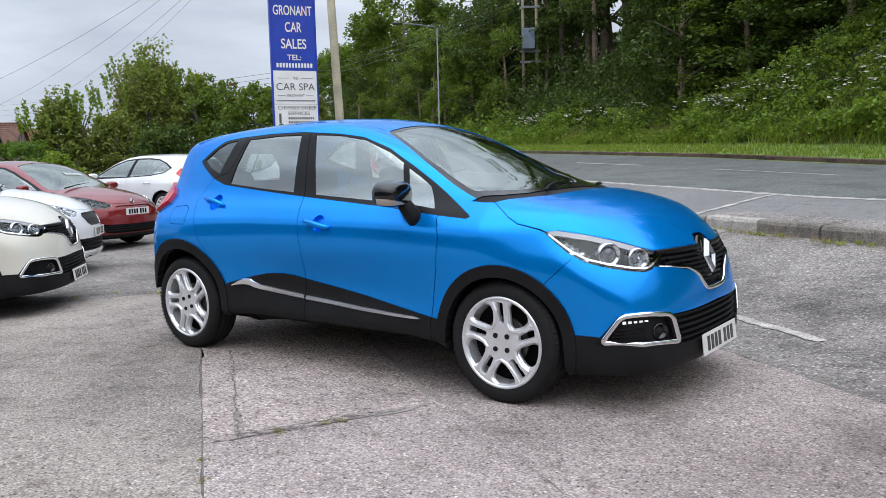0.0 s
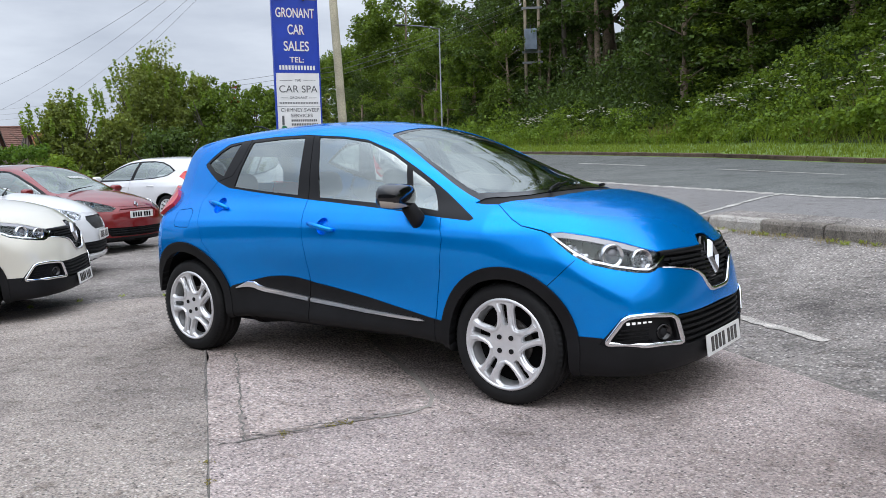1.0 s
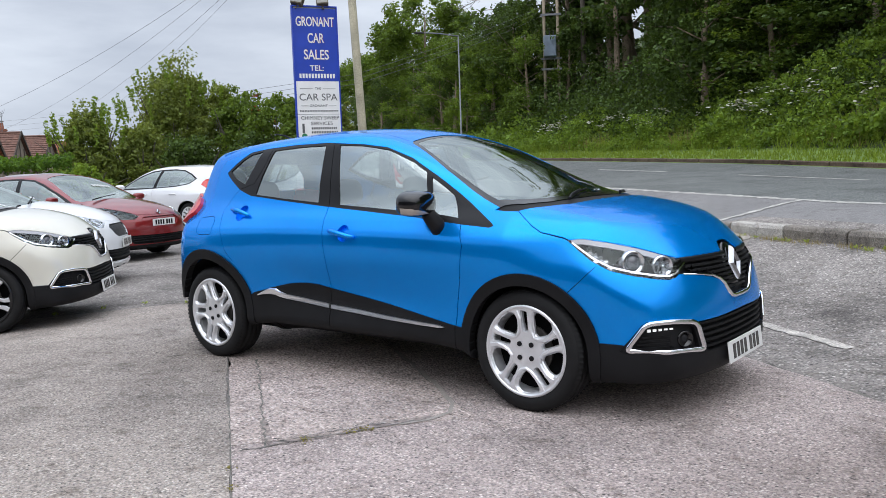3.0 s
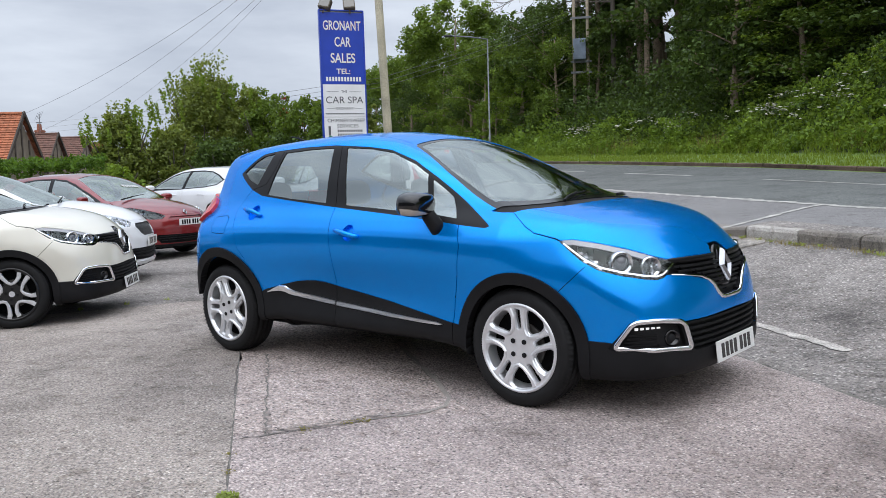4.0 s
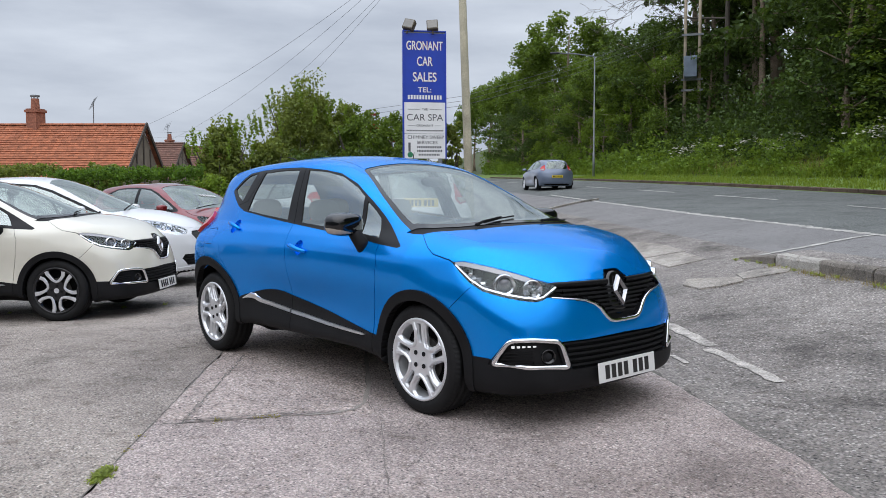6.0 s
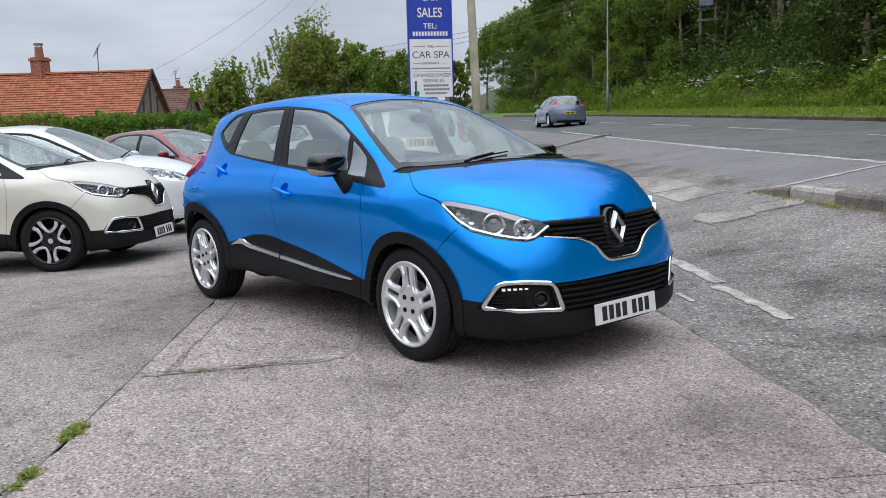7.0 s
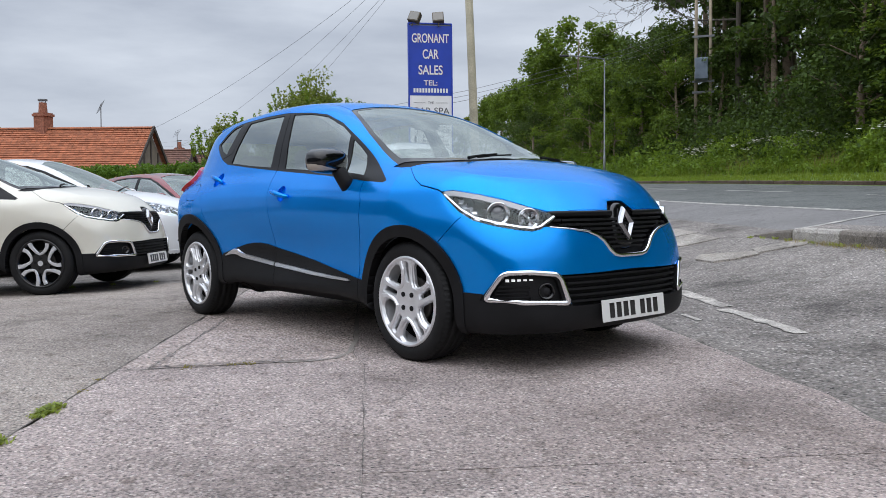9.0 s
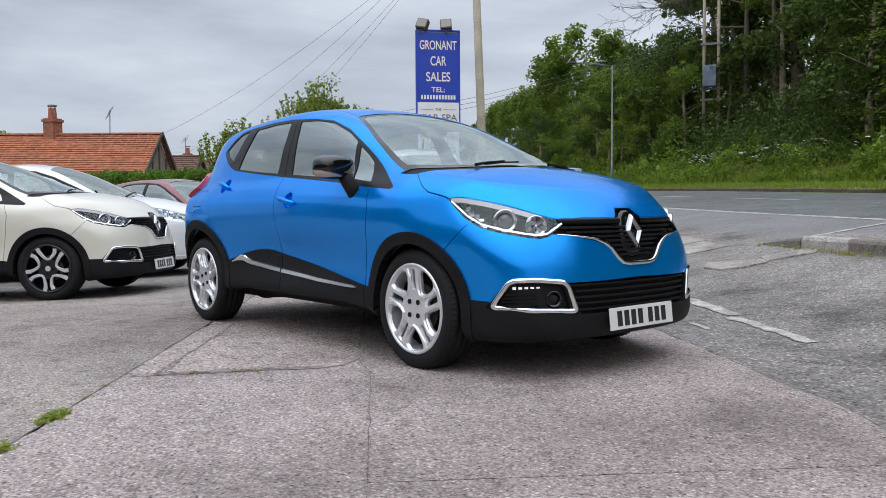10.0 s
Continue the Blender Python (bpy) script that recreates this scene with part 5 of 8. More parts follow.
    front_slats(root, P, [(0.752, 0.46), (0.729, 0.44), (0.706, 0.30), (0.684, 0.22), (0.66, 0.18), (0.636, 0.15), (0.612, 0.13)], BLACK_PLASTIC, lambda y, z: nose_x(f, y, z) - 0.014, "grille_slat")
    front_slats(root, P, [(0.475, 0.47), (0.445, 0.46), (0.415, 0.45), (0.385, 0.44), (0.355, 0.43)], BLACK_PLASTIC, lambda y, z: nose_x(f, y, z) - 0.014, "lower_grille_slat")
    for k in (0, 1):
        headlamp(root, P, k)
        fix = mirrored if k else (lambda b: b)
        bm = bmesh.new()
        ribbon(bm, f, [(0.50, 0.484), (0.56, 0.502), (0.62, 0.516), (0.675, 0.514), (0.71, 0.500), (0.77, 0.487), (0.95, 0.470), (1.158, 0.450)], [0.006, 0.024, 0.044, 0.048, 0.042, 0.034, 0.032, 0.030], 0.007, 0.010)
        part("trim_strip", fix(bm), SATIN_CHROME, root, "chrome sill trim strip")
        bm = bmesh.new()
        ribbon(bm, f, [(1.174, 0.448), (1.4, 0.434), (1.64, 0.418), (1.9, 0.408), (2.04, 0.405), (2.085, 0.403)], [0.030, 0.028, 0.026, 0.022, 0.018, 0.004], 0.007, 0.010)
        part("trim_strip", fix(bm), SATIN_CHROME, root, "chrome sill trim strip")
        # chrome surround, fog lamp and running lights
        bm = bmesh.new()
        loop = rounded([(3.138, -0.766, 0.372), (3.216, -0.732, 0.489), (3.238, -0.714, 0.503), (3.310, -0.628, 0.506), (3.374, -0.512, 0.494), (3.386, -0.490, 0.474), (3.405, -0.452, 0.352), (3.299, -0.659, 0.361)], 0.022, 4)
        o = Vector((0.80, -0.60, 0)) * 0.006
        ring = [p + o for p in loop]
        cross = []
        for i, p in enumerate(ring):
            t = (ring[(i + 1) % len(ring)] - ring[i - 1]).normalized()
            a = Vector((0.80, -0.60, 0))
            b = t.cross(a).normalized()
            cross.append([bm.verts.new(p + b * 0.0135 * math.cos(q) + a * 0.010 * math.sin(q)) for q in np.arange(10) * 0.6283])
        for i in range(len(cross)):
            a, b = cross[i - 1], cross[i]
            for j in range(10):
                bm.faces.new((a[j], a[(j + 1) % 10], b[(j + 1) % 10], b[j]))
        bmesh.ops.recalc_face_normals(bm, faces=bm.faces[:])
        part("fog_lamp_trim", fix(bm), CHROME, root, "chrome fog lamp surround", True)
        bm = bmesh.new()
        d = Vector((0.80, -0.60, 0))
        mm = Matrix.Translation((3.345, -0.548, 0.412)) @ d.to_track_quat("-Y", "Z").to_matrix().to_4x4()
        lathe(bm, [(0.042, 0.0), (0.040, -0.008), (0.034, -0.008), (0.030, 0.004), (0.0, 0.012)], 24)
        for v in bm.verts:
            v.co = mm @ v.co
        part("fog_lamp", fix(bm), GLOSS_BLACK, root, smooth=True)
        bm = bmesh.new()
        blob(bm, (0, 0.004, 0), (0.020, 0.006, 0.020), 2.0, mm)
        part("fog_lamp_bulb", fix(bm), LAMP_DARK, root, smooth=True)
        for i in range(5):
            t = i / 4
            x, y = 3.228 + 0.076 * t, -0.700 + 0.086 * t
            bm = bmesh.new()
            box(bm, -0.0085, 0.0085, -0.003, 0.003, -0.0065 + 0.0015 * i, 0.0065, Matrix.Translation((x, y, 0.466)) @ pose(0, 0, 0, 0, 0, 52))
            part("running_light", fix(bm), DRL if running else LAMP_DARK, root)
        for i in range(4):
            bm = bmesh.new()
            zz = 0.382 + 0.018 * i
            sweep(bm, [(3.175 + 0.012 * i, -0.742, zz), (3.235, -0.695, zz), (3.30, -0.622, zz)], 0.0045, 5)
            part("recess_rib", fix(bm), BLACK_PLASTIC, root)
    for sgn in (-1, 1):
        bm = bmesh.new()
        rows = []
        for i in range(13):
            y = sgn * (0.47 - 0.385 * i / 12)
            x = nose_x(f, y, 0.785)
            rows.append([bm.verts.new((x + a, y, b)) for a, b in ((-0.02, 0.800), (-0.002, 0.797), (0.004, 0.786), (0.000, 0.770), (-0.02, 0.766))])
        for a, b in zip(rows, rows[1:]):
            for j in range(4):
                bm.faces.new((a[j], b[j], b[j + 1], a[j + 1]))
        part("grille_top_bar", bm, FRIT, root, smooth=True)
    diamond_badge(root, 3.392, 0.728)
    # badge pedestal rising to the bonnet's edge
    bm = bmesh.new()
    blob(bm, (0, 0, 0), (0.025, 0.085, 0.125), 2.4, pose(3.366, 0, 0.715, 0, -14, 0))
    part("badge_plinth", bm, GLOSS_BLACK, root, smooth=True)
    plate(root, Matrix.Translation((nose_x(f, 0, 0.298) + 0.014, -0.012, 0.298)) @ pose(0, 0, 0, 0, 0, 90) @ pose(0, 0, 0, -6, 0, 0), PLATE_WHITE)
    door_mirror(root, f, GLOSS_BLACK)
    for h in HANDLES:
        door_handle(root, P, *h, paint_mat)
    # wipers
    on_top = lambda x, y, h: Vector((x, y, zero_along(f, (x, y, 0), (0, 0, 1), 0.6, 1.8) + h))
    for line in ([(2.655, -0.42), (2.60, -0.30), (2.53, -0.08), (2.49, 0.08)], [(2.68, 0.14), (2.63, 0.26), (2.56, 0.44), (2.50, 0.58)]):
        bm = bmesh.new()
        sweep(bm, [on_top(x, y, 0.016) for x, y in line[:3]], [0.010, 0.007, 0.005], 6)
        sweep(bm, [on_top(x, y, 0.007) for x, y in line[1:]], 0.005, 6)
        part("wiper", bm, BLACK_PLASTIC, root)
    bm = bmesh.new()
    sweep(bm, [(0.02, 0, 1.54), (-0.10, 0, 1.585), (-0.20, 0, 1.60)], [0.012, 0.006, 0.004], 6)
    part("aerial", bm, BLACK_PLASTIC, root)
    # spoiler lip at the roof's rear edge
    bm = bmesh.new()
    rows = []
    for i in range(17):
        y = -0.50 + 1.0 * i / 16
        e = abs(y) / 0.50
        tip = -0.335 + 0.13 * e ** 3
        top = [on_top(x, y, 0.002) for x in (0.06, -0.04)]
        zt = min(1.462 - 0.022 * e * e, top[1].z - 0.012)
        rows.append([bm.verts.new(p) for p in (top[0], top[1], Vector(((tip - 0.04) / 2, y, (zt + top[1].z) / 2 + 0.004)), Vector((tip, y, zt)), Vector((tip + 0.004, y, zt - 0.014)), Vector((tip + 0.12, y, zt - 0.10)))])
    for a, b in zip(rows, rows[1:]):
        for j in range(5):
            bm.faces.new((a[j], b[j], b[j + 1], a[j + 1]))
    bm.faces.new(rows[0])
    bm.faces.new(rows[-1][::-1])
    bmesh.ops.recalc_face_normals(bm, faces=bm.faces[:])
    part("roof_spoiler", bm, paint_mat, root, smooth=True)
    # arch liners
    for cx, r in ((0.0, 0.397), (2.606, 0.355)):
        for s in (-1, 1):
            bm = bmesh.new()
            rows = []
            for i in range(25):
                a = math.pi * (-0.03 + (1.06 if cx else 0.93) * i / 24)
                rows.append([bm.verts.new((cx + r * math.cos(a), s * yy, 0.325 + r * math.sin(a))) for yy in (0.80, 0.50)])
            for a, b in zip(rows, rows[1:]):
                bm.faces.new((a[0], b[0], b[1], a[1]))
            bm.faces.new([q[1] for q in rows])
            part("arch_liner", bm, DARK, root)
    for cx in (0.0, 2.606):
        for s in (-1, 1):
            wheel(root, 0.325, 0.236, cx, s * 0.832, s, spoke_mat, barrel_mat, turn=wheel_turn[cx > 1], two_tone=slim < 1)
    bm = bmesh.new()
    blob(bm, (0, 0, 0), (0.035, 0.11, 0.035), 2.6, Matrix.Translation((1.78, 0, 1.36)))
    part("rear_view_mirror", bm, BLACK_PLASTIC, root, smooth=True)
    cabin(root)
    root.matrix_world = m
    return root


crossover("blue_car", BLUE, "metallic blue crossover hatchback with silver alloy wheels, parked on concrete", pose(0, 0.03, 0), ALLOY, ALLOY, (0.30, 0.0), group="cars on the lot")
crossover("cream_car", CREAM, "cream crossover hatchback with black and polished wheels, nose to the concrete", pose(-5.052, -2.574, -0.125, 0, -2.0, 47.4), ALLOY, ALLOY_BLACK, (0.5, 0.6), running=False, group="cars on the lot", slim=0.55)


# ---- plainer family hatchbacks further along the row ----
def hatch_panels():
    f = hatch_field()
    bm = half_skin(f, (-0.95, -1.05, 0.08), (3.7, 1.05, 1.6), 0.035)
    side = dict(facing=Vector((0, -1, 0)))
    nose = dict(facing=Vector((1, 0, 0)))
    up = dict(facing=Vector((0, 0, 1)))
    k = 2 ** -0.5
    for fc in bm.faces:
        if fc[2][2] < -0.6:
            fc[1] = T_UNDER
    cut(bm, SIDE, [(2.92, 0.60), (3.03, 0.72), (3.7, 0.80), (3.7, 0.1), (2.85, 0.1)], T_BUMPER, over={T_BODY}, least=-1, **side)
    cut(bm, SIDE, [(2.95, 0.25), (3.7, 0.25), (3.7, 0.05), (2.85, 0.05)], T_LOWER, over={T_BODY, T_BUMPER}, least=-1, **side)
    cut(bm, SIDE, [(0.25, 0.90), (0.40, 0.55), (0.42, 0.22), (1.15, 0.22), (1.17, 0.6), (1.12, 0.95), (1.0, 1.42), (0.1, 1.3)], T_RDOOR, over={T_BODY}, **side)
    cut(bm, SIDE, [(1.15, 0.22), (1.17, 0.6), (1.12, 0.95), (1.0, 1.42), (1.5, 1.36), (2.2, 1.05), (2.32, 0.85), (2.25, 0.5), (2.2, 0.22)], T_FDOOR, over={T_BODY}, **side)
    cut(bm, SIDE, [(-0.12, 1.155), (0.06, 1.27), (0.30, 1.355), (0.6, 1.385), (1.0, 1.385), (1.35, 1.355), (1.62, 1.275), (1.95, 1.135), (2.30, 0.975), (2.33, 0.945), (2.25, 0.935), (1.2, 0.955), (0.4, 0.99), (0.05, 1.04)], T_FRAME, **side)
    cut(bm, SIDE, [(-0.07, 1.15), (0.08, 1.25), (0.31, 1.335), (0.6, 1.362), (0.97, 1.362), (1.06, 0.98), (0.4, 1.012), (0.07, 1.06)], T_RGLASS, **side)
    cut(bm, SIDE, [(1.05, 1.362), (1.34, 1.333), (1.60, 1.255), (1.93, 1.115), (2.20, 0.985), (1.2, 0.975), (1.15, 0.98)], T_FGLASS, **side)
    out = lambda c: c.y < -0.5
    for cx in (0.0, 2.65):
        cut(bm, SIDE, disc(cx, 0.32, 0.355, 40), T_HOLE, least=-1, where=out, **side)
    cut(bm, TOP, [(1.42, 0.03), (1.44, -0.30), (1.50, -0.50), (1.85, -0.60), (2.30, -0.70), (2.42, -0.66), (2.52, -0.40), (2.56, 0.03)], T_SCREEN, where=lambda c: c.z > 0.85, **up)
    cut(bm, TOP, [(2.45, -0.72), (2.70, -0.76), (2.95, -0.72), (3.20, -0.62), (3.36, -0.42), (3.42, -0.2), (3.43, 0.03), (2.58, 0.03), (2.54, -0.40), (2.44, -0.66)], T_BONNET, where=lambda c: c.z > 0.6, least=0.05, **up)
    lamp = [(2.84, -0.80, 0.86), (2.95, -0.76, 0.865), (3.15, -0.66, 0.825), (3.32, -0.52, 0.765), (3.40, -0.44, 0.715), (3.39, -0.52, 0.665), (3.28, -0.66, 0.665), (3.10, -0.77, 0.715), (2.94, -0.82, 0.79)]
    cut(bm, CORNER, [((x + y) * k, z) for x, y, z in lamp], T_LAMP, where=lambda c: c.x > 2.4, facing=Vector((0.7, -0.7, 0)))
    cut(bm, FRONT, [(0.03, 0.70), (-0.36, 0.70), (-0.42, 0.66), (-0.36, 0.58), (-0.28, 0.545), (0.03, 0.545)], T_GRILLE, where=lambda c: c.x > 2.4, **nose)
    cut(bm, FRONT, [(0.03, 0.40), (-0.62, 0.41), (-0.66, 0.36), (-0.58, 0.27), (0.03, 0.26)], T_LGRILLE, where=lambda c: c.x > 2.4, **nose)
    cut(bm, FRONT, [(-0.54, 1.16), (-0.62, 1.13), (-0.71, 1.02), (-0.73, 0.92), (-0.61, 0.90), (-0.54, 0.96)], T_TAIL, least=-0.1, facing=Vector((-1, 0, 0)), where=lambda c: c.x < 0)
    cut(bm, FRONT, [(-0.56, 0.985), (-0.69, 0.985), (-0.71, 0.935), (-0.62, 0.915)], T_REVERSE, over={T_TAIL}, least=-0.1, facing=Vector((-1, 0, 0)), where=lambda c: c.x < 0)
    cut(bm, FRONT, [(0.03, 0.98), (-0.46, 0.98), (-0.50, 1.08), (-0.42, 1.33), (0.03, 1.35)], T_BACKGLASS, facing=Vector((-1, 0, 0)), where=lambda c: c.x < 0)
    gap = lambda view, line, **a: cut(bm, view, band(line, 0.008), T_GAP, **a)
    gap(SIDE, [(1.15, 0.25), (1.17, 0.6), (1.12, 0.95)], over={T_FDOOR, T_RDOOR}, **side)
    gap(SIDE, [(2.32, 0.93), (2.32, 0.85), (2.25, 0.5), (2.2, 0.25)], over={T_FDOOR, T_BODY}, **side)
    gap(TOP, [(2.45, -0.72), (2.70, -0.76), (2.95, -0.72)], over={T_BONNET, T_BODY}, where=lambda c: c.z > 0.6, **up)
    gap(SIDE, [(2.92, 0.60), (3.03, 0.72)], over={T_BUMPER, T_BODY}, **side)
    return Panels(f, bm)


HATCH = hatch_panels()


def hatchback(name, paint_mat, label, m, grille_mat, front_plate=0.45, rear_plate=0.0, badge=False, low_trim=None, group=""):
    P = HATCH
    f = P.field
    root = new(name)
    tagged(root, label, "car", group)
    mk = lambda nm, tags, mt, push=0.0, skirt=0.012, lab="", across=False: [P.make(nm, tags, mt, root, push, skirt, "both", lab)] if across else [P.make(nm, tags, mt, root, push, skirt, s, lab) for s in ("", "left")]
    mk("body_shell", [T_BODY], paint_mat, across=True)
    mk("bonnet", [T_BONNET], paint_mat, 0.003, across=True)
    mk("front_bumper", [T_BUMPER], paint_mat, across=True)
    mk("lower_bumper", [T_LOWER], low_trim or BLACK_PLASTIC, 0.012, 0.02, across=True)
    mk("windscreen", [T_SCREEN], SCREEN_GLASS, -0.004, 0.006, across=True)
    mk("rear_window", [T_BACKGLASS], DARK_GLASS, -0.003, across=True)
    mk("front_door", [T_FDOOR], paint_mat, 0.001)
    mk("rear_door", [T_RDOOR], paint_mat, 0.001)
    mk("window_frame", [T_FRAME], FRIT, -0.002)
    mk("rear_door_window", [T_RGLASS], GLASS, -0.006, 0.004)
    mk("front_door_window", [T_FGLASS], GLASS, -0.006, 0.004)
    mk("panel_gap", [T_GAP], DARK, -0.006, 0.0, across=True)
    mk("underbody", [T_UNDER], DARK, 0.0, 0.0, across=True)
    mk("grille", [T_GRILLE], grille_mat, -0.018, -0.018, across=True)
    mk("lower_grille", [T_LGRILLE], BLACK_PLASTIC, -0.03, -0.03, across=True)
    mk("tail_light", [T_TAIL], LAMP_RED, 0.008, 0.02, "red tail light")
    mk("reverse_light", [T_REVERSE], AMBER, 0.008, 0.02, "pale reversing light")
    front_slats(root, P, [(0.38, 0.60), (0.345, 0.60), (0.31, 0.57)], BLACK_PLASTIC, lambda y, z: nose_x(f, y, z) - 0.01, "lower_grille_slat")
    for k in (0, 1):
        fix = mirrored if k else (lambda b: b)
        side = "left" if k else ""
        lens = P.make("headlight", [T_LAMP], LENS, root, 0.001, 0.0, side, "clear headlight with bright reflectors")
        P.make("lamp_housing", [T_LAMP], LAMP_SILVER if paint_mat is WHITE else LAMP_DARK, lens, -0.05, -0.05, side)
        d = Vector((0.78, -0.62, 0))
        for c, r in (((3.13, -0.665, 0.765), 0.046), ((3.245, -0.565, 0.735), 0.042), ((3.03, -0.725, 0.80), 0.030)):
            bm = bmesh.new()
            mm = Matrix.Translation(c) @ d.to_track_quat("-Y", "Z").to_matrix().to_4x4()
            lathe(bm, [(r, -0.006), (r * 0.95, 0.004), (r * 0.6, 0.03), (0.001, 0.045)], 20)
            for v in bm.verts:
                v.co = mm @ v.co
            part("reflector_bowl", fix(bm), LAMP_SILVER, lens, smooth=True)
        bm = bmesh.new()
        blob(bm, (0, 0, 0), (0.075, 0.11, 0.062), 2.6, Matrix.Translation((2.10, -0.96, 1.01)) @ pose(0, 0, 0, 0, 0, 12))
        mr = part("door_mirror", fix(bm), paint_mat, root, smooth=True)
        bm = bmesh.new()
        sweep(bm, [(2.18, -0.83, 0.93), (2.15, -0.87, 0.97)], [0.035, 0.03], 10)
        part("mirror_stem", fix(bm), BLACK_PLASTIC, mr)
        for x in (0.35, 1.28):
            bm = bmesh.new()
            pts = [surface_point(f, x + 0.2 * i / 6, 0.83, 0.008 + 0.024 * math.sin(math.pi * i / 6))[0] for i in range(7)]
            sweep(bm, pts, 0.011, 8)
            part("door_handle", fix(bm), paint_mat, root, smooth=True)
    if badge:
        for i in range(6):
            bm = bmesh.new()
            y0 = 0.02 + 0.065 * i
            for dy, dx in ((0, 0), (0.045, 0), (0.045, -0.085), (0, -0.085)):
                x, y = 2.02 + dx, y0 + dy
                bm.verts.new((x, y, zero_along(f, (x, y, 0), (0, 0, 1), 0.6, 1.7) + 0.004))
            bm.verts.ensure_lookup_table()
            bm.faces.new(bm.verts[:])
            part("price_mark", bm, CHALK, root, "white mark written on the windscreen")
        diamond_badge(root, nose_x(f, 0, 0.755) + 0.006, 0.755, 0.11, 0.085, 30)
    plate(root, Matrix.Translation((nose_x(f, 0, front_plate) + 0.012, 0, front_plate)) @ pose(0, 0, 0, 0, 0, 90), PLATE_WHITE)
    if rear_plate:
        plate(root, Matrix.Translation((-zero_along(f, (0, 0, rear_plate), (-1, 0, 0), 0.2, 1.0) - 0.012, 0, rear_plate)) @ pose(0, 0, 0, 0, 0, -90), PLATE_YELLOW)
    bm = bmesh.new()
    sweep(bm, [(2.55, -0.55, 1.0), (2.50, -0.25, 1.045), (2.42, 0.10, 1.075)], [0.012, 0.009, 0.005], 6)
    part("wiper", bm, BLACK_PLASTIC, root)
    bm = bmesh.new()
    sweep(bm, [(0.0, 0, 1.43), (-0.16, 0, 1.56)], [0.010, 0.004], 6)
    part("aerial", bm, BLACK_PLASTIC, root)
    for cx in (0.0, 2.65):
        for s in (-1, 1):
            bm = bmesh.new()
            rows = []
            for i in range(21):
                a = math.pi * (-0.1 + 1.2 * i / 20)
                rows.append([bm.verts.new((cx + 0.36 * math.cos(a), s * yy, 0.32 + 0.36 * math.sin(a))) for yy in (0.86, 0.5)])
            for a, b in zip(rows, rows[1:]):
                bm.faces.new((a[0], b[0], b[1], a[1]))
            bm.faces.new([q[1] for q in rows])
            part("arch_liner", bm, DARK, root)
            wheel(root, 0.318, 0.222, cx, s * 0.855, s, ALLOY, ALLOY_DARK, twist=0.0, pairs=6)
    cabin(root, 2.0, 0.26)
    root.matrix_world = m
    return root


CHALK = mat("white_glass_pen", (0.55, 0.56, 0.56), rough=0.8, noise_scale=60, vary=0.3)
MESH_GRILLE = mat("dark_mesh_grille", (0.02, 0.02, 0.022), rough=0.4, bump=0.8, bump_scale=60)
hatchback("white_car", WHITE, "white family hatchback with a dark mesh grille, parked in the row", pose(-7.45, -1.02, -0.11, 0, -1.6, 48) @ Matrix.Diagonal((1, 1, 1.09, 1)), MESH_GRILLE, 0.47, low_trim=WHITE, group="cars on the lot")
hatchback("red_car", RED, "dark red hatchback with a price written on its windscreen", pose(-10.62, 2.65, 0.0, 0, 0, 15), RED, 0.60, badge=True, group="cars on the lot")
hatchback("white_hatchback", WHITE, "white hatchback parked by the shrubs, its tail to the road", pose(-10.95, 7.40, 0.14, 0, 0, 188), MESH_GRILLE, 0.45, 0.85, group="cars on the lot")
hatchback("white_hatchback", WHITE, "tall white hatchback with a yellow number plate behind the blue car", pose(-3.66, 4.30, 0.03, 0, 0, 151) @ Matrix.Diagonal((1, 1, 1.19, 1)), MESH_GRILLE, 0.45, 0.92, group="cars on the lot")
hatchback("silver_blue_car", SILVERBLUE, "silver-blue hatchback on the road, seen from behind", Matrix.Translation(on_ground(31.5, 9.9)) @ pose(0, 0, 0, 0, 0, 144.5) @ Matrix.Diagonal((1.05, 1, 1, 1)), MESH_GRILLE, 0.45, 0.62)
# ---- the concrete apron: slabs, joints and cracks ----
rng = random.Random(7)
JOINT = mat("joint_filler", (0.15, 0.14, 0.125), rough=1.0, noise_scale=14, vary=0.5)
JOINT_PALE = mat("faint_joint", (0.24, 0.22, 0.20), rough=1.0, noise_scale=14, vary=0.4)
CRUMBLE = aggregate("crumbled_concrete", (0.3, 0.261, 0.249), [(0.05, 0.0473, 0.0477), (0.42, 0.374, 0.36), (0.16, 0.148, 0.148), (0.58, 0.532, 0.53)], 30, (0.7, 0.68, 0.66), depth=1.0, patch=0.4)
PATCH = mat("mortar_patch", (0.31, 0.28, 0.25), rough=0.9, noise_scale=5, vary=0.15, fine=0.2, fine_scale=120)


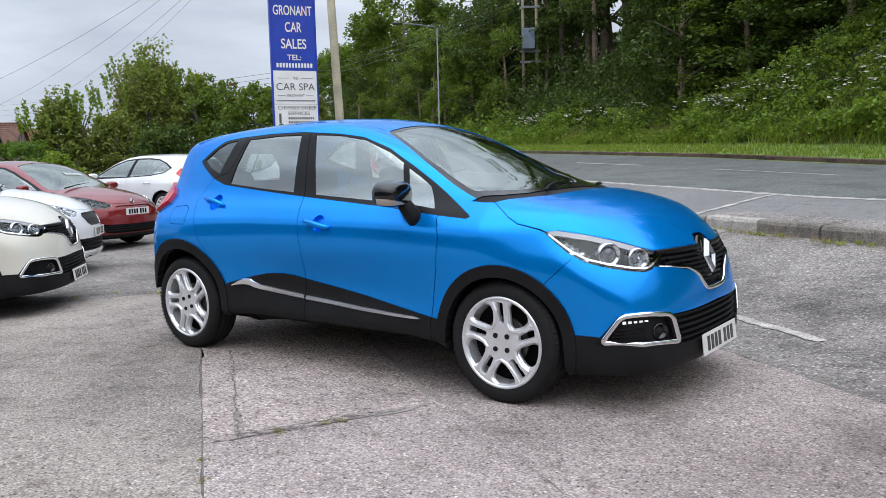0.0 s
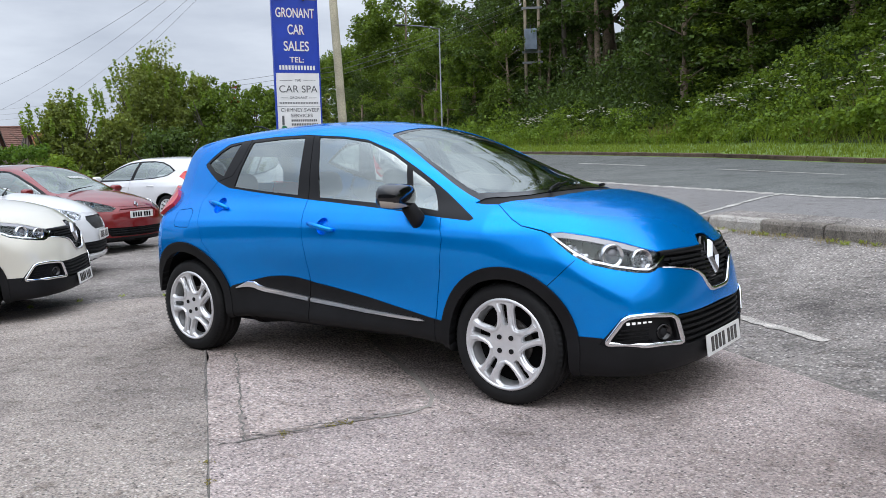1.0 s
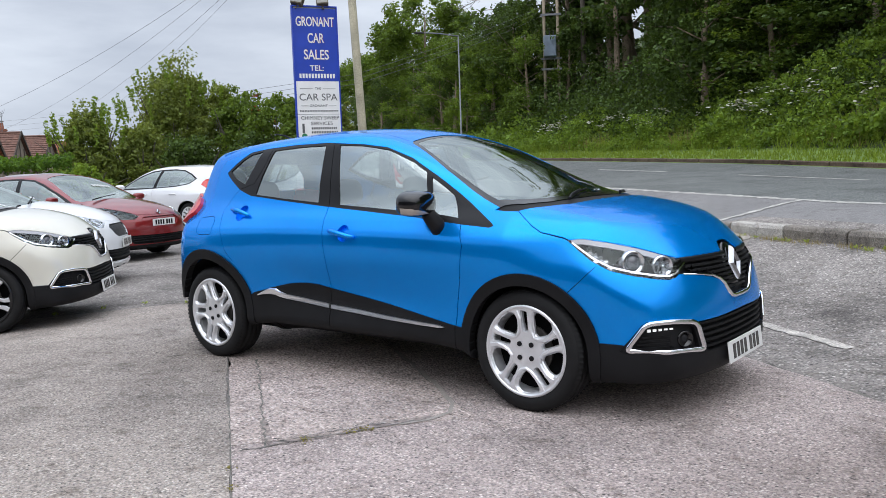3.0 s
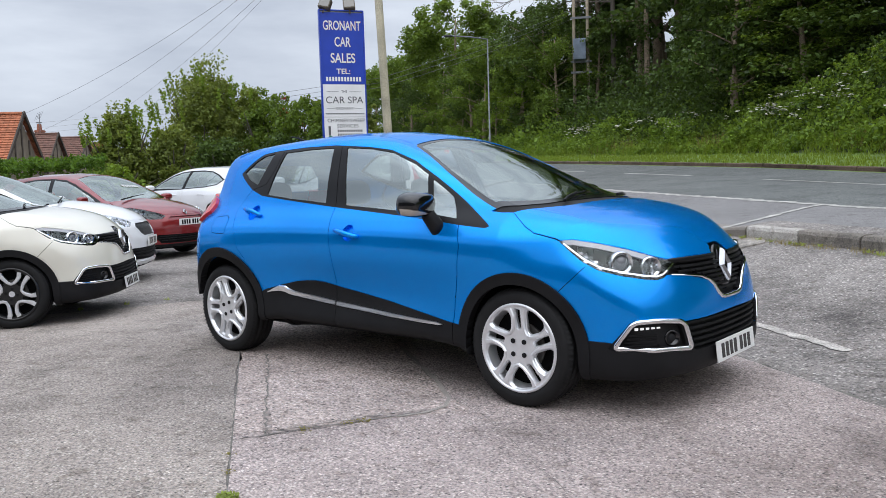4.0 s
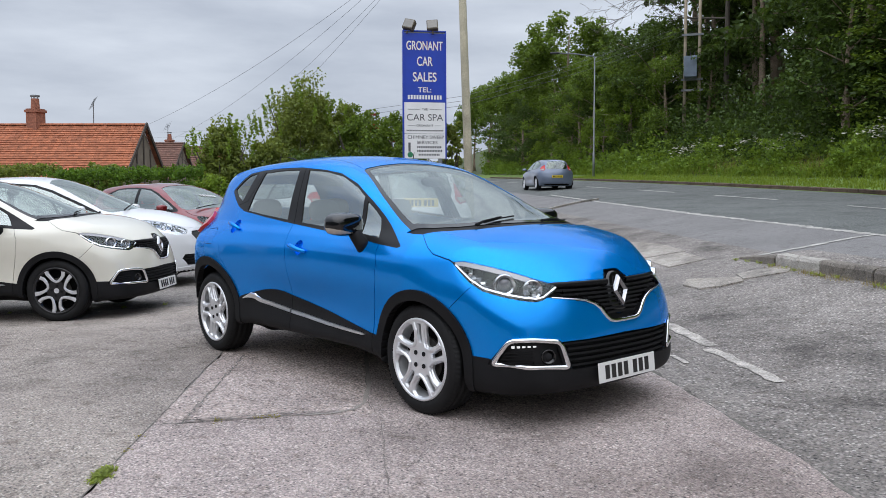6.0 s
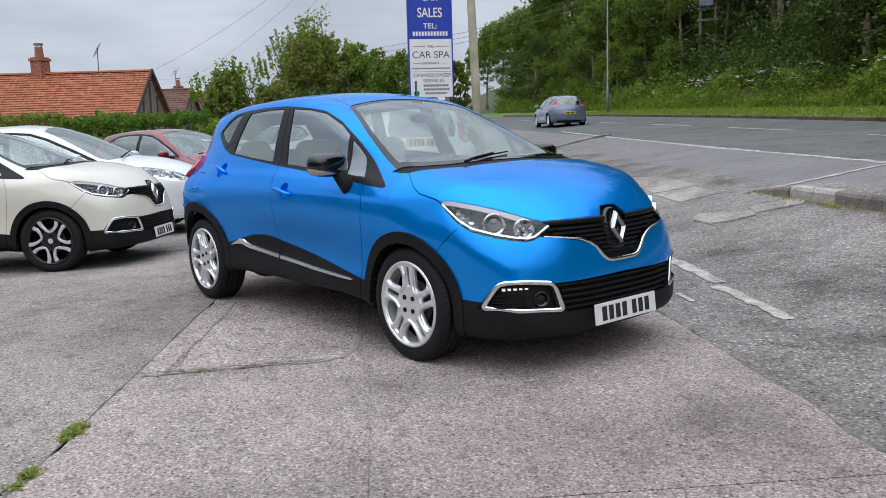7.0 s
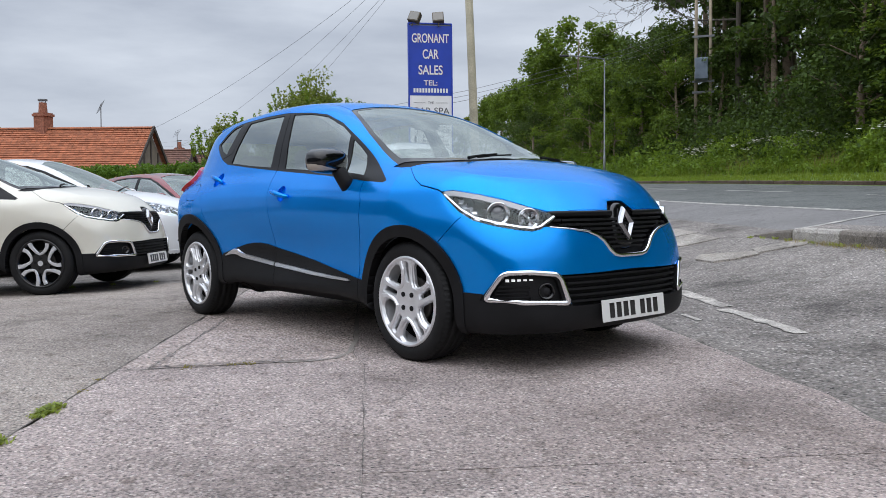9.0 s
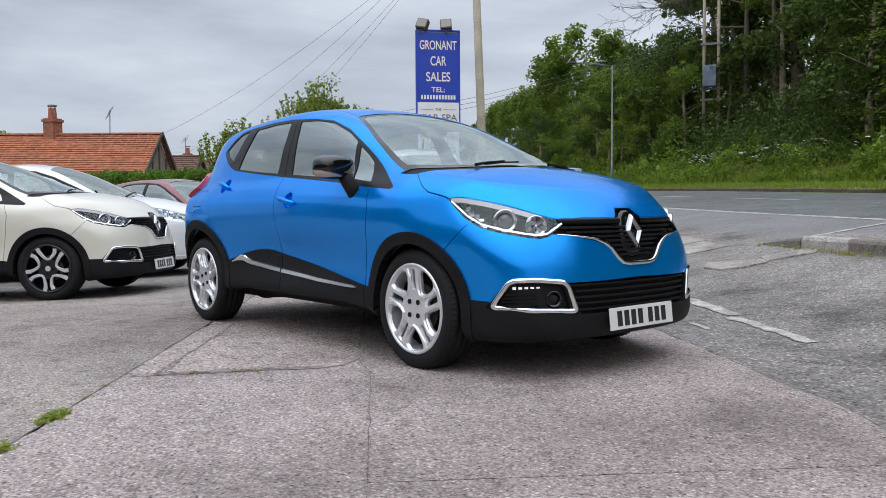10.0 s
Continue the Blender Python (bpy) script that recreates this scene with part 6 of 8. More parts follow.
def strip(name, line, width, material, lift, parent=None, wander=0.0, ragged=0.35):
    """A narrow band lying on the ground along (u, v) points, with an uneven edge."""
    pts = []
    for (u0, v0), (u1, v1) in zip(line, line[1:]):
        n = max(1, int(math.hypot(u1 - u0, v1 - v0) / (0.03 if name == "crack" else 0.09)))
        pts += [(u0 + (u1 - u0) * i / n, v0 + (v1 - v0) * i / n) for i in range(n)]
    pts.append(line[-1])
    verts, faces = [], []
    for i, (u, v) in enumerate(pts):
        a, b = pts[max(i - 1, 0)], pts[min(i + 1, len(pts) - 1)]
        du, dv = b[0] - a[0], b[1] - a[1]
        q = math.hypot(du, dv) or 1
        o = rng.uniform(-wander, wander)
        for s in (-1, 1):
            w = width * rng.uniform(ragged, 1.0) / 2 if wander else width / 2
            verts.append(on_ground(u - dv / q * (s * w + o), v + du / q * (s * w + o), lift))
        if i:
            k = 2 * i
            faces.append((k - 2, k - 1, k + 1, k))
    return data_part(name, verts, faces, material, parent)


apron = new("concrete_apron")
tagged(apron, "worn exposed-aggregate concrete apron with cracked joints", "pavement", kind="structure")


def long_joint(u):
    """Where the joint along the apron runs; it drifts off the road's direction."""
    return -0.58 + 0.0264 * (max(u, -14.0) + 0.7)


def middle_joint(u):
    return 0.57 + 0.065 * (1 - smoothstep(-2.75, -2.30, u))


def slab(u0, u1, v0, v1, edge=0.0, material=None):
    nu, nv = max(2, int((u1 - u0) / 0.2) if u0 > -9 else int((u1 - u0) / 0.6)), max(2, int((0.0 if callable(v1) else v1) / 0.6 - (-1.0 if callable(v0) else v0) / 0.6))
    verts, faces = [], []
    for i in range(nu + 1):
        for j in range(nv + 1):
            u = u0 + (u1 - u0) * i / nu
            a, b = (w(u) + q * (0.003 if w is long_joint else 0.001) if callable(w) else w for w, q in ((v0, 1), (v1, -1)))
            v = a + (b - a) * j / nv
            if edge and i == nu:
                u += edge * noise.noise((v * 1.3, 2.0, 0))
            if edge and j == nv:
                v += 0.06 * noise.noise((u * 2.1, 5.0, 0))
            verts.append(on_ground(u, v, 0.007))
    for i in range(nu):
        for j in range(nv):
            k = i * (nv + 1) + j
            faces.append((k, k + 1, k + nv + 2, k + nv + 1))
    rim = [i * (nv + 1) for i in range(nu + 1)] + [nu * (nv + 1) + j for j in range(1, nv + 1)] + [i * (nv + 1) + nv for i in range(nu - 1, -1, -1)] + [j for j in range(nv - 1, 0, -1)]
    n = len(verts)
    verts += [verts[k] - Vector((0, 0, 0.05)) for k in rim]
    for a in range(len(rim)):
        b = (a + 1) % len(rim)
        faces.append((rim[a], rim[b], n + b, n + a))
    return data_part("slab", verts, faces, material or CONCRETE, apron)


for v0, v1, us in ((middle_joint, 2.6, (-30, -9, -4.4, 2.2)), (long_joint, middle_joint, (-30, -9, -2.55, 2.4)), (-5.6, long_joint, (-30, -12, -5.5, 2.3)), (-11, -5.61, (-30, -12, -5.5, 2.2))):
    for k, (u0, u1) in enumerate(zip(us, us[1:])):
        slab(u0 + 0.004, u1 - 0.004, v0, v1, 0.25 if u1 > 2 else 0, CONCRETE_PALE if v0 is long_joint and u1 > 2 else CONCRETE_GREY if v1 is long_joint else None)
strip("joint", [(u, long_joint(u)) for u in (-30, -14, -8, -5, -3.5, -2.3, -1, 2.2)], 0.010, JOINT, 0.009, apron, 0.004, 0.2)
strip("joint", [(u, middle_joint(u)) for u in (-8, -5, -4, -3.4, -2.9, -2.75, -2.6, -2.5, -2.4, -2.3)], 0.005, JOINT, 0.009, apron, 0.008, 0.0)
strip("joint", [(-2.3, 0.57), (2.2, 0.57)], 0.008, JOINT_PALE, 0.009, apron, 0.006)
strip("joint", [(-30, 2.605), (2.0, 2.605)], 0.05, JOINT, 0.003, apron, 0.02)
strip("crack", [(-0.70, -0.39), (-1.2, -0.40), (-1.72, -0.427), (-2.22, -0.452), (-2.63, -0.471)], 0.018, JOINT, 0.010, apron, 0.010, 0.05)
strip("crack", [(-2.64, -0.60), (-2.63, -0.40), (-2.60, -0.26), (-2.56, 0.0), (-2.53, 0.23), (-2.52, 0.34)], 0.020, JOINT, 0.0105, apron, 0.014, 0.05)
strip("crack", [(-2.58, -0.42), (-2.54, -0.2), (-2.50, 0.02), (-2.47, 0.15)], 0.013, JOINT, 0.0105, apron, 0.018, 0.0)
strip("crumbled_edge", [(-2.60, -0.46), (-2.58, -0.30), (-2.54, 0.0), (-2.50, 0.25), (-2.47, 0.40)], 0.085, CRUMBLE, 0.0095, apron, 0.014, 0.3)
strip("crumbled_edge", [(-2.2, -0.44), (-2.45, -0.455), (-2.58, -0.46)], 0.06, CRUMBLE, 0.0095, apron, 0.012, 0.3)
strip("mortar_patch", [(-2.55, 0.20), (-2.52, 0.36), (-2.44, 0.48), (-2.30, 0.555), (-2.0, 0.575), (-1.5, 0.575), (-0.85, 0.575)], 0.034, PATCH, 0.0105, apron, 0.008, 0.6)
strip("crack", [(-3.6, -2.2), (-3.3, -1.6), (-3.35, -1.1), (-3.1, -0.65)], 0.005, JOINT, 0.010, apron, 0.01, 0.0)

# worn parking line, old paving blocks let into the tarmac, and a pale patch
line = new("parking_line")
tagged(line, "worn broken white parking line on the tarmac", "road marking", kind="structure")
for pts, w in (([(1.9, 3.42), (0.33, 3.40), (-0.95, 3.36)], 0.15), ([(-1.05, 3.29), (-1.6, 3.29), (-2.20, 3.28)], 0.13), ([(-1.18, 2.93), (-1.48, 2.93)], 0.05)):
    strip("painted_line", pts, w, LINE, 0.006, line, 0.010, 0.55)
road_lines = new("road_lines")
tagged(road_lines, "worn white centre dashes and edge lines of the road", "road marking", kind="structure")
WORN = mat("faded_road_paint", (0.40, 0.385, 0.355), rough=0.85, noise_scale=6, vary=0.35, fine=0.3, fine_scale=50)
for k in range(-8, 14):
    u0 = 13.7 + 7.2 * (k - 2)
    bmv = [on_ground(u0 + a, 11.7 + b, 0.005) for a, b in ((0, -0.06), (4.0, -0.06), (4.0, 0.06), (0, 0.06))]
    data_part("dash", bmv, [(0, 1, 2, 3)], WORN, road_lines)
strip("edge_line", [(-30, 8.0), (-8, 8.0), (3.83, 7.95)], 0.20, WORN, 0.006, road_lines, 0.01)
strip("edge_line", [(3.83, 7.95), (10, 7.92), (17.4, 8.08), (26, 8.4)], 0.22, WORN, 0.006, road_lines, 0.01)
strip("edge_line", [(3.36, 5.85), (3.60, 6.9), (3.83, 7.95)], 0.15, WORN, 0.008, road_lines, 0.006)

kerb = new("kerb")
tagged(kerb, "row of weathered concrete kerb stones, patchy white", "kerb", kind="structure")
KERBDARK = aggregate("dirty_kerb", (0.13, 0.095, 0.07), [(0.085, 0.065, 0.05), (0.18, 0.145, 0.115)], 60, (0.6, 0.58, 0.52), patch=0.4)
KERBWHITE = aggregate("whitened_kerb", (0.40, 0.39, 0.37), [(0.26, 0.25, 0.23), (0.52, 0.50, 0.47)], 60, (0.60, 0.58, 0.55), patch=0.5)


def kerb_block(p, q, h, name="kerb_stone", material=None, w=0.15, parent=kerb, h1=None):
    """One kerb stone from p to q (u, v), with a splayed and chipped upper edge."""
    a, b = on_ground(*p), on_ground(*q)
    a.z, b.z = min(a.z, on_ground(p[0], 5.6).z) if p[1] < 6 else a.z, min(b.z, on_ground(q[0], 5.6).z) if q[1] < 6 else b.z
    d = (b - a).normalized()
    s = Vector((-d.y, d.x, 0)).normalized()
    if s.dot(V) < 0:
        s = -s
    n, m = 6, 6
    verts, faces = [], []
    for i in range(n + 1):
        c = a + (b - a) * (0.008 + 0.984 * i / n)
        e = h + (h1 - h) * i / n if h1 is not None else h
        for x, z in ((-w / 2, -0.12), (-w / 2, e * 0.72), (-w / 2 + 0.02, e * 0.93), (-w / 2 + 0.05, e), (w / 2, e), (w / 2, -0.12)):
            j = 0.020 * noise.noise((c.x * 3 + x * 9, c.y * 3, z * 9)) if z > 0 else 0
            verts.append(c + s * (x + j) + Vector((0, 0, z + j * 0.7)))
    for i in range(n):
        for k in range(m):
            faces.append((i * m + k, i * m + (k + 1) % m, (i + 1) * m + (k + 1) % m, (i + 1) * m + k))
    faces += [tuple(range(m))[::-1], tuple(n * m + k for k in range(m))]
    return data_part(name, verts, faces, material or KERBSTONE, parent)


kerb_block((3.38, 5.74), (2.42, 5.74), 0.045, material=KERBSTONE, h1=0.155)
for k in range(34):
    u = 2.40 - 0.98 * k
    kerb_block((u, 5.74), (u - 0.965, 5.74), 0.165, material=KERBWHITE if k == 0 else KERBSTONE)
for k in range(4):
    kerb_block((16.2 + 0.75 * k, 5.2 + 0.80 * k), (16.94 + 0.75 * k, 5.99 + 0.80 * k), 0.06, material=KERBWHITE, w=0.12)
for k in range(60):
    u = -34 + 1.85 * k
    kerb_block((u, 14.3), (u + 1.83, 14.3), 0.08, material=KERBDARK, parent=kerb)
PALE_BLOCK = aggregate("pale_paving_block", (0.37, 0.35, 0.325), [(0.18, 0.17, 0.16), (0.50, 0.48, 0.45)], 50, (0.6, 0.58, 0.55), patch=0.4)
blocks = new("old_paving_blocks")
tagged(blocks, "pale old paving blocks sunk in the tarmac by the kerb", "paving", kind="structure")
for v_, up in (([(7.62, 5.30), (6.21, 5.60), (4.88, 5.54), (5.03, 4.92), (6.2, 5.02)], 0.010), ([(4.86, 4.86), (4.83, 5.46), (3.84, 5.41), (3.71, 4.81)], 0.012),
               ([(2.10, 4.36), (2.46, 4.55), (2.22, 4.83), (2.03, 5.03), (1.76, 4.95), (1.64, 4.60), (1.68, 4.38)], 0.022), ([(2.28, 5.11), (2.31, 5.40), (2.29, 5.64), (2.03, 5.66), (1.83, 5.53), (1.90, 5.01)], 0.018)):
    n = len(v_)
    top_ = [on_ground(u, v, up) for u, v in v_]
    bot_ = [on_ground(u, v, -0.05) for u, v in v_]
    data_part("paving_block", top_ + bot_, [tuple(range(n))] + [(k, n + k, n + (k + 1) % n, (k + 1) % n) for k in range(n)], PALE_BLOCK, blocks)
# ---- plants ----
def leaf_mat(name, color, vary=0.35, yellow=0.36):
    m = mat(name, color, rough=0.55, per_island=vary, spec=0.20)
    n, l = m.node_tree.nodes, m.node_tree.links
    b = n["Principled BSDF"]
    tr = n.new("ShaderNodeBsdfTranslucent")
    tr.inputs["Color"].default_value = (min(1, color[0] * 2.2), min(1, color[1] * 2.0), color[2] * 1.2, 1)
    mx = n.new("ShaderNodeMixShader")
    mx.inputs["Fac"].default_value = yellow
    l.new(b.outputs["BSDF"], mx.inputs[1])
    l.new(tr.outputs["BSDF"], mx.inputs[2])
    l.new(mx.outputs["Shader"], n["Material Output"].inputs["Surface"])
    return m


LEAF = leaf_mat("tree_leaves", (0.098, 0.152, 0.025), 0.70)
# dark ivy green; elsewhere it puts the wood's shade into the leaf colour
LEAF_DARK = leaf_mat("ivy_and_shade_leaves", (0.060, 0.098, 0.022), 0.80, 0.25)
LEAF_LIGHT = leaf_mat("fresh_leaves", (0.150, 0.225, 0.034), 0.55)
LEAF_SHRUB = leaf_mat("shrub_leaves", (0.148, 0.188, 0.048), 0.60, 0.40)
LEAF_HEDGE = leaf_mat("hedge_leaves", (0.080, 0.150, 0.022), 0.5)
LEAF_RED = leaf_mat("red_leaves", (0.26, 0.035, 0.035))
BRAMBLE = leaf_mat("bramble_leaves", (0.125, 0.195, 0.030), 0.55)
STRAW = leaf_mat("dry_stalks", (0.20, 0.16, 0.075), 0.3)
DRYGRASS = leaf_mat("dry_kerb_grass", (0.20, 0.165, 0.075), 0.45)
GRASSBLADE = leaf_mat("grass_blades", (0.165, 0.225, 0.035), 0.35)
FLOWER = mat("white_umbels", (0.52, 0.50, 0.40), rough=0.8, per_island=0.35)
BARK = mat("bark", (0.27, 0.205, 0.15), rough=0.95, noise_scale=3, vary=0.35, fine=0.4, fine_scale=25, bump=0.8, bump_scale=18)
TWIG = mat("grey_twigs", (0.10, 0.085, 0.07), rough=0.95)
POLEWOOD = mat("weathered_pole", (0.46, 0.42, 0.31), rough=0.9, noise_scale=2, vary=0.2, fine=0.25, fine_scale=40)


def leaves(centres, spread, count, size, rs, flat=0.5, squash=0.75):
    """Leaf quads in clumps round the centres: vertices and faces."""
    c = np.repeat(np.asarray(centres, float), count, axis=0)
    n = len(c)
    sp = np.repeat(np.broadcast_to(spread, (len(centres),)), count)
    off = rs.normal(size=(n, 3))
    off /= np.maximum(np.linalg.norm(off, axis=1), 1e-6)[:, None]
    off *= (rs.random(n) ** 0.45 * sp)[:, None]
    off[:, 2] *= squash
    p = c + off
    nor = rs.normal(size=(n, 3)) * (1 - flat) + np.array([0, 0, flat * 1.4]) + off / np.maximum(sp, 1e-6)[:, None] * 0.5
    nor /= np.maximum(np.linalg.norm(nor, axis=1), 1e-6)[:, None]
    a = np.cross(nor, rs.normal(size=(n, 3)))
    a /= np.maximum(np.linalg.norm(a, axis=1), 1e-6)[:, None]
    b = np.cross(nor, a)
    s = size * rs.uniform(0.6, 1.25, n)[:, None]
    v = np.stack([p - a * s * 0.5, p + b * s * 0.38 + nor * s * 0.06, p + a * s * 0.55 - nor * s * 0.10, p - b * s * 0.38 + nor * s * 0.06], 1)
    return v.reshape(-1, 3), np.arange(4 * n).reshape(-1, 4)


def leaf_part(name, v, f, material, parent=None, label=""):
    me = bpy.data.meshes.new(name)
    me.vertices.add(len(v))
    me.vertices.foreach_set("co", v.ravel())
    me.loops.add(f.size)
    me.loops.foreach_set("vertex_index", f.ravel().astype(np.int32))
    me.polygons.add(len(f))
    me.polygons.foreach_set("loop_start", np.arange(0, f.size, 4, dtype=np.int32))
    me.polygons.foreach_set("loop_total", np.full(len(f), 4, dtype=np.int32))
    me.update()
    me.materials.append(material)
    ob = new(name, me)
    if parent:
        ob.parent = parent
    if label:
        ob["label"] = label
    return ob


def tree(seed, height, radius, trunk_r, bare, leaf, leaf_size, clumps, per, name="tree", lean=0.0, dome=False, layered=False, ivy=0.0):
    """Trunk with limbs and twigs; the crown's clumps sit along the limbs, so that gaps stay between them."""
    rs = np.random.RandomState(seed)
    rr = random.Random(seed)
    root = new(name)
    bm = bmesh.new()
    pts = []
    for i in range(8):
        t = i / 7
        pts.append((lean * t * height + 0.10 * height * 0.15 * math.sin(3 * t + seed), 0.03 * height * math.sin(2.3 * t + seed * 2), height * 0.86 * t))
    sweep(bm, pts, [trunk_r * (1.15 - t * 0.95) if t else trunk_r * 1.5 for t in [i / 7 for i in range(8)]], 9)
    tips = []
    n = 13
    for k in range(n):
        t = bare + (0.97 - bare) * (k + rr.random() * 0.6) / n
        base = Vector((np.interp(t, [i / 7 for i in range(8)], [p[0] for p in pts]), np.interp(t, [i / 7 for i in range(8)], [p[1] for p in pts]), height * 0.86 * t))
        a = k * 2.4 + rr.uniform(-0.4, 0.4)
        reach = radius * (0.55 + 0.5 * math.sin(math.pi * min(1, (t - bare) / (1 - bare) * 0.85 + 0.12))) * rr.uniform(0.7, 1.15) * (0.5 if layered else 1.0)
        end = base + Vector((math.cos(a) * reach, math.sin(a) * reach, reach * rr.uniform(0.15, 0.6)))
        mid = (base + end) / 2 + Vector((0, 0, reach * 0.12))
        sweep(bm, [base, mid, end], [trunk_r * 0.38 * (1.1 - t), trunk_r * 0.22 * (1.1 - t), 0.012], 6)
        tips += [base + (end - base) * q + Vector((rr.gauss(0, 0.2), rr.gauss(0, 0.2), rr.gauss(0.05, 0.15))) * radius * 0.42 for q in np.linspace(0.45, 1.0, 6)]
    tips += [Vector((pts[-1][0], pts[-1][1], height * q)) + Vector((rr.gauss(0, 0.11), rr.gauss(0, 0.11), 0)) * radius for q in np.linspace(0.72, 1.0, 8)]
    part("trunk", bm, BARK, root, smooth=True)
    sel = [tips[rr.randrange(len(tips))] + Vector((rr.gauss(0, 0.10), rr.gauss(0, 0.10), rr.gauss(0, 0.09))) * radius for _ in range(clumps)]
    if dome:          # rounded crown of billows
        sel = []
        lobes = [(rr.uniform(0, 6.28), rr.uniform(-0.5, 1.0), rr.uniform(0.75, 1.1)) for _ in range(16)]
        for _ in range(clumps):
            a, q, w = lobes[rr.randrange(16)]
            d = Vector((math.cos(a) * math.sqrt(max(0, 1 - q * q * 0.8)), math.sin(a) * math.sqrt(max(0, 1 - q * q * 0.8)), q))
            d = (d + Vector((rr.gauss(0, 0.33), rr.gauss(0, 0.33), rr.gauss(0, 0.25)))).normalized() * w * rr.uniform(0.55, 1.0) ** 0.5
            sel.append(Vector((pts[-1][0] * 0.7 + d.x * radius, pts[-1][1] * 0.7 + d.y * radius, height * 0.60 + d.z * height * 0.38)))
    if layered:       # drooping sprays, one tier over another
        sel = []
        for _ in range(clumps):
            t = bare + (1 - bare) * rr.random() ** 0.85
            q = rr.uniform(0.30, 1.0) ** 0.6
            a = rr.uniform(0, 6.283)
            reach = radius * (1.05 - 0.65 * t) * (0.85 + 0.25 * math.sin(5 * a + 9 * t)) * q
            tier = round(t * 15) / 15
            sel.append(Vector((math.cos(a) * reach, math.sin(a) * reach, height * (0.25 * t + 0.75 * tier) - 0.30 * reach * q)))
    spread = rs.uniform(0.16, 0.34, len(sel)) * radius * 0.62
    v, f = leaves([tuple(c) for c in sel], spread * (1.25 if layered else 1.0), per, leaf_size, rs, 0.70 if layered else 0.45, 0.30 if layered else 0.75)
    leaf_part("crown", v, f, leaf, root)
    if ivy:           # ivy climbing the trunk
        cs = [Vector((np.interp(z, [p[2] for p in pts], [p[0] for p in pts]), np.interp(z, [p[2] for p in pts], [p[1] for p in pts]), z)) + Vector((rr.gauss(0, 0.13), rr.gauss(0, 0.13), 0)) for z in [ivy * rr.random() ** 1.3 for _ in range(70)]]
        v, f = leaves([tuple(c) for c in cs], 0.34, 16, 0.13, rs, 0.2)
        leaf_part("ivy", v, f, LEAF_DARK, root, "dark ivy on the trunk")
    return root


TREES = [
    tree(11, 10.5, 3.8, 0.22, 0.10, LEAF, 0.20, 230, 42),
    tree(12, 12.0, 4.2, 0.24, 0.10, LEAF_DARK, 0.42, 120, 20),
    tree(13, 9.0, 3.4, 0.18, 0.05, LEAF_DARK, 0.20, 200, 42),
    tree(14, 11.0, 4.4, 0.26, 0.07, LEAF_DARK, 0.21, 240, 42),
    tree(15, 7.5, 3.0, 0.15, 0.05, LEAF_LIGHT, 0.19, 170, 40),
    tree(16, 15.5, 2.6, 0.22, 0.50, LEAF, 0.24, 110, 34, lean=-0.03, ivy=6.0),
    tree(18, 12.0, 3.9, 0.2, 0.2, LEAF, 0.26, 260, 46, dome=True),
    tree(17, 8.5, 4.3, 0.17, 0.06, LEAF, 0.19, 270, 52, layered=True),
    tree(19, 10.0, 4.6, 0.20, 0.10, LEAF_DARK, 0.20, 270, 48, layered=True),
]
LABELS = ["broad green deciduous tree on the roadside bank", "broad dark tree deep in the wood", "dark ivy-clad tree low on the bank", "broad dark-leaved tree overhanging the bank", "small light green tree at the wood's edge", "tall slender tree with a bare, ivy-clad trunk", "round-crowned green tree standing over the far wood", "leafy green tree hanging over the bank in drooping sprays", "dark green tree hanging over the bank in drooping sprays"]
tr = random.Random(5)
spots = []
for k in range(12):          # near wood, leaning out over the slope
    spots.append((-15 + 3.7 * k + tr.uniform(-0.7, 0.7), 21.4 + tr.uniform(-0.6, 0.8) + (1.4 if k < 10 else 0), (7, 8, 7, 2)[k % 4], tr.uniform(0.9, 1.12)))
    spots.append((-14 + 3.9 * k + tr.uniform(-0.8, 0.8), 25.0 + tr.uniform(-0.9, 1.0), (3, 8, 3)[k % 3], tr.uniform(1.25, 1.5)))
for u, v, s_ in ((43.7, 26.2, 1.08), (42.0, 25.4, 0.95), (37.0, 26.4, 1.0), (33.0, 25.6, 0.95)):   # the stand of bare trunks
    spots.append((u, v, 5, s_))
for k in range(8):           # wood behind them, its leaf colour darkened for deep shade
    spots.append((30 + 4.4 * k, 29.0 + tr.uniform(-0.7, 0.7), 3 if k < 4 else 1, 1.35))
for u, v, kind, s_ in ((48.5, 20.9, 3, 0.85), (52.5, 22.3, 3, 0.85), (57.5, 22.8, 3, 0.8), (52.0, 27.0, 3, 1.15)):
    spots.append((u, v, kind, s_))
for u, v, kind, s_ in ((70, 20.8, 6, 1.17), (64, 21.5, 6, 0.80), (78, 21, 6, 1.03), (91, 20.5, 6, 1.0), (101, 20, 6, 1.02), (112, 20, 6, 1.08), (123, 19.5, 6, 0.95), (57, 20.3, 6, 0.72), (50, 20.0, 6, 0.66)):   # distinct crowns on the skyline
    spots.append((u, v, kind, s_))
for k in range(17):          # the far wood along the road
    spots.append((45.0 + 3.4 * k + tr.uniform(-1, 1), 18.8 + tr.uniform(-0.7, 1.2) + (1.2 if k < 2 else 0), tr.choice((0, 2, 4, 3, 4)), tr.uniform(0.62, 0.86)))
for k in range(14):          # deep wood up the hill
    spots.append((-18 + 5.5 * k + tr.uniform(-2, 2), 31 + tr.uniform(-2, 2), 1, tr.uniform(1.1, 1.35) * (0.65 if k > 12 else 1)))
for k in range(8):
    spots.append((-16 + 8.0 * k + tr.uniform(-2, 2), 38 + tr.uniform(-2, 3), 1, tr.uniform(1.1, 1.3)))
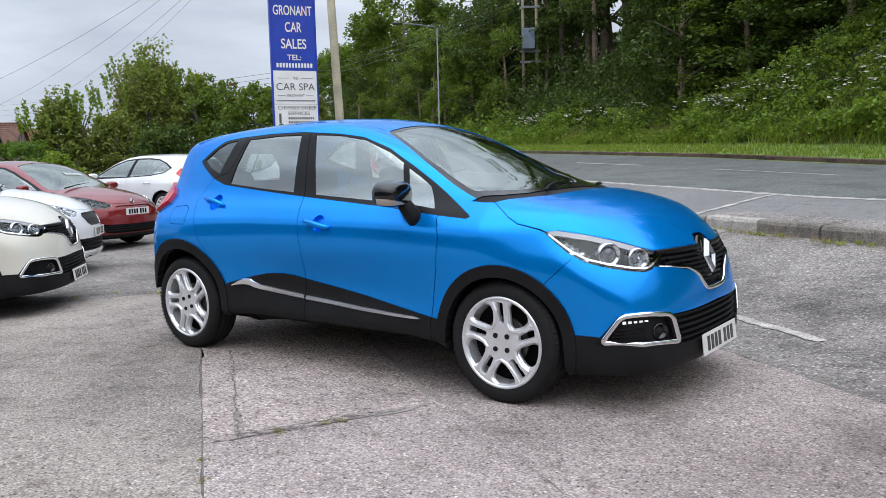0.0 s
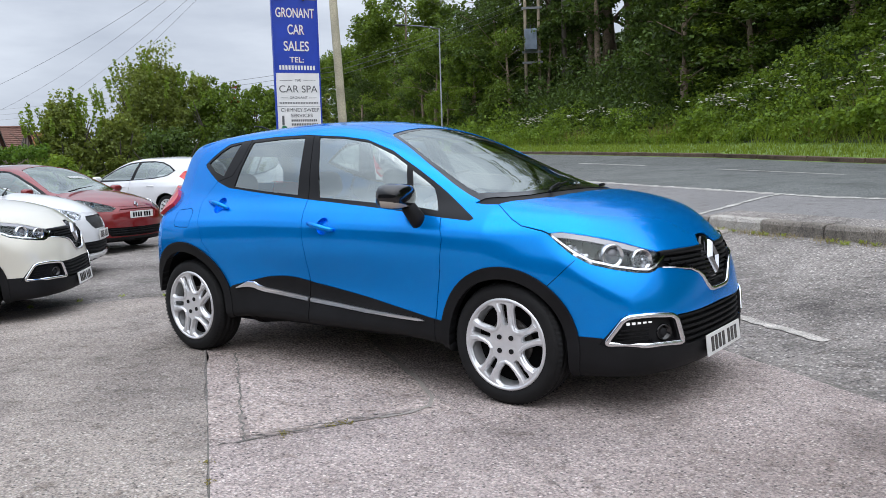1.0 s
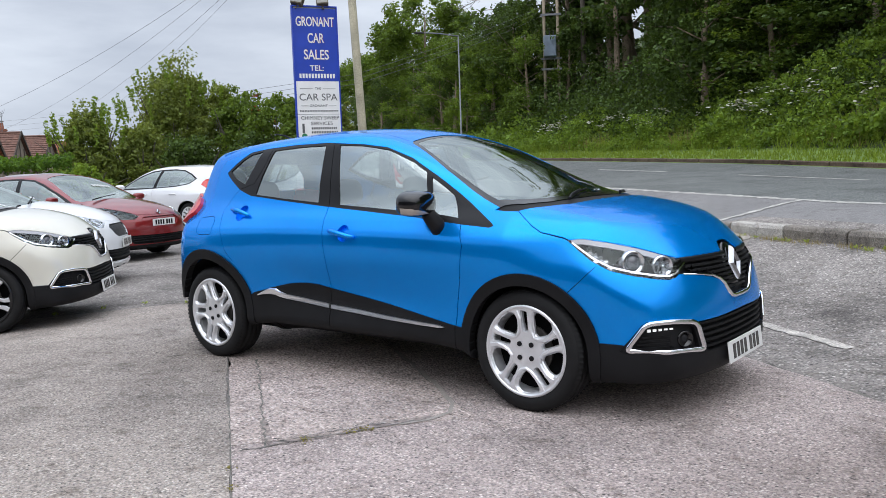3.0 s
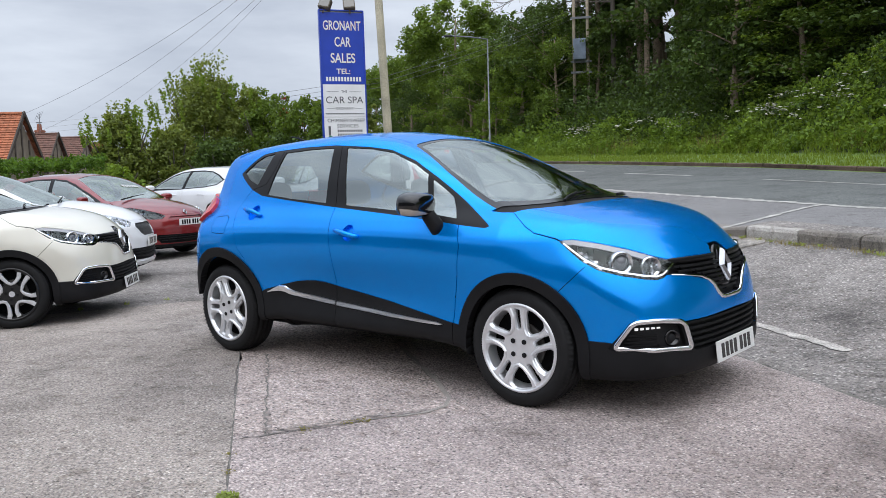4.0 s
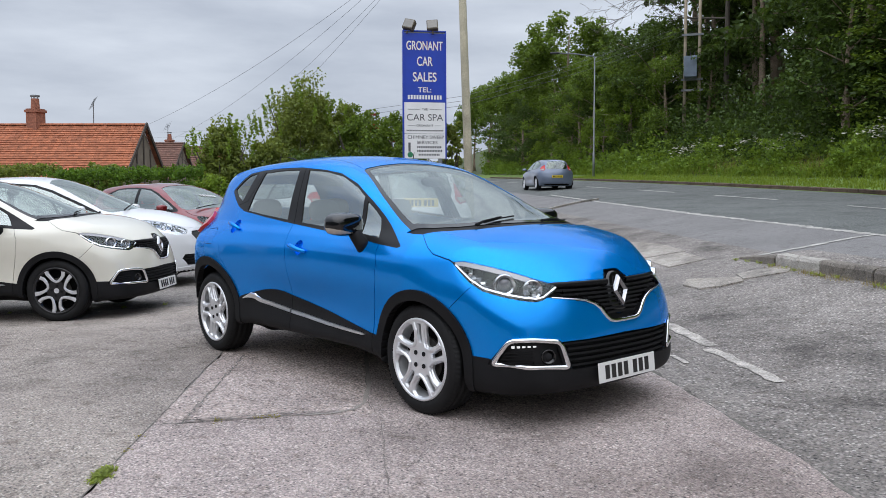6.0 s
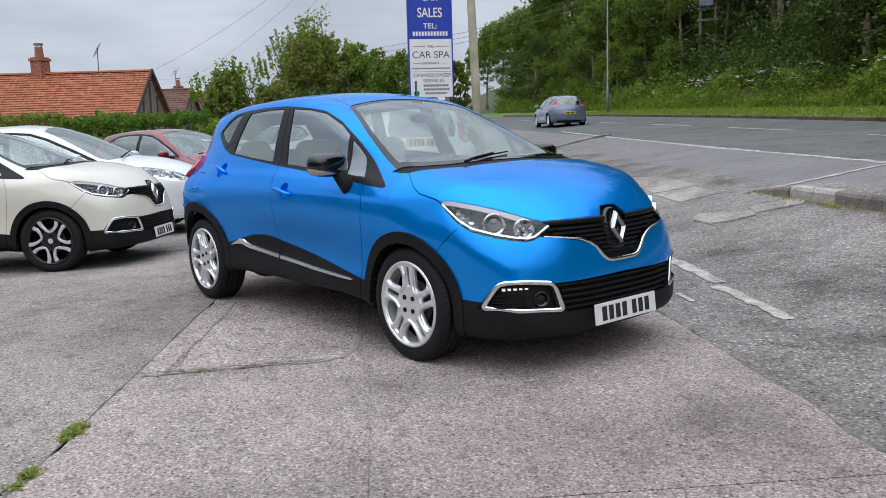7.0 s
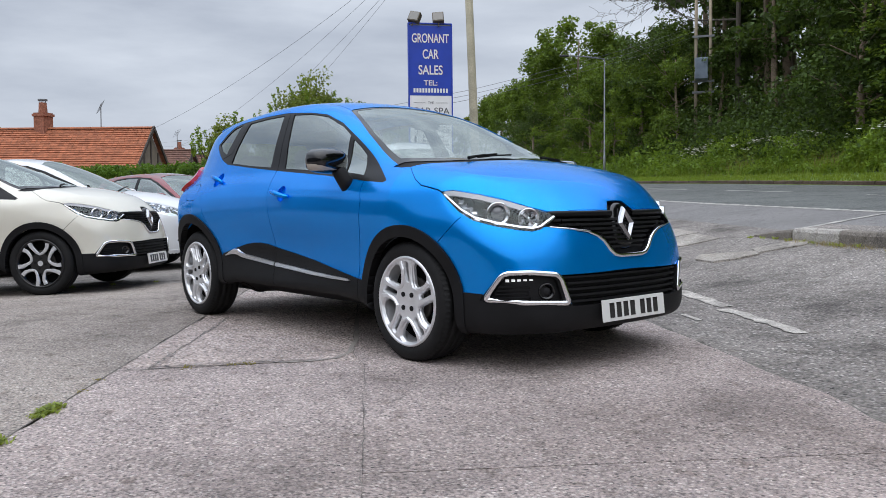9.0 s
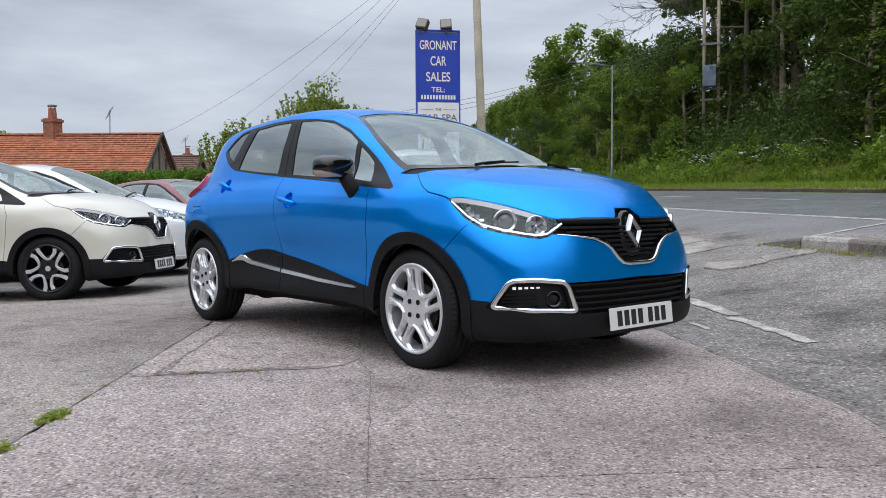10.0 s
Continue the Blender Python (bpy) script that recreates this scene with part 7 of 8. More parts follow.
for k in range(7):
    spots.append((46 + 7 * k + tr.uniform(-2, 2), 24 + tr.uniform(-1, 1), 1, tr.uniform(0.58, 0.70)))
for u, v, kind, s in spots:
    p = on_ground(u, v, -0.15)
    t = copy_thing(TREES[kind], Matrix.Translation(p) @ pose(0, 0, 0, 0, 0, tr.uniform(0, 360)))
    s *= 1.25 if v > 27 and u < 30 else 1.0
    t.scale = (s * tr.uniform(0.9, 1.1), s * tr.uniform(0.9, 1.1), s)
    tagged(t, LABELS[kind], "tree", "trees on the bank")
for t in TREES:
    for o in list(t.children_recursive) + [t]:
        bpy.data.objects.remove(o)

# a leafless crown reaching out over the slope
def bare_tree(u, v, seed):
    rr = random.Random(seed)
    root = new("bare_tree")
    bm = bmesh.new()
    base = on_ground(u, v, -0.2)

    def grow(p, d, length, r, depth):
        q = p + d * length * 0.5 + Vector((rr.gauss(0, 0.05), rr.gauss(0, 0.05), rr.gauss(0, 0.03))) * length
        e = q + (d + Vector((rr.gauss(0, 0.18), rr.gauss(0, 0.18), rr.gauss(-0.04, 0.12)))).normalized() * length * 0.5
        sweep(bm, [p, q, e], [r, r * 0.8, r * 0.6], 5 if depth < 2 else 3)
        if depth < 5:
            for _ in range(4 if depth < 4 else 3):
                at = p.lerp(q, rr.uniform(0.4, 1)) if rr.random() < 0.4 else q.lerp(e, rr.uniform(0.2, 1))
                nd = (d + Vector((rr.gauss(0, 0.55), rr.gauss(0, 0.55), rr.gauss(0.05, 0.35)))).normalized()
                grow(at, nd, length * rr.uniform(0.5, 0.72), max(r * 0.5, 0.013), depth + 1)
    sweep(bm, [base, base + Vector((0, 0, 6)), base + Vector((0, 0, 10.5))], [0.2, 0.16, 0.12], 8)
    for z, k in ((7.4, 1.0), (8.8, 0.8), (9.8, 0.9)):
        grow(base + Vector((0, 0, z)), (U * 0.9 * k - V * rr.uniform(0.0, 0.5) + Vector((0, 0, 0.25))).normalized(), 5.8, 0.065, 1)
    part("trunk", bm, TWIG, root)
    return tagged(root, "leafless grey tree with fine drooping twigs", "tree", "trees on the bank")


bare_tree(44.0, 24.2, 3)

# undergrowth on the slope
rs = np.random.RandomState(3)


def brush(name, n, u0, u1, v0, v1, h0, h1, material, size, per, spread, label, flat=0.3):
    c = []
    for _ in range(n):
        u, v = rs.uniform(u0, u1), v0 + (v1 - v0) * rs.random() ** 1.2
        c.append(tuple(on_ground(u, v, rs.uniform(h0, h1) * (0.45 + 1.1 * max(-0.25, noise.noise((u * 0.42, v * 0.55, 1)))))))
    v, f = leaves(c, rs.uniform(spread * 0.6, spread * 1.3, n), per, size, rs, flat)
    return tagged(leaf_part(name, v, f, material), label, "undergrowth", kind="stuff")


brush("brambles", 2900, -16, 36, 16.9, 22.5, 0.10, 1.5, BRAMBLE, 0.13, 26, 0.34, "tangled green brambles and nettles on the bank")
brush("brambles", 1300, 36, 100, 16.9, 21, 0.1, 2.0, BRAMBLE, 0.22, 18, 0.6, "tangled green brambles and nettles on the bank")
# darker leaf colour stands for the shaded hollows
brush("dark_brambles", 900, -16, 44, 17.6, 22.0, 0.15, 1.5, LEAF_DARK, 0.14, 28, 0.42, "brambles coloured darker to stand for shade in the bank hollows")
brush("light_undergrowth", 1300, -16, 40, 16.9, 22, 0.2, 1.6, LEAF_LIGHT, 0.14, 24, 0.30, "light green nettles among the brambles")
brush("light_undergrowth", 900, 0, 20, 17.2, 22.5, 0.1, 1.2, LEAF_LIGHT, 0.13, 26, 0.36, "fresh green nettles climbing the steep slope")
# undergrowth and thicket: leaf colour darkened for shade under the canopy
brush("dark_undergrowth", 1100, -16, 90, 20.5, 27, 0.3, 4.0, LEAF_DARK, 0.18, 30, 0.75, "ivy undergrowth below the trees, coloured darker for their shade")
brush("ivy_thicket", 800, 24, 58, 18.8, 24.5, 0.4, 3.4, LEAF_DARK, 0.19, 30, 0.70, "dense ivy thicket under the bare trunks, coloured darker for the canopy shade")


def blades(name, n, region, height, width, material, label, clump=1, kind="stuff", lean=0.35):
    verts, faces = [], []
    for _ in range(n):
        u, v = region()
        p = on_ground(u, v, -0.01)
        for _ in range(clump):
            q = p + Vector((rs.normal() * 0.03, rs.normal() * 0.03, 0))
            a = rs.uniform(0, 6.283)
            h = height * rs.uniform(0.5, 1.25)
            d = Vector((math.cos(a), math.sin(a), 0))
            s = Vector((-d.y, d.x, 0)) * width / 2
            k = len(verts)
            verts += [q - s, q + s, q + d * h * lean * 0.4 + Vector((0, 0, h * 0.65)) + s * 0.6, q + d * h * lean * 0.4 + Vector((0, 0, h * 0.65)) - s * 0.6, q + d * h * lean + Vector((0, 0, h))]
            faces += [(k, k + 1, k + 2, k + 3), (k + 3, k + 2, k + 4)]
    ob = data_part(name, verts, faces, material)
    return tagged(ob, label, "grass", kind=kind)


blades("verge_grass", 9000, lambda: (rs.uniform(-12, 48), rs.uniform(14.45, 16.9)), 0.12, 0.03, GRASSBLADE, "short mown verge grass", 2)
blades("tall_grass", 3000, lambda: (rs.uniform(-14, 60), 16.7 + abs(rs.normal()) * 1.1), 0.50, 0.022, GRASSBLADE, "tall grass at the foot of the bank", 3, lean=0.9)
blades("dry_grass", 420, lambda: (rs.choice((-6, 1, 9, 13, 22, 30)) + rs.normal() * 1.1, 16.9 + abs(rs.normal()) * 0.9), 0.75, 0.016, STRAW, "dry brown stalks in the long grass", 2)
blades("kerb_grass", 420, lambda: (2.3 - 9.0 * rs.random() ** 1.3, 5.63 - abs(rs.normal()) * 0.05), 0.06, 0.005, DRYGRASS, "sparse dry grass along the kerb's foot", 3, lean=0.8)
verts, faces = [], []
for _ in range(240):
    u = rs.choice((-9, -3, 1.5, 4, 9, 12, 17, 20, 26, 30, 36)) + rs.normal() * 0.9
    v = 17.7 + abs(rs.normal()) * 1.2
    p = on_ground(u, v, rs.uniform(0.8, 1.35))
    for _ in range(rs.randint(3, 7)):
        c = p + Vector((rs.normal() * 0.09, rs.normal() * 0.09, rs.normal() * 0.04))
        k = len(verts)
        r = rs.uniform(0.04, 0.095)
        verts += [c + Vector((r * math.cos(a), r * math.sin(a), rs.normal() * 0.012)) for a in np.arange(6) * 1.047] + [c + Vector((0, 0, 0.02))]
        faces += [(k + j, k + (j + 1) % 6, k + 6) for j in range(6)]
tagged(data_part("umbel_flowers", verts, faces, FLOWER), "white umbel flower heads on the bank", "flowers", kind="stuff")


# shrubs behind the parked cars
def shrub(name, x, y, z0, z1, r, leaf, label, seed, size=0.105, clumps=110, per=52, spiky=0.0, extra=None, shoots=0):
    rs2 = np.random.RandomState(seed)
    root = new(name)
    h = z1 - z0
    bm = bmesh.new()
    cs = []
    for k in range(9):
        a = k * 2.4
        e = Vector((math.cos(a) * r * rs2.uniform(0.3, 0.75), math.sin(a) * r * rs2.uniform(0.3, 0.75), h * rs2.uniform(0.6, 0.92)))
        sweep(bm, [(0.1 * math.cos(a), 0.1 * math.sin(a), 0), e * 0.5 + Vector((0, 0, 0.1 * h)), e], [0.05, 0.035, 0.01], 6)
        sweep(bm, [e * 0.6, e * 0.6 + Vector((rs2.normal() * 0.4, rs2.normal() * 0.4, 0.25 * h))], [0.02, 0.006], 5)
    part("stem", bm, TWIG, root)
    for k in range(clumps):
        t = rs2.random() ** 0.8
        a = rs2.uniform(0, 6.283)
        prof = (0.75 + 0.25 * math.sin(3.0 * t + seed)) * (1 - t ** 3.0) ** 0.5 if t < 0.98 else 0.15
        q = r * prof * rs2.uniform(0.45, 1.0) ** 0.6
        cs.append((math.cos(a) * q, math.sin(a) * q, h * (0.08 + 0.88 * t) + rs2.normal() * 0.08 * h * (1 + spiky)))
    v, f = leaves(cs, rs2.uniform(0.14, 0.30, clumps) * r * 0.75, per, size, rs2, 0.25)
    leaf_part("crown", v, f, leaf, root)
    if extra:
        sel = [cs[i] for i in rs2.randint(0, clumps, 16)]
        v, f = leaves(sel, 0.16, 16, size * 0.8, rs2, 0.2)
        leaf_part("flowers", v, f, extra, root)["kind"] = "stuff"
    sprigs = []
    for k in range(shoots):
        a, q = rs2.uniform(0, 6.283), r * rs2.random() ** 0.5 * 0.85
        p = Vector((math.cos(a) * q, math.sin(a) * q, h * (0.94 - 0.42 * (q / r) ** 2)))
        e = p + Vector((math.cos(a) * 0.12, math.sin(a) * 0.12, rs2.uniform(0.35, 0.75)))
        sprigs += [tuple(p.lerp(e, t)) for t in np.linspace(0.0, 1.0, 8)]
    if sprigs:
        v, f = leaves(sprigs, 0.07, 8, 0.085, rs2, 0.1)
        leaf_part("new_growth", v, f, LEAF_LIGHT, root)["kind"] = "stuff"
    root.location = (x, y, z0)
    return tagged(root, label, "shrub")


shrub("shrub", -18.6, 8.6, 0.1, 3.3, 1.5, LEAF_SHRUB, "green shrub with arching shoots behind the cars", 21, clumps=300, spiky=0.0, shoots=22)
shrub("shrub", -17.9, 9.9, 0.1, 2.9, 1.6, LEAF_SHRUB, "green shrub with arching shoots behind the cars", 27, clumps=260)
shrub("tall_shrub", -19.2, 12.0, 0.1, 4.8, 2.35, LEAF_SHRUB, "tall leafy shrub with pale upright shoots", 22, clumps=430, spiky=0.0, shoots=46)
shrub("shrub", -18.0, 12.9, 0.1, 4.1, 1.5, LEAF_SHRUB, "green shrub at the tall shrub's foot", 33, clumps=240, spiky=0.0, shoots=12)
shrub("shrub", -16.7, 12.8, 0.1, 3.85, 1.5, LEAF, "dense dark green shrub behind the cars", 23, clumps=220)
shrub("flowering_shrub", -14.9, 12.7, 0.1, 3.65, 1.45, LEAF, "dark shrub with red leaves and flowers", 24, clumps=210, extra=LEAF_RED)
shrub("flowering_shrub", -13.4, 12.2, 0.1, 3.2, 1.2, LEAF, "dark shrub with red leaves and flowers", 34, clumps=150, extra=LEAF_RED)
shrub("shrub", -13.0, 13.45, 0.2, 3.3, 0.62, LEAF_SHRUB, "narrow olive shrub beside the wooden pole", 25, clumps=120)
shrub("shrub", -17.0, 7.4, 0.1, 1.75, 1.1, LEAF_LIGHT, "low light green shrub behind the red car", 26, clumps=90)
shrub("dark_shrub", -16.4, 10.6, 0.1, 2.4, 1.9, LEAF_DARK, "low dark shrub behind the white car", 28, clumps=240)
shrub("dark_shrub", -14.6, 11.6, 0.1, 2.3, 1.5, LEAF_DARK, "low dark shrub behind the white car", 35, clumps=180)
shrub("shrub", -26.2, 7.6, 0.1, 2.35, 1.1, LEAF_SHRUB, "rounded green shrub beside the bungalow", 29, clumps=80, size=0.16)
shrub("shrub", -23.6, 6.2, 0.1, 2.15, 0.9, LEAF_SHRUB, "rounded green shrub over the hedge", 36, clumps=80, size=0.12)
shrub("tree", -47.0, 7.0, 0.1, 6.2, 1.9, LEAF_LIGHT, "light green tree behind the bungalow", 30, clumps=120, size=0.2)


def hedge(a, b, h, w, leaf, label, seed):
    rs2 = np.random.RandomState(seed)
    a, b = Vector((*a, 0)), Vector((*b, 0))
    L = (b - a).length
    d = (b - a) / L
    s = Vector((-d.y, d.x, 0))
    cs = []
    for _ in range(int(L * 75)):
        t, x, z = rs2.uniform(0, L), rs2.uniform(-w / 2, w / 2), h * rs2.random() ** 0.5
        if rs2.random() < 0.6:
            z = h * rs2.uniform(0.86, 1.0) + 0.05 * noise.noise((t, 0, seed))
        p = a + d * t + s * x
        cs.append((p.x, p.y, ground_z(p.x, p.y) + z))
    v, f = leaves(cs, 0.16, 24, 0.085, rs2, 0.2)
    return tagged(leaf_part("hedge", v, f, leaf), label, "hedge")


hedge((-15.9, 6.4), (-20.5, 4.1), 1.75, 1.0, LEAF_HEDGE, "clipped bright green hedge beside the bungalow", 41)
hedge((-20.8, 4.0), (-29.0, -0.8), 1.9, 1.2, LEAF_SHRUB, "loose green hedge in front of the bungalow", 42)


# weeds in the joints
WEED = leaf_mat("weed_blades", (0.20, 0.25, 0.050), 0.4)


MOSS = leaf_mat("dry_moss", (0.17, 0.15, 0.045), 0.4)


def tuft(u, v, n, h, name="weed_tuft"):
    rs2 = np.random.RandomState(int(abs(u * 97 + v * 31)) + 1)
    verts, faces = [], []
    p0 = on_ground(u, v, 0.008)
    for _ in range(n):
        q = p0 + U * rs2.normal() * 0.024 + V * rs2.normal() * 0.017
        a = rs2.uniform(0, 6.283)
        hh = h * rs2.uniform(0.4, 1.2)
        d = Vector((math.cos(a), math.sin(a), 0))
        s = Vector((-d.y, d.x, 0)) * 0.003
        k = len(verts)
        verts += [q - s, q + s, q + d * hh * 0.5 + s * 1.6 + Vector((0, 0, hh * 0.5)), q + d * hh * 0.5 - s * 1.6 + Vector((0, 0, hh * 0.5)), q + d * hh + Vector((0, 0, hh * 0.6))]
        faces += [(k, k + 1, k + 2, k + 3), (k + 3, k + 2, k + 4)]
    return tagged(data_part(name, verts, faces, MOSS if h < 0.015 else WEED), "dry yellow moss in a crack" if h < 0.015 else "small green weed tuft growing in a joint", "weed", "weeds in the joints", "stuff")


for u, v, n, h in ((-3.42, -0.652, 240, 0.024), (-3.49, -0.655, 200, 0.026), (-3.55, -0.66, 50, 0.020), (-3.92, -0.665, 150, 0.024), (-4.03, -0.668, 60, 0.020), (-2.86, -0.64, 14, 0.010), (-2.60, -0.28, 40, 0.010), (-2.55, 0.02, 44, 0.011), (-2.56, -0.05, 30, 0.010), (-3.1, -0.645, 20, 0.008)):
    tuft(u, v, n, h)
for k in range(60):
    tuft(3.3 - 0.33 * k * rs.uniform(0.7, 1.0), 5.62 + rs.uniform(-0.08, 0.03), 16, 0.06)
for k in range(14):
    tuft(2.35 + rs.uniform(-0.1, 0.2), -3.4 + 0.42 * k, 14, 0.04)
# ---- sign, poles, wires ----
SIGN_BLUE = mat("sign_blue", (0.012, 0.05, 0.42), rough=0.35, noise_scale=3, vary=0.08)
SIGN_WHITE = mat("sign_white", (0.82, 0.82, 0.82), rough=0.4, noise_scale=3, vary=0.05)
LETTER_WHITE = mat("white_lettering", (0.80, 0.80, 0.78), rough=0.5)
LETTER_GREY = mat("grey_lettering", (0.10, 0.10, 0.11), rough=0.5)
LETTER_RED = mat("red_letter_edge", (0.45, 0.05, 0.04), rough=0.5)
GREEN_MARK = mat("green_mark", (0.02, 0.18, 0.08), rough=0.5)
STEEL = mat("galvanised_steel", (0.20, 0.21, 0.22), rough=0.55, metal=0.3, noise_scale=4, vary=0.15)
BRONZE = mat("floodlight_case", (0.11, 0.09, 0.06), rough=0.5, metal=0.3)
LAMPGLASS = mat("floodlight_glass", (0.15, 0.14, 0.12), rough=0.15, coat=0.8)


def words(text, size, x, z, material, parent, width=None, y=-0.004, name="lettering", bold=False):
    """Raised flat letters, centred on x, with their middle at z, facing -y."""
    cu = bpy.data.curves.new(name, "FONT")
    cu.body, cu.size, cu.align_x, cu.align_y, cu.extrude = text, size, "CENTER", "CENTER", 0.002
    cu.offset = size * 0.012 if bold else 0
    tmp = bpy.data.objects.new(name, cu)
    scene.collection.objects.link(tmp)
    bpy.context.view_layer.update()
    me = bpy.data.meshes.new_from_object(tmp.evaluated_get(bpy.context.evaluated_depsgraph_get()))
    scene.collection.objects.unlink(tmp)
    bpy.data.objects.remove(tmp)
    xs = [v.co.x for v in me.vertices]
    k = width / (max(xs) - min(xs)) if width and xs else 1.0
    for v in me.vertices:
        v.co = Vector((v.co.x * k, -v.co.z, v.co.y))
    me.materials.clear()
    me.materials.append(material)
    ob = new(name, me)
    ob.parent = parent
    ob.location = (x, y, z)
    return ob


def bars(parent, x0, x1, z, h, n, material, y=-0.004, name="sign_mark", ratio=0.66):
    """Plain bars in place of characters."""
    step = (x1 - x0) / n
    for i in range(n):
        bm = bmesh.new()
        box(bm, x0 + step * (i + 0.5 - ratio / 2), x0 + step * (i + 0.5 + ratio / 2), y - 0.002, y + 0.003, z - h / 2, z + h / 2)
        part(name, bm, material, parent)


sign = new("roadside_sign")
tagged(sign, "tall blue and white business sign with two floodlights", "sign")
W = 1.17
bm = bmesh.new()
box(bm, -W / 2 + 0.05, W / 2 - 0.05, 0.004, 0.10, 0, 3.33)
part("sign_core", bm, STEEL, sign)
bm = bmesh.new()
box(bm, -W / 2 + 0.03, W / 2 - 0.03, -0.002, 0.012, 1.49, 3.30, bevel=0.002)
panel_blue = part("blue_panel", bm, SIGN_BLUE, sign)
bm = bmesh.new()
box(bm, -W / 2 + 0.03, W / 2 - 0.03, -0.002, 0.012, 0.66, 1.486, bevel=0.002)
panel_white = part("white_panel", bm, SIGN_WHITE, sign)
bm = bmesh.new()
box(bm, -W / 2 + 0.03, W / 2 - 0.03, -0.006, 0.012, 0.0, 0.65, bevel=0.002)
panel_low = part("lower_panel", bm, SIGN_WHITE, sign)
for s in (-1, 1):
    bm = bmesh.new()
    box(bm, s * (W / 2 - 0.014) - 0.016, s * (W / 2 - 0.014) + 0.016, -0.02, 0.11, -0.02, 3.34, bevel=0.004)
    part("side_rail", bm, SIGN_BLUE, sign)
    bm = bmesh.new()
    box(bm, s * 0.42 - 0.05, s * 0.42 + 0.05, 0.012, 0.10, -2.3, 0.0)
    part("post", bm, STEEL, sign)
bm = bmesh.new()
box(bm, -W / 2, W / 2, -0.02, 0.11, 3.335, 3.37, bevel=0.004)
part("top_rail", bm, SIGN_BLUE, sign)
for text, z, size, w in (("GRONANT", 2.96, 0.33, 0.98), ("CAR", 2.55, 0.34, 0.42), ("SALES", 2.14, 0.34, 0.64), ("TEL:", 1.81, 0.19, 0.36)):
    for dx, mt, yy in ((0.008, LETTER_RED, -0.005), (0.0, LETTER_WHITE, -0.008)):
        words(text, size, dx, z, mt, panel_blue, w, yy, bold=True)
bars(panel_blue, -0.47, 0.47, 1.62, 0.11, 12, LETTER_WHITE, -0.006)
words("THE", 0.09, 0, 1.30, LETTER_GREY, panel_white, 0.15, -0.006)
words("CAR SPA", 0.25, 0, 1.08, LETTER_GREY, panel_white, 0.98, -0.006)
words("GRONANT", 0.085, 0, 0.87, LETTER_GREY, panel_white, 0.46, -0.006)
bars(panel_white, -0.5, 0.5, 0.74, 0.035, 24, LETTER_GREY, -0.006)
for x0, x1, z in ((-0.46, -0.14, 1.30), (0.14, 0.46, 1.30), (-0.46, -0.27, 0.87), (0.27, 0.46, 0.87)):
    bm = bmesh.new()
    box(bm, x0, x1, -0.007, -0.001, z - 0.004, z + 0.004)
    part("rule", bm, LETTER_GREY, panel_white)
words("CHIMNEY SWEEP", 0.13, 0.02, 0.56, LETTER_GREY, panel_low, 0.98, -0.010)
words("SERVICES", 0.12, 0.06, 0.42, LETTER_GREY, panel_low, 0.56, -0.010)
bars(panel_low, -0.22, 0.45, 0.30, 0.055, 14, LETTER_GREY, -0.009)
bars(panel_low, -0.22, 0.47, 0.20, 0.055, 16, LETTER_GREY, -0.009)
bars(panel_low, -0.18, 0.40, 0.10, 0.05, 13, LETTER_GREY, -0.009)
bm = bmesh.new()
box(bm, -0.45, -0.39, -0.011, -0.004, 0.18, 0.42, bevel=0.004)
part("dark_emblem", bm, LETTER_GREY, panel_low)
bm = bmesh.new()
tube(bm, (-0.40, -0.011, 0.10), (-0.40, -0.004, 0.10), 0.075, n=20)
part("green_emblem", bm, GREEN_MARK, panel_low)
for x in (-0.40, 0.22):
    lamp_root = new("floodlight")
    tagged(lamp_root, "old bronze floodlight on top of the sign", "floodlight", "floodlights on the sign")
    bm = bmesh.new()
    box(bm, -0.15, 0.15, -0.09, 0.09, -0.14, 0.14, bevel=0.02)
    part("case", bm, BRONZE, lamp_root)
    bm = bmesh.new()
    box(bm, -0.13, 0.13, -0.096, -0.085, -0.115, 0.115, bevel=0.004)
    part("lamp_glass", bm, LAMPGLASS, lamp_root)
    bm = bmesh.new()
    sweep(bm, [(0, 0.02, -0.24), (0, 0.02, -0.12)], 0.02, 8)
    part("bracket", bm, BRONZE, lamp_root)
    lamp_root.matrix_world = Matrix.Translation((-10.68, 10.50, 2.17)) @ pose(0, 0, 0, 0, 0, 59.7) @ Matrix.Translation((x, 0.02, 3.50)) @ pose(0, 0, 0, -24, 12 if x < 0 else -4, -30 if x < 0 else -12)
sign.matrix_world = Matrix.Translation((-10.68, 10.50, 2.17)) @ pose(0, 0, 0, 0, 0, 59.7)

# wooden pole with its wires
POLE0, POLE1 = Vector((-10.45, 11.95, 0.25)), Vector((-11.10, 12.15, 9.3))
pole = new("telegraph_pole")
tagged(pole, "pale weathered wooden telegraph pole, leaning slightly", "pole")
bm = bmesh.new()
sweep(bm, [POLE0.lerp(POLE1, t) for t in (0, 0.3, 0.6, 1.0)], [0.12, 0.115, 0.108, 0.10], 14)
part("shaft", bm, POLEWOOD, pole, smooth=True)
bm = bmesh.new()
box(bm, -0.35, 0.35, -0.05, 0.05, -0.05, 0.05, Matrix.Translation(POLE1 - Vector((0, 0, 0.35))) @ pose(0, 0, 0, 0, 0, 20))
part("cross_arm", bm, BARK, pole)
WIRE = mat("overhead_wire", (0.10, 0.10, 0.115), rough=0.6)


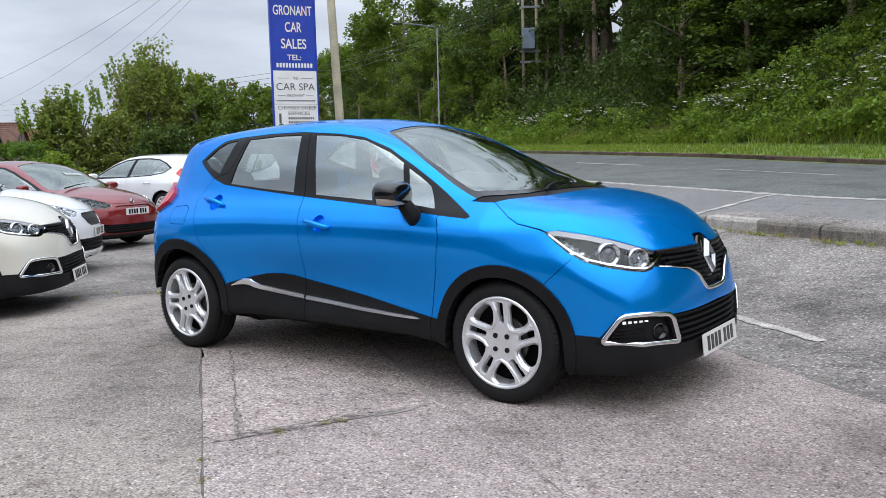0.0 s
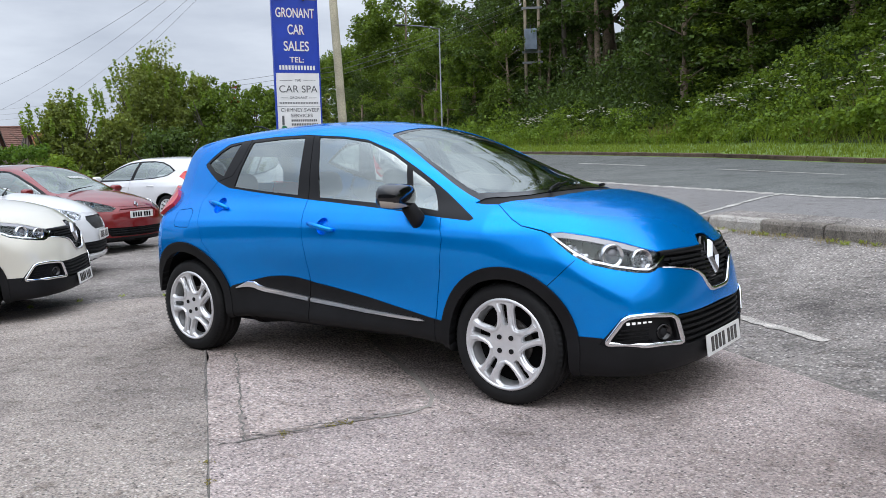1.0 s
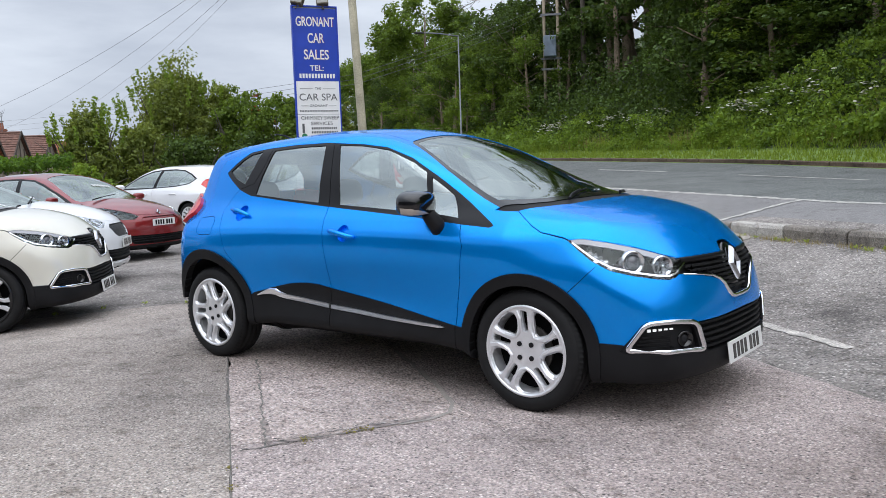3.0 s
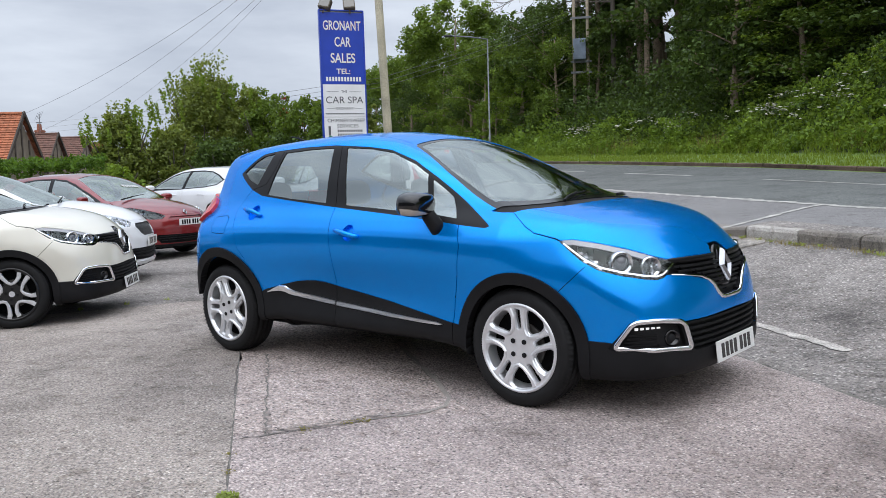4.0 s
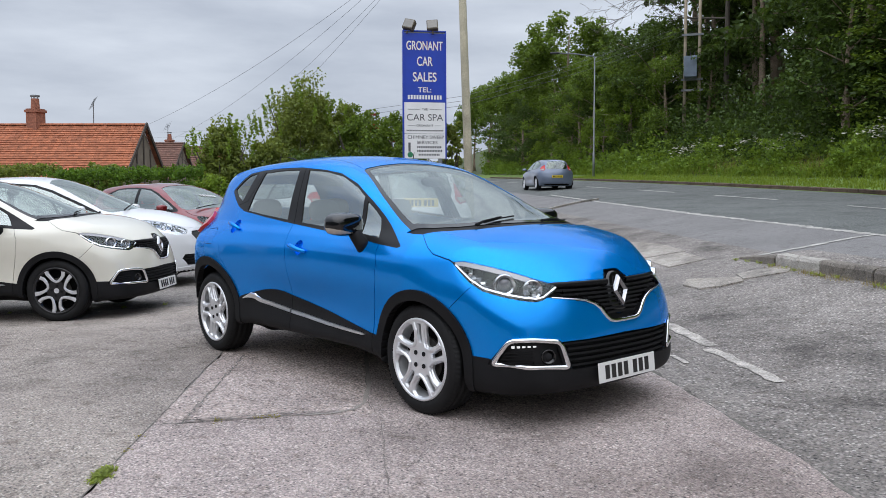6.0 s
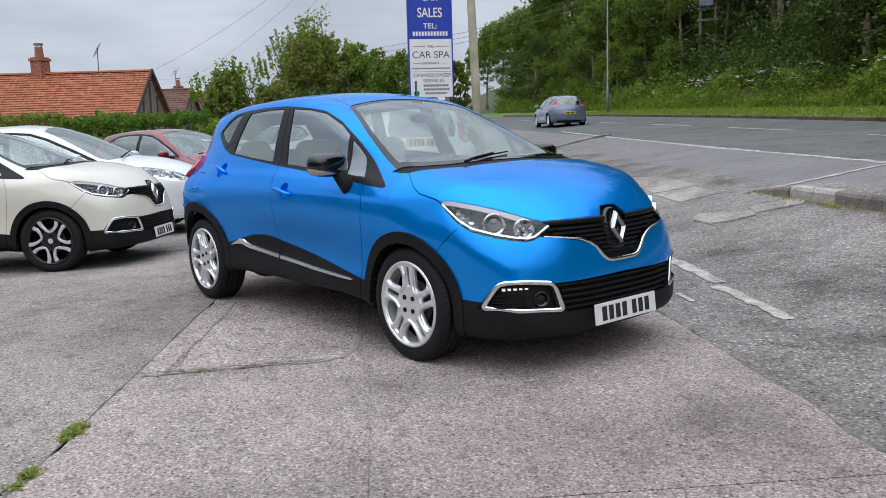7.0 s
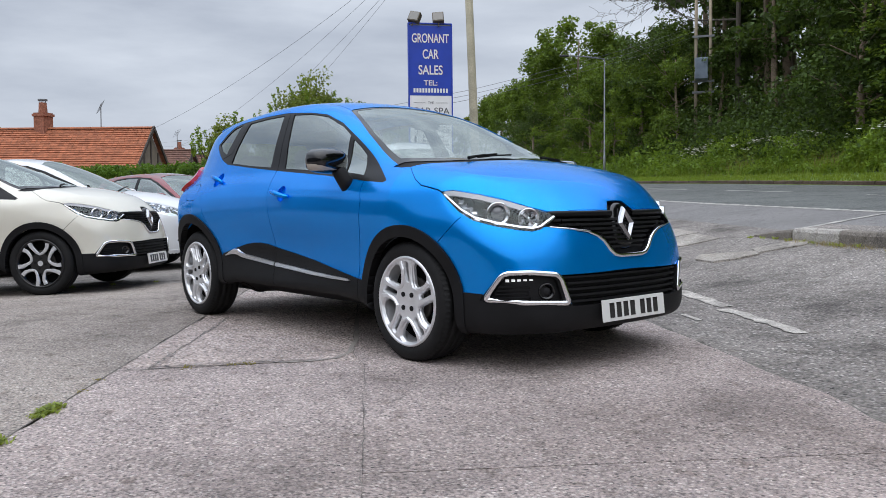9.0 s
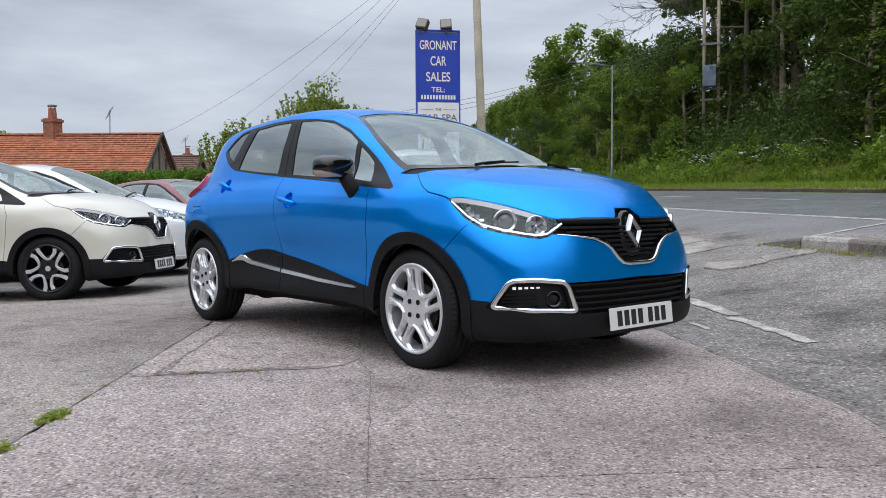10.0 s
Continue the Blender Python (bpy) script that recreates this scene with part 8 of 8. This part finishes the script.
def wire(a, b, sag, r=0.0055):
    a, b = Vector(a), Vector(b)
    bm = bmesh.new()
    pts = []
    for i in range(17):
        t = i / 16
        pts.append(a.lerp(b, t) - Vector((0, 0, sag * 4 * t * (1 - t))))
    sweep(bm, pts, r, 5)
    return tagged(part("overhead_wire", bm, WIRE), "thin dark overhead wire from the wooden pole", "wire", "overhead wires")


top_ = POLE1 - Vector((0, 0, 0.25))
for e, sag in (((-30.1, 10.7, 4.25), 0.5), ((-50.2, 19.8, 4.7), 0.8), ((-58.2, 26.2, 5.0), 0.9), ((-66.0, 32.0, 5.1), 1.0)):
    wire(top_ + Vector((rng.uniform(-0.2, 0.2), 0, rng.uniform(-0.2, 0.1))), e, sag)
for k in range(3):
    wire((-82.0, 31.9, 6.7 + 0.5 * k), (-10.85, 12.1, 3.7 + 0.13 * k), 0.25)
    wire((-10.85, 12.1, 3.7 + 0.13 * k), on_ground(44.4, 22.1 + 0.3 * k, 7.4 + 0.3 * k), 0.2)
for k in range(2):
    wire((-44.6, 5.0, 10.2 + 0.5 * k), (8.0, -9.0 + k, 9.5 + 0.3 * k), 0.4)

# unseen plain wall, added to give the car paint a dark band to reflect
BACK_WALL = mat("back_wall_grey", (0.09, 0.092, 0.096), rough=0.7, noise_scale=2, vary=0.2)
bm = bmesh.new()
box(bm, -22, 30, -14.3, -14.0, -0.6, 4.6)
tagged(part("wall_south", bm, BACK_WALL), "plain dark grey wall, unseen, added for the car reflections", "wall", kind="structure")

# street lamp on the far verge
lamp = new("street_lamp")
tagged(lamp, "tall grey steel street lamp with a long arm", "street lamp")
b0 = on_ground(43.9, 15.5)
hl_top = Vector((b0.x, b0.y, 9.75))
bm = bmesh.new()
sweep(bm, [b0, b0 + Vector((0, 0, 1.6)), b0 + Vector((0, 0, 1.62)), hl_top], [0.075, 0.075, 0.05, 0.038], 10)
part("column", bm, STEEL, lamp, smooth=True)
bm = bmesh.new()
d = -V
sweep(bm, [hl_top - Vector((0, 0, 0.05)), hl_top + d * 1.2 + Vector((0, 0, 0.10)), hl_top + d * 2.3 + Vector((0, 0, 0.14))], [0.045, 0.04, 0.035], 8)
part("arm", bm, STEEL, lamp, smooth=True)
bm = bmesh.new()
blob(bm, (0, 0, 0), (0.32, 0.11, 0.07), 2.8, Matrix.Translation(hl_top + d * 2.55 + Vector((0, 0, 0.13))) @ pose(0, 0, 0, 0, 0, 54.5))
part("lantern", bm, GREY_PLASTIC, lamp, smooth=True)

# pair of poles with a transformer on the bank
TANKGREY = mat("blue_grey_enamel", (0.20, 0.25, 0.32), rough=0.45, noise_scale=3, vary=0.15)
TRAFOPOLE = mat("grey_brown_pole", (0.36, 0.30, 0.22), rough=0.9, noise_scale=2, vary=0.25)
pp = new("transformer_poles")
tagged(pp, "pair of wooden poles carrying a grey transformer", "power pole")
across = (V * 0.92 - U * 0.39).normalized()      # the beam between the poles
q = on_ground(44.4, 22.1)
zt = 9.15
for k, du in enumerate((-0.46, 0.44)):
    a = q + across * du
    bm = bmesh.new()
    sweep(bm, [(a.x, a.y, q.z - 0.3), (a.x - 0.04 * k, a.y, 17.0)], [0.115, 0.09], 10)
    part("pole_shaft", bm, TRAFOPOLE, pp, smooth=True)
m = Matrix.Translation((q.x, q.y, zt)) @ pose(0, 0, 0, 0, 0, math.degrees(math.atan2(across.y, across.x))) @ Matrix.Scale(1.1, 4)
bm = bmesh.new()
box(bm, -0.48, 0.26, -0.75, -0.12, -0.60, 0.60, m, bevel=0.03)
part("tank", bm, TANKGREY, pp)
for k in range(5):
    bm = bmesh.new()
    box(bm, -0.44 + 0.15 * k, -0.41 + 0.15 * k, -0.80, -0.74, -0.48, 0.48, m)
    part("cooling_fin", bm, TANKGREY, pp)
for k in range(3):
    bm = bmesh.new()
    tube(bm, m @ Vector((-0.33 + 0.22 * k, -0.42, 0.59)), m @ Vector((-0.33 + 0.22 * k, -0.42, 0.86)), 0.045, 0.025, n=8)
    part("bushing", bm, GREY_PLASTIC, pp)
for z in (-0.68, 1.9, -1.3):
    bm = bmesh.new()
    box(bm, -0.62, 0.60, -0.16, -0.08, z - 0.06, z + 0.06, m)
    part("cross_beam", bm, STEEL, pp)

# ---- bungalows behind the hedge ----
TILE_ROWS = mat("orange_roof_tiles", (0.36, 0.125, 0.06), rough=0.85, noise_scale=5, vary=0.25, per_island=0.16)
TILE_BROWN = mat("brown_roof_tiles", (0.15, 0.075, 0.055), rough=0.85, noise_scale=5, vary=0.25, per_island=0.15)
RENDERWALL = mat("pale_render", (0.20, 0.165, 0.125), rough=0.9, noise_scale=2, vary=0.2)
TIMBER = mat("dark_timber", (0.06, 0.045, 0.035), rough=0.8, noise_scale=4, vary=0.3)
BRICK = mat("red_brick", (0.30, 0.12, 0.075), rough=0.9, noise_scale=12, vary=0.35)


def bungalow(name, gable, heading, length, half_w, pitch_h, ridge_z, tiles, label, pieces=False, row=0.16, tw=0.21):
    """A gabled house: ridge from the gable point backwards along heading; roof slopes of overlapping tile courses."""
    root = new(name)
    tagged(root, label, "house")
    eave = ridge_z - pitch_h
    bm = bmesh.new()
    v = [bm.verts.new(p) for p in ((0, -half_w + 0.3, 0), (0, half_w - 0.3, 0), (0, half_w - 0.3, eave), (0, 0, ridge_z - 0.15), (0, -half_w + 0.3, eave))]
    w = [bm.verts.new((length, p.co.y, p.co.z)) for p in v]
    bm.faces.new(v)
    bm.faces.new(w[::-1])
    for i in range(5):
        bm.faces.new((v[i], w[i], w[(i + 1) % 5], v[(i + 1) % 5]))
    bmesh.ops.recalc_face_normals(bm, faces=bm.faces[:])
    part("wall", bm, RENDERWALL, root)
    L = math.hypot(half_w, pitch_h)
    rows = int(L / row)
    cols = int(length / tw)
    for s in (-1, 1):
        verts, faces = [], []
        dy, dz = s * half_w / L, -pitch_h / L
        for i in range(rows):
            for j in range(cols):
                t0, t1 = i * row, (i + 1) * row + 0.03
                x0, x1 = -0.15 + j * tw, -0.15 + (j + 1) * tw - 0.008
                lift = 0.03 + rng.uniform(0, 0.012)
                nx, nz = s * pitch_h / L, half_w / L
                k = len(verts)
                for x, t, h in ((x0, t0, 0.0), (x1, t0, 0.0), (x1, t1, lift), (x0, t1, lift), (x0, t1, lift - 0.03), (x1, t1, lift - 0.03)):
                    verts.append((x, dy * t + nx * h, ridge_z + dz * t + abs(nz) * h))
                faces += [(k, k + 1, k + 2, k + 3), (k + 3, k + 2, k + 5, k + 4)]
        ob = data_part("roof", verts, faces, tiles, root)
        ob["kind"] = "stuff"
        bm = bmesh.new()
        for x in (-0.16,):
            a, b = Vector((x, 0, ridge_z + 0.02)), Vector((x, s * half_w, eave + 0.02))
            box(bm, -0.03, 0.03, -L / 2, L / 2, -0.11, 0.05, Matrix.Translation((a + b) / 2) @ Matrix.Rotation(math.atan2(b.z - a.z, b.y - a.y), 4, "X"))
        part("barge_board", bm, TIMBER, root)
    for j in range(int(length / 0.45)):
        bm = bmesh.new()
        rows2 = []
        for x in (-0.12 + j * 0.45, -0.12 + j * 0.45 + 0.44):
            rows2.append([bm.verts.new((x, 0.13 * math.cos(a), ridge_z - 0.02 + 0.09 * math.sin(a))) for a in np.linspace(0, math.pi, 7)])
        for k in range(6):
            bm.faces.new((rows2[0][k], rows2[1][k], rows2[1][k + 1], rows2[0][k + 1]))
        part("ridge_tile", bm, tiles, root)
    for y in (-0.9, 0.0, 0.9):
        bm = bmesh.new()
        box(bm, -0.03, -0.005, y - 0.07, y + 0.07, eave - 0.4, ridge_z - 0.3 - abs(y) * pitch_h / half_w)
        part("gable_timber", bm, TIMBER, root)
    root.matrix_world = Matrix.Translation((gable[0], gable[1], 0)) @ pose(0, 0, 0, 0, 0, heading)
    return root


def chimney(x, y, z0, z1, w, label, pot=0.45):
    root = new("chimney")
    tagged(root, label, "chimney")
    bm = bmesh.new()
    box(bm, -w / 2, w / 2, -w / 2, w / 2, z0, z1)
    box(bm, -w / 2 - 0.05, w / 2 + 0.05, -w / 2 - 0.05, w / 2 + 0.05, z1 - 0.16, z1 - 0.05)
    part("chimney_body", bm, BRICK, root)
    bm = bmesh.new()
    tube(bm, (0, 0, z1), (0, 0, z1 + pot), 0.19, 0.16, n=14)
    part("pot", bm, BRICK, root)
    bm = bmesh.new()
    tube(bm, (0, 0, z1 + pot + 0.08), (0, 0, z1 + pot + 0.15), 0.20, 0.20, n=14)
    for a in range(5):
        tube(bm, (0.14 * math.cos(a * 1.257), 0.14 * math.sin(a * 1.257), z1 + pot), (0.14 * math.cos(a * 1.257), 0.14 * math.sin(a * 1.257), z1 + pot + 0.1), 0.012, n=5)
    part("cowl", bm, STEEL, root)
    root.matrix_world = Matrix.Translation((x, y, 0)) @ pose(0, 0, 0, 0, 0, 30)


def aerial(x, y, z0, z1, n, wide, label):
    root = new("tv_aerial")
    tagged(root, label, "aerial")
    bm = bmesh.new()
    sweep(bm, [(0, 0, z0), (0.06, 0, z1)], 0.022, 6)
    part("mast", bm, STEEL, root)
    bm = bmesh.new()
    sweep(bm, [(-wide, 0, z1 - 0.15), (wide, 0, z1 - 0.05)], 0.012, 5)
    part("boom", bm, STEEL, root)
    for i in range(n):
        t = -1 + 2 * i / (n - 1)
        bm = bmesh.new()
        sweep(bm, [(wide * t, -0.12, z1 - 0.35 + 0.05 * t), (wide * t, 0.12, z1 + 0.15 + 0.05 * t)], 0.009, 5)
        part("element", bm, STEEL, root)
    root.location = (x, y, 0)


HR = math.degrees(math.atan2(5.34 - 10.65, -34.7 + 30.3))
bungalow("bungalow", (-30.3, 10.65), HR, 15, 2.9, 2.45, 4.30, TILE_ROWS, "bungalow with an orange clay tile roof behind the hedge")
bungalow("brown_roofed_house", (-49.1, 20.8), HR, 7, 3.2, 2.6, 4.70, TILE_BROWN, "house with a brown tiled roof beyond the bungalow", row=0.25, tw=0.35)
bungalow("brown_roofed_house", (-57.4, 26.9), HR, 7, 3.4, 2.6, 5.0, TILE_BROWN, "far house with a brown tiled roof", row=0.25, tw=0.35)
bungalow("orange_roofed_house", (-65.6, 32.6), HR, 7, 3.4, 2.6, 5.0, TILE_ROWS, "far house with an orange tiled roof", row=0.25, tw=0.35)
chimney(-33.3, 7.05, 3.9, 5.0, 0.55, "brick chimney with a clay pot and metal cowl")
chimney(-35.4, 4.5, 3.9, 5.3, 0.6, "brick chimney behind the bungalow's ridge")
chimney(-59.5, 24.4, 4.4, 5.6, 0.5, "small far brick chimney")
aerial(-31.7, 9.0, 4.3, 5.35, 4, 0.22, "small television aerial on the bungalow's ridge")
aerial(-35.2, 4.9, 4.4, 8.4, 6, 0.45, "tall television mast with a many-armed aerial")
aerial(-50.0, 20.2, 4.7, 6.0, 4, 0.4, "far television aerial on a roof")
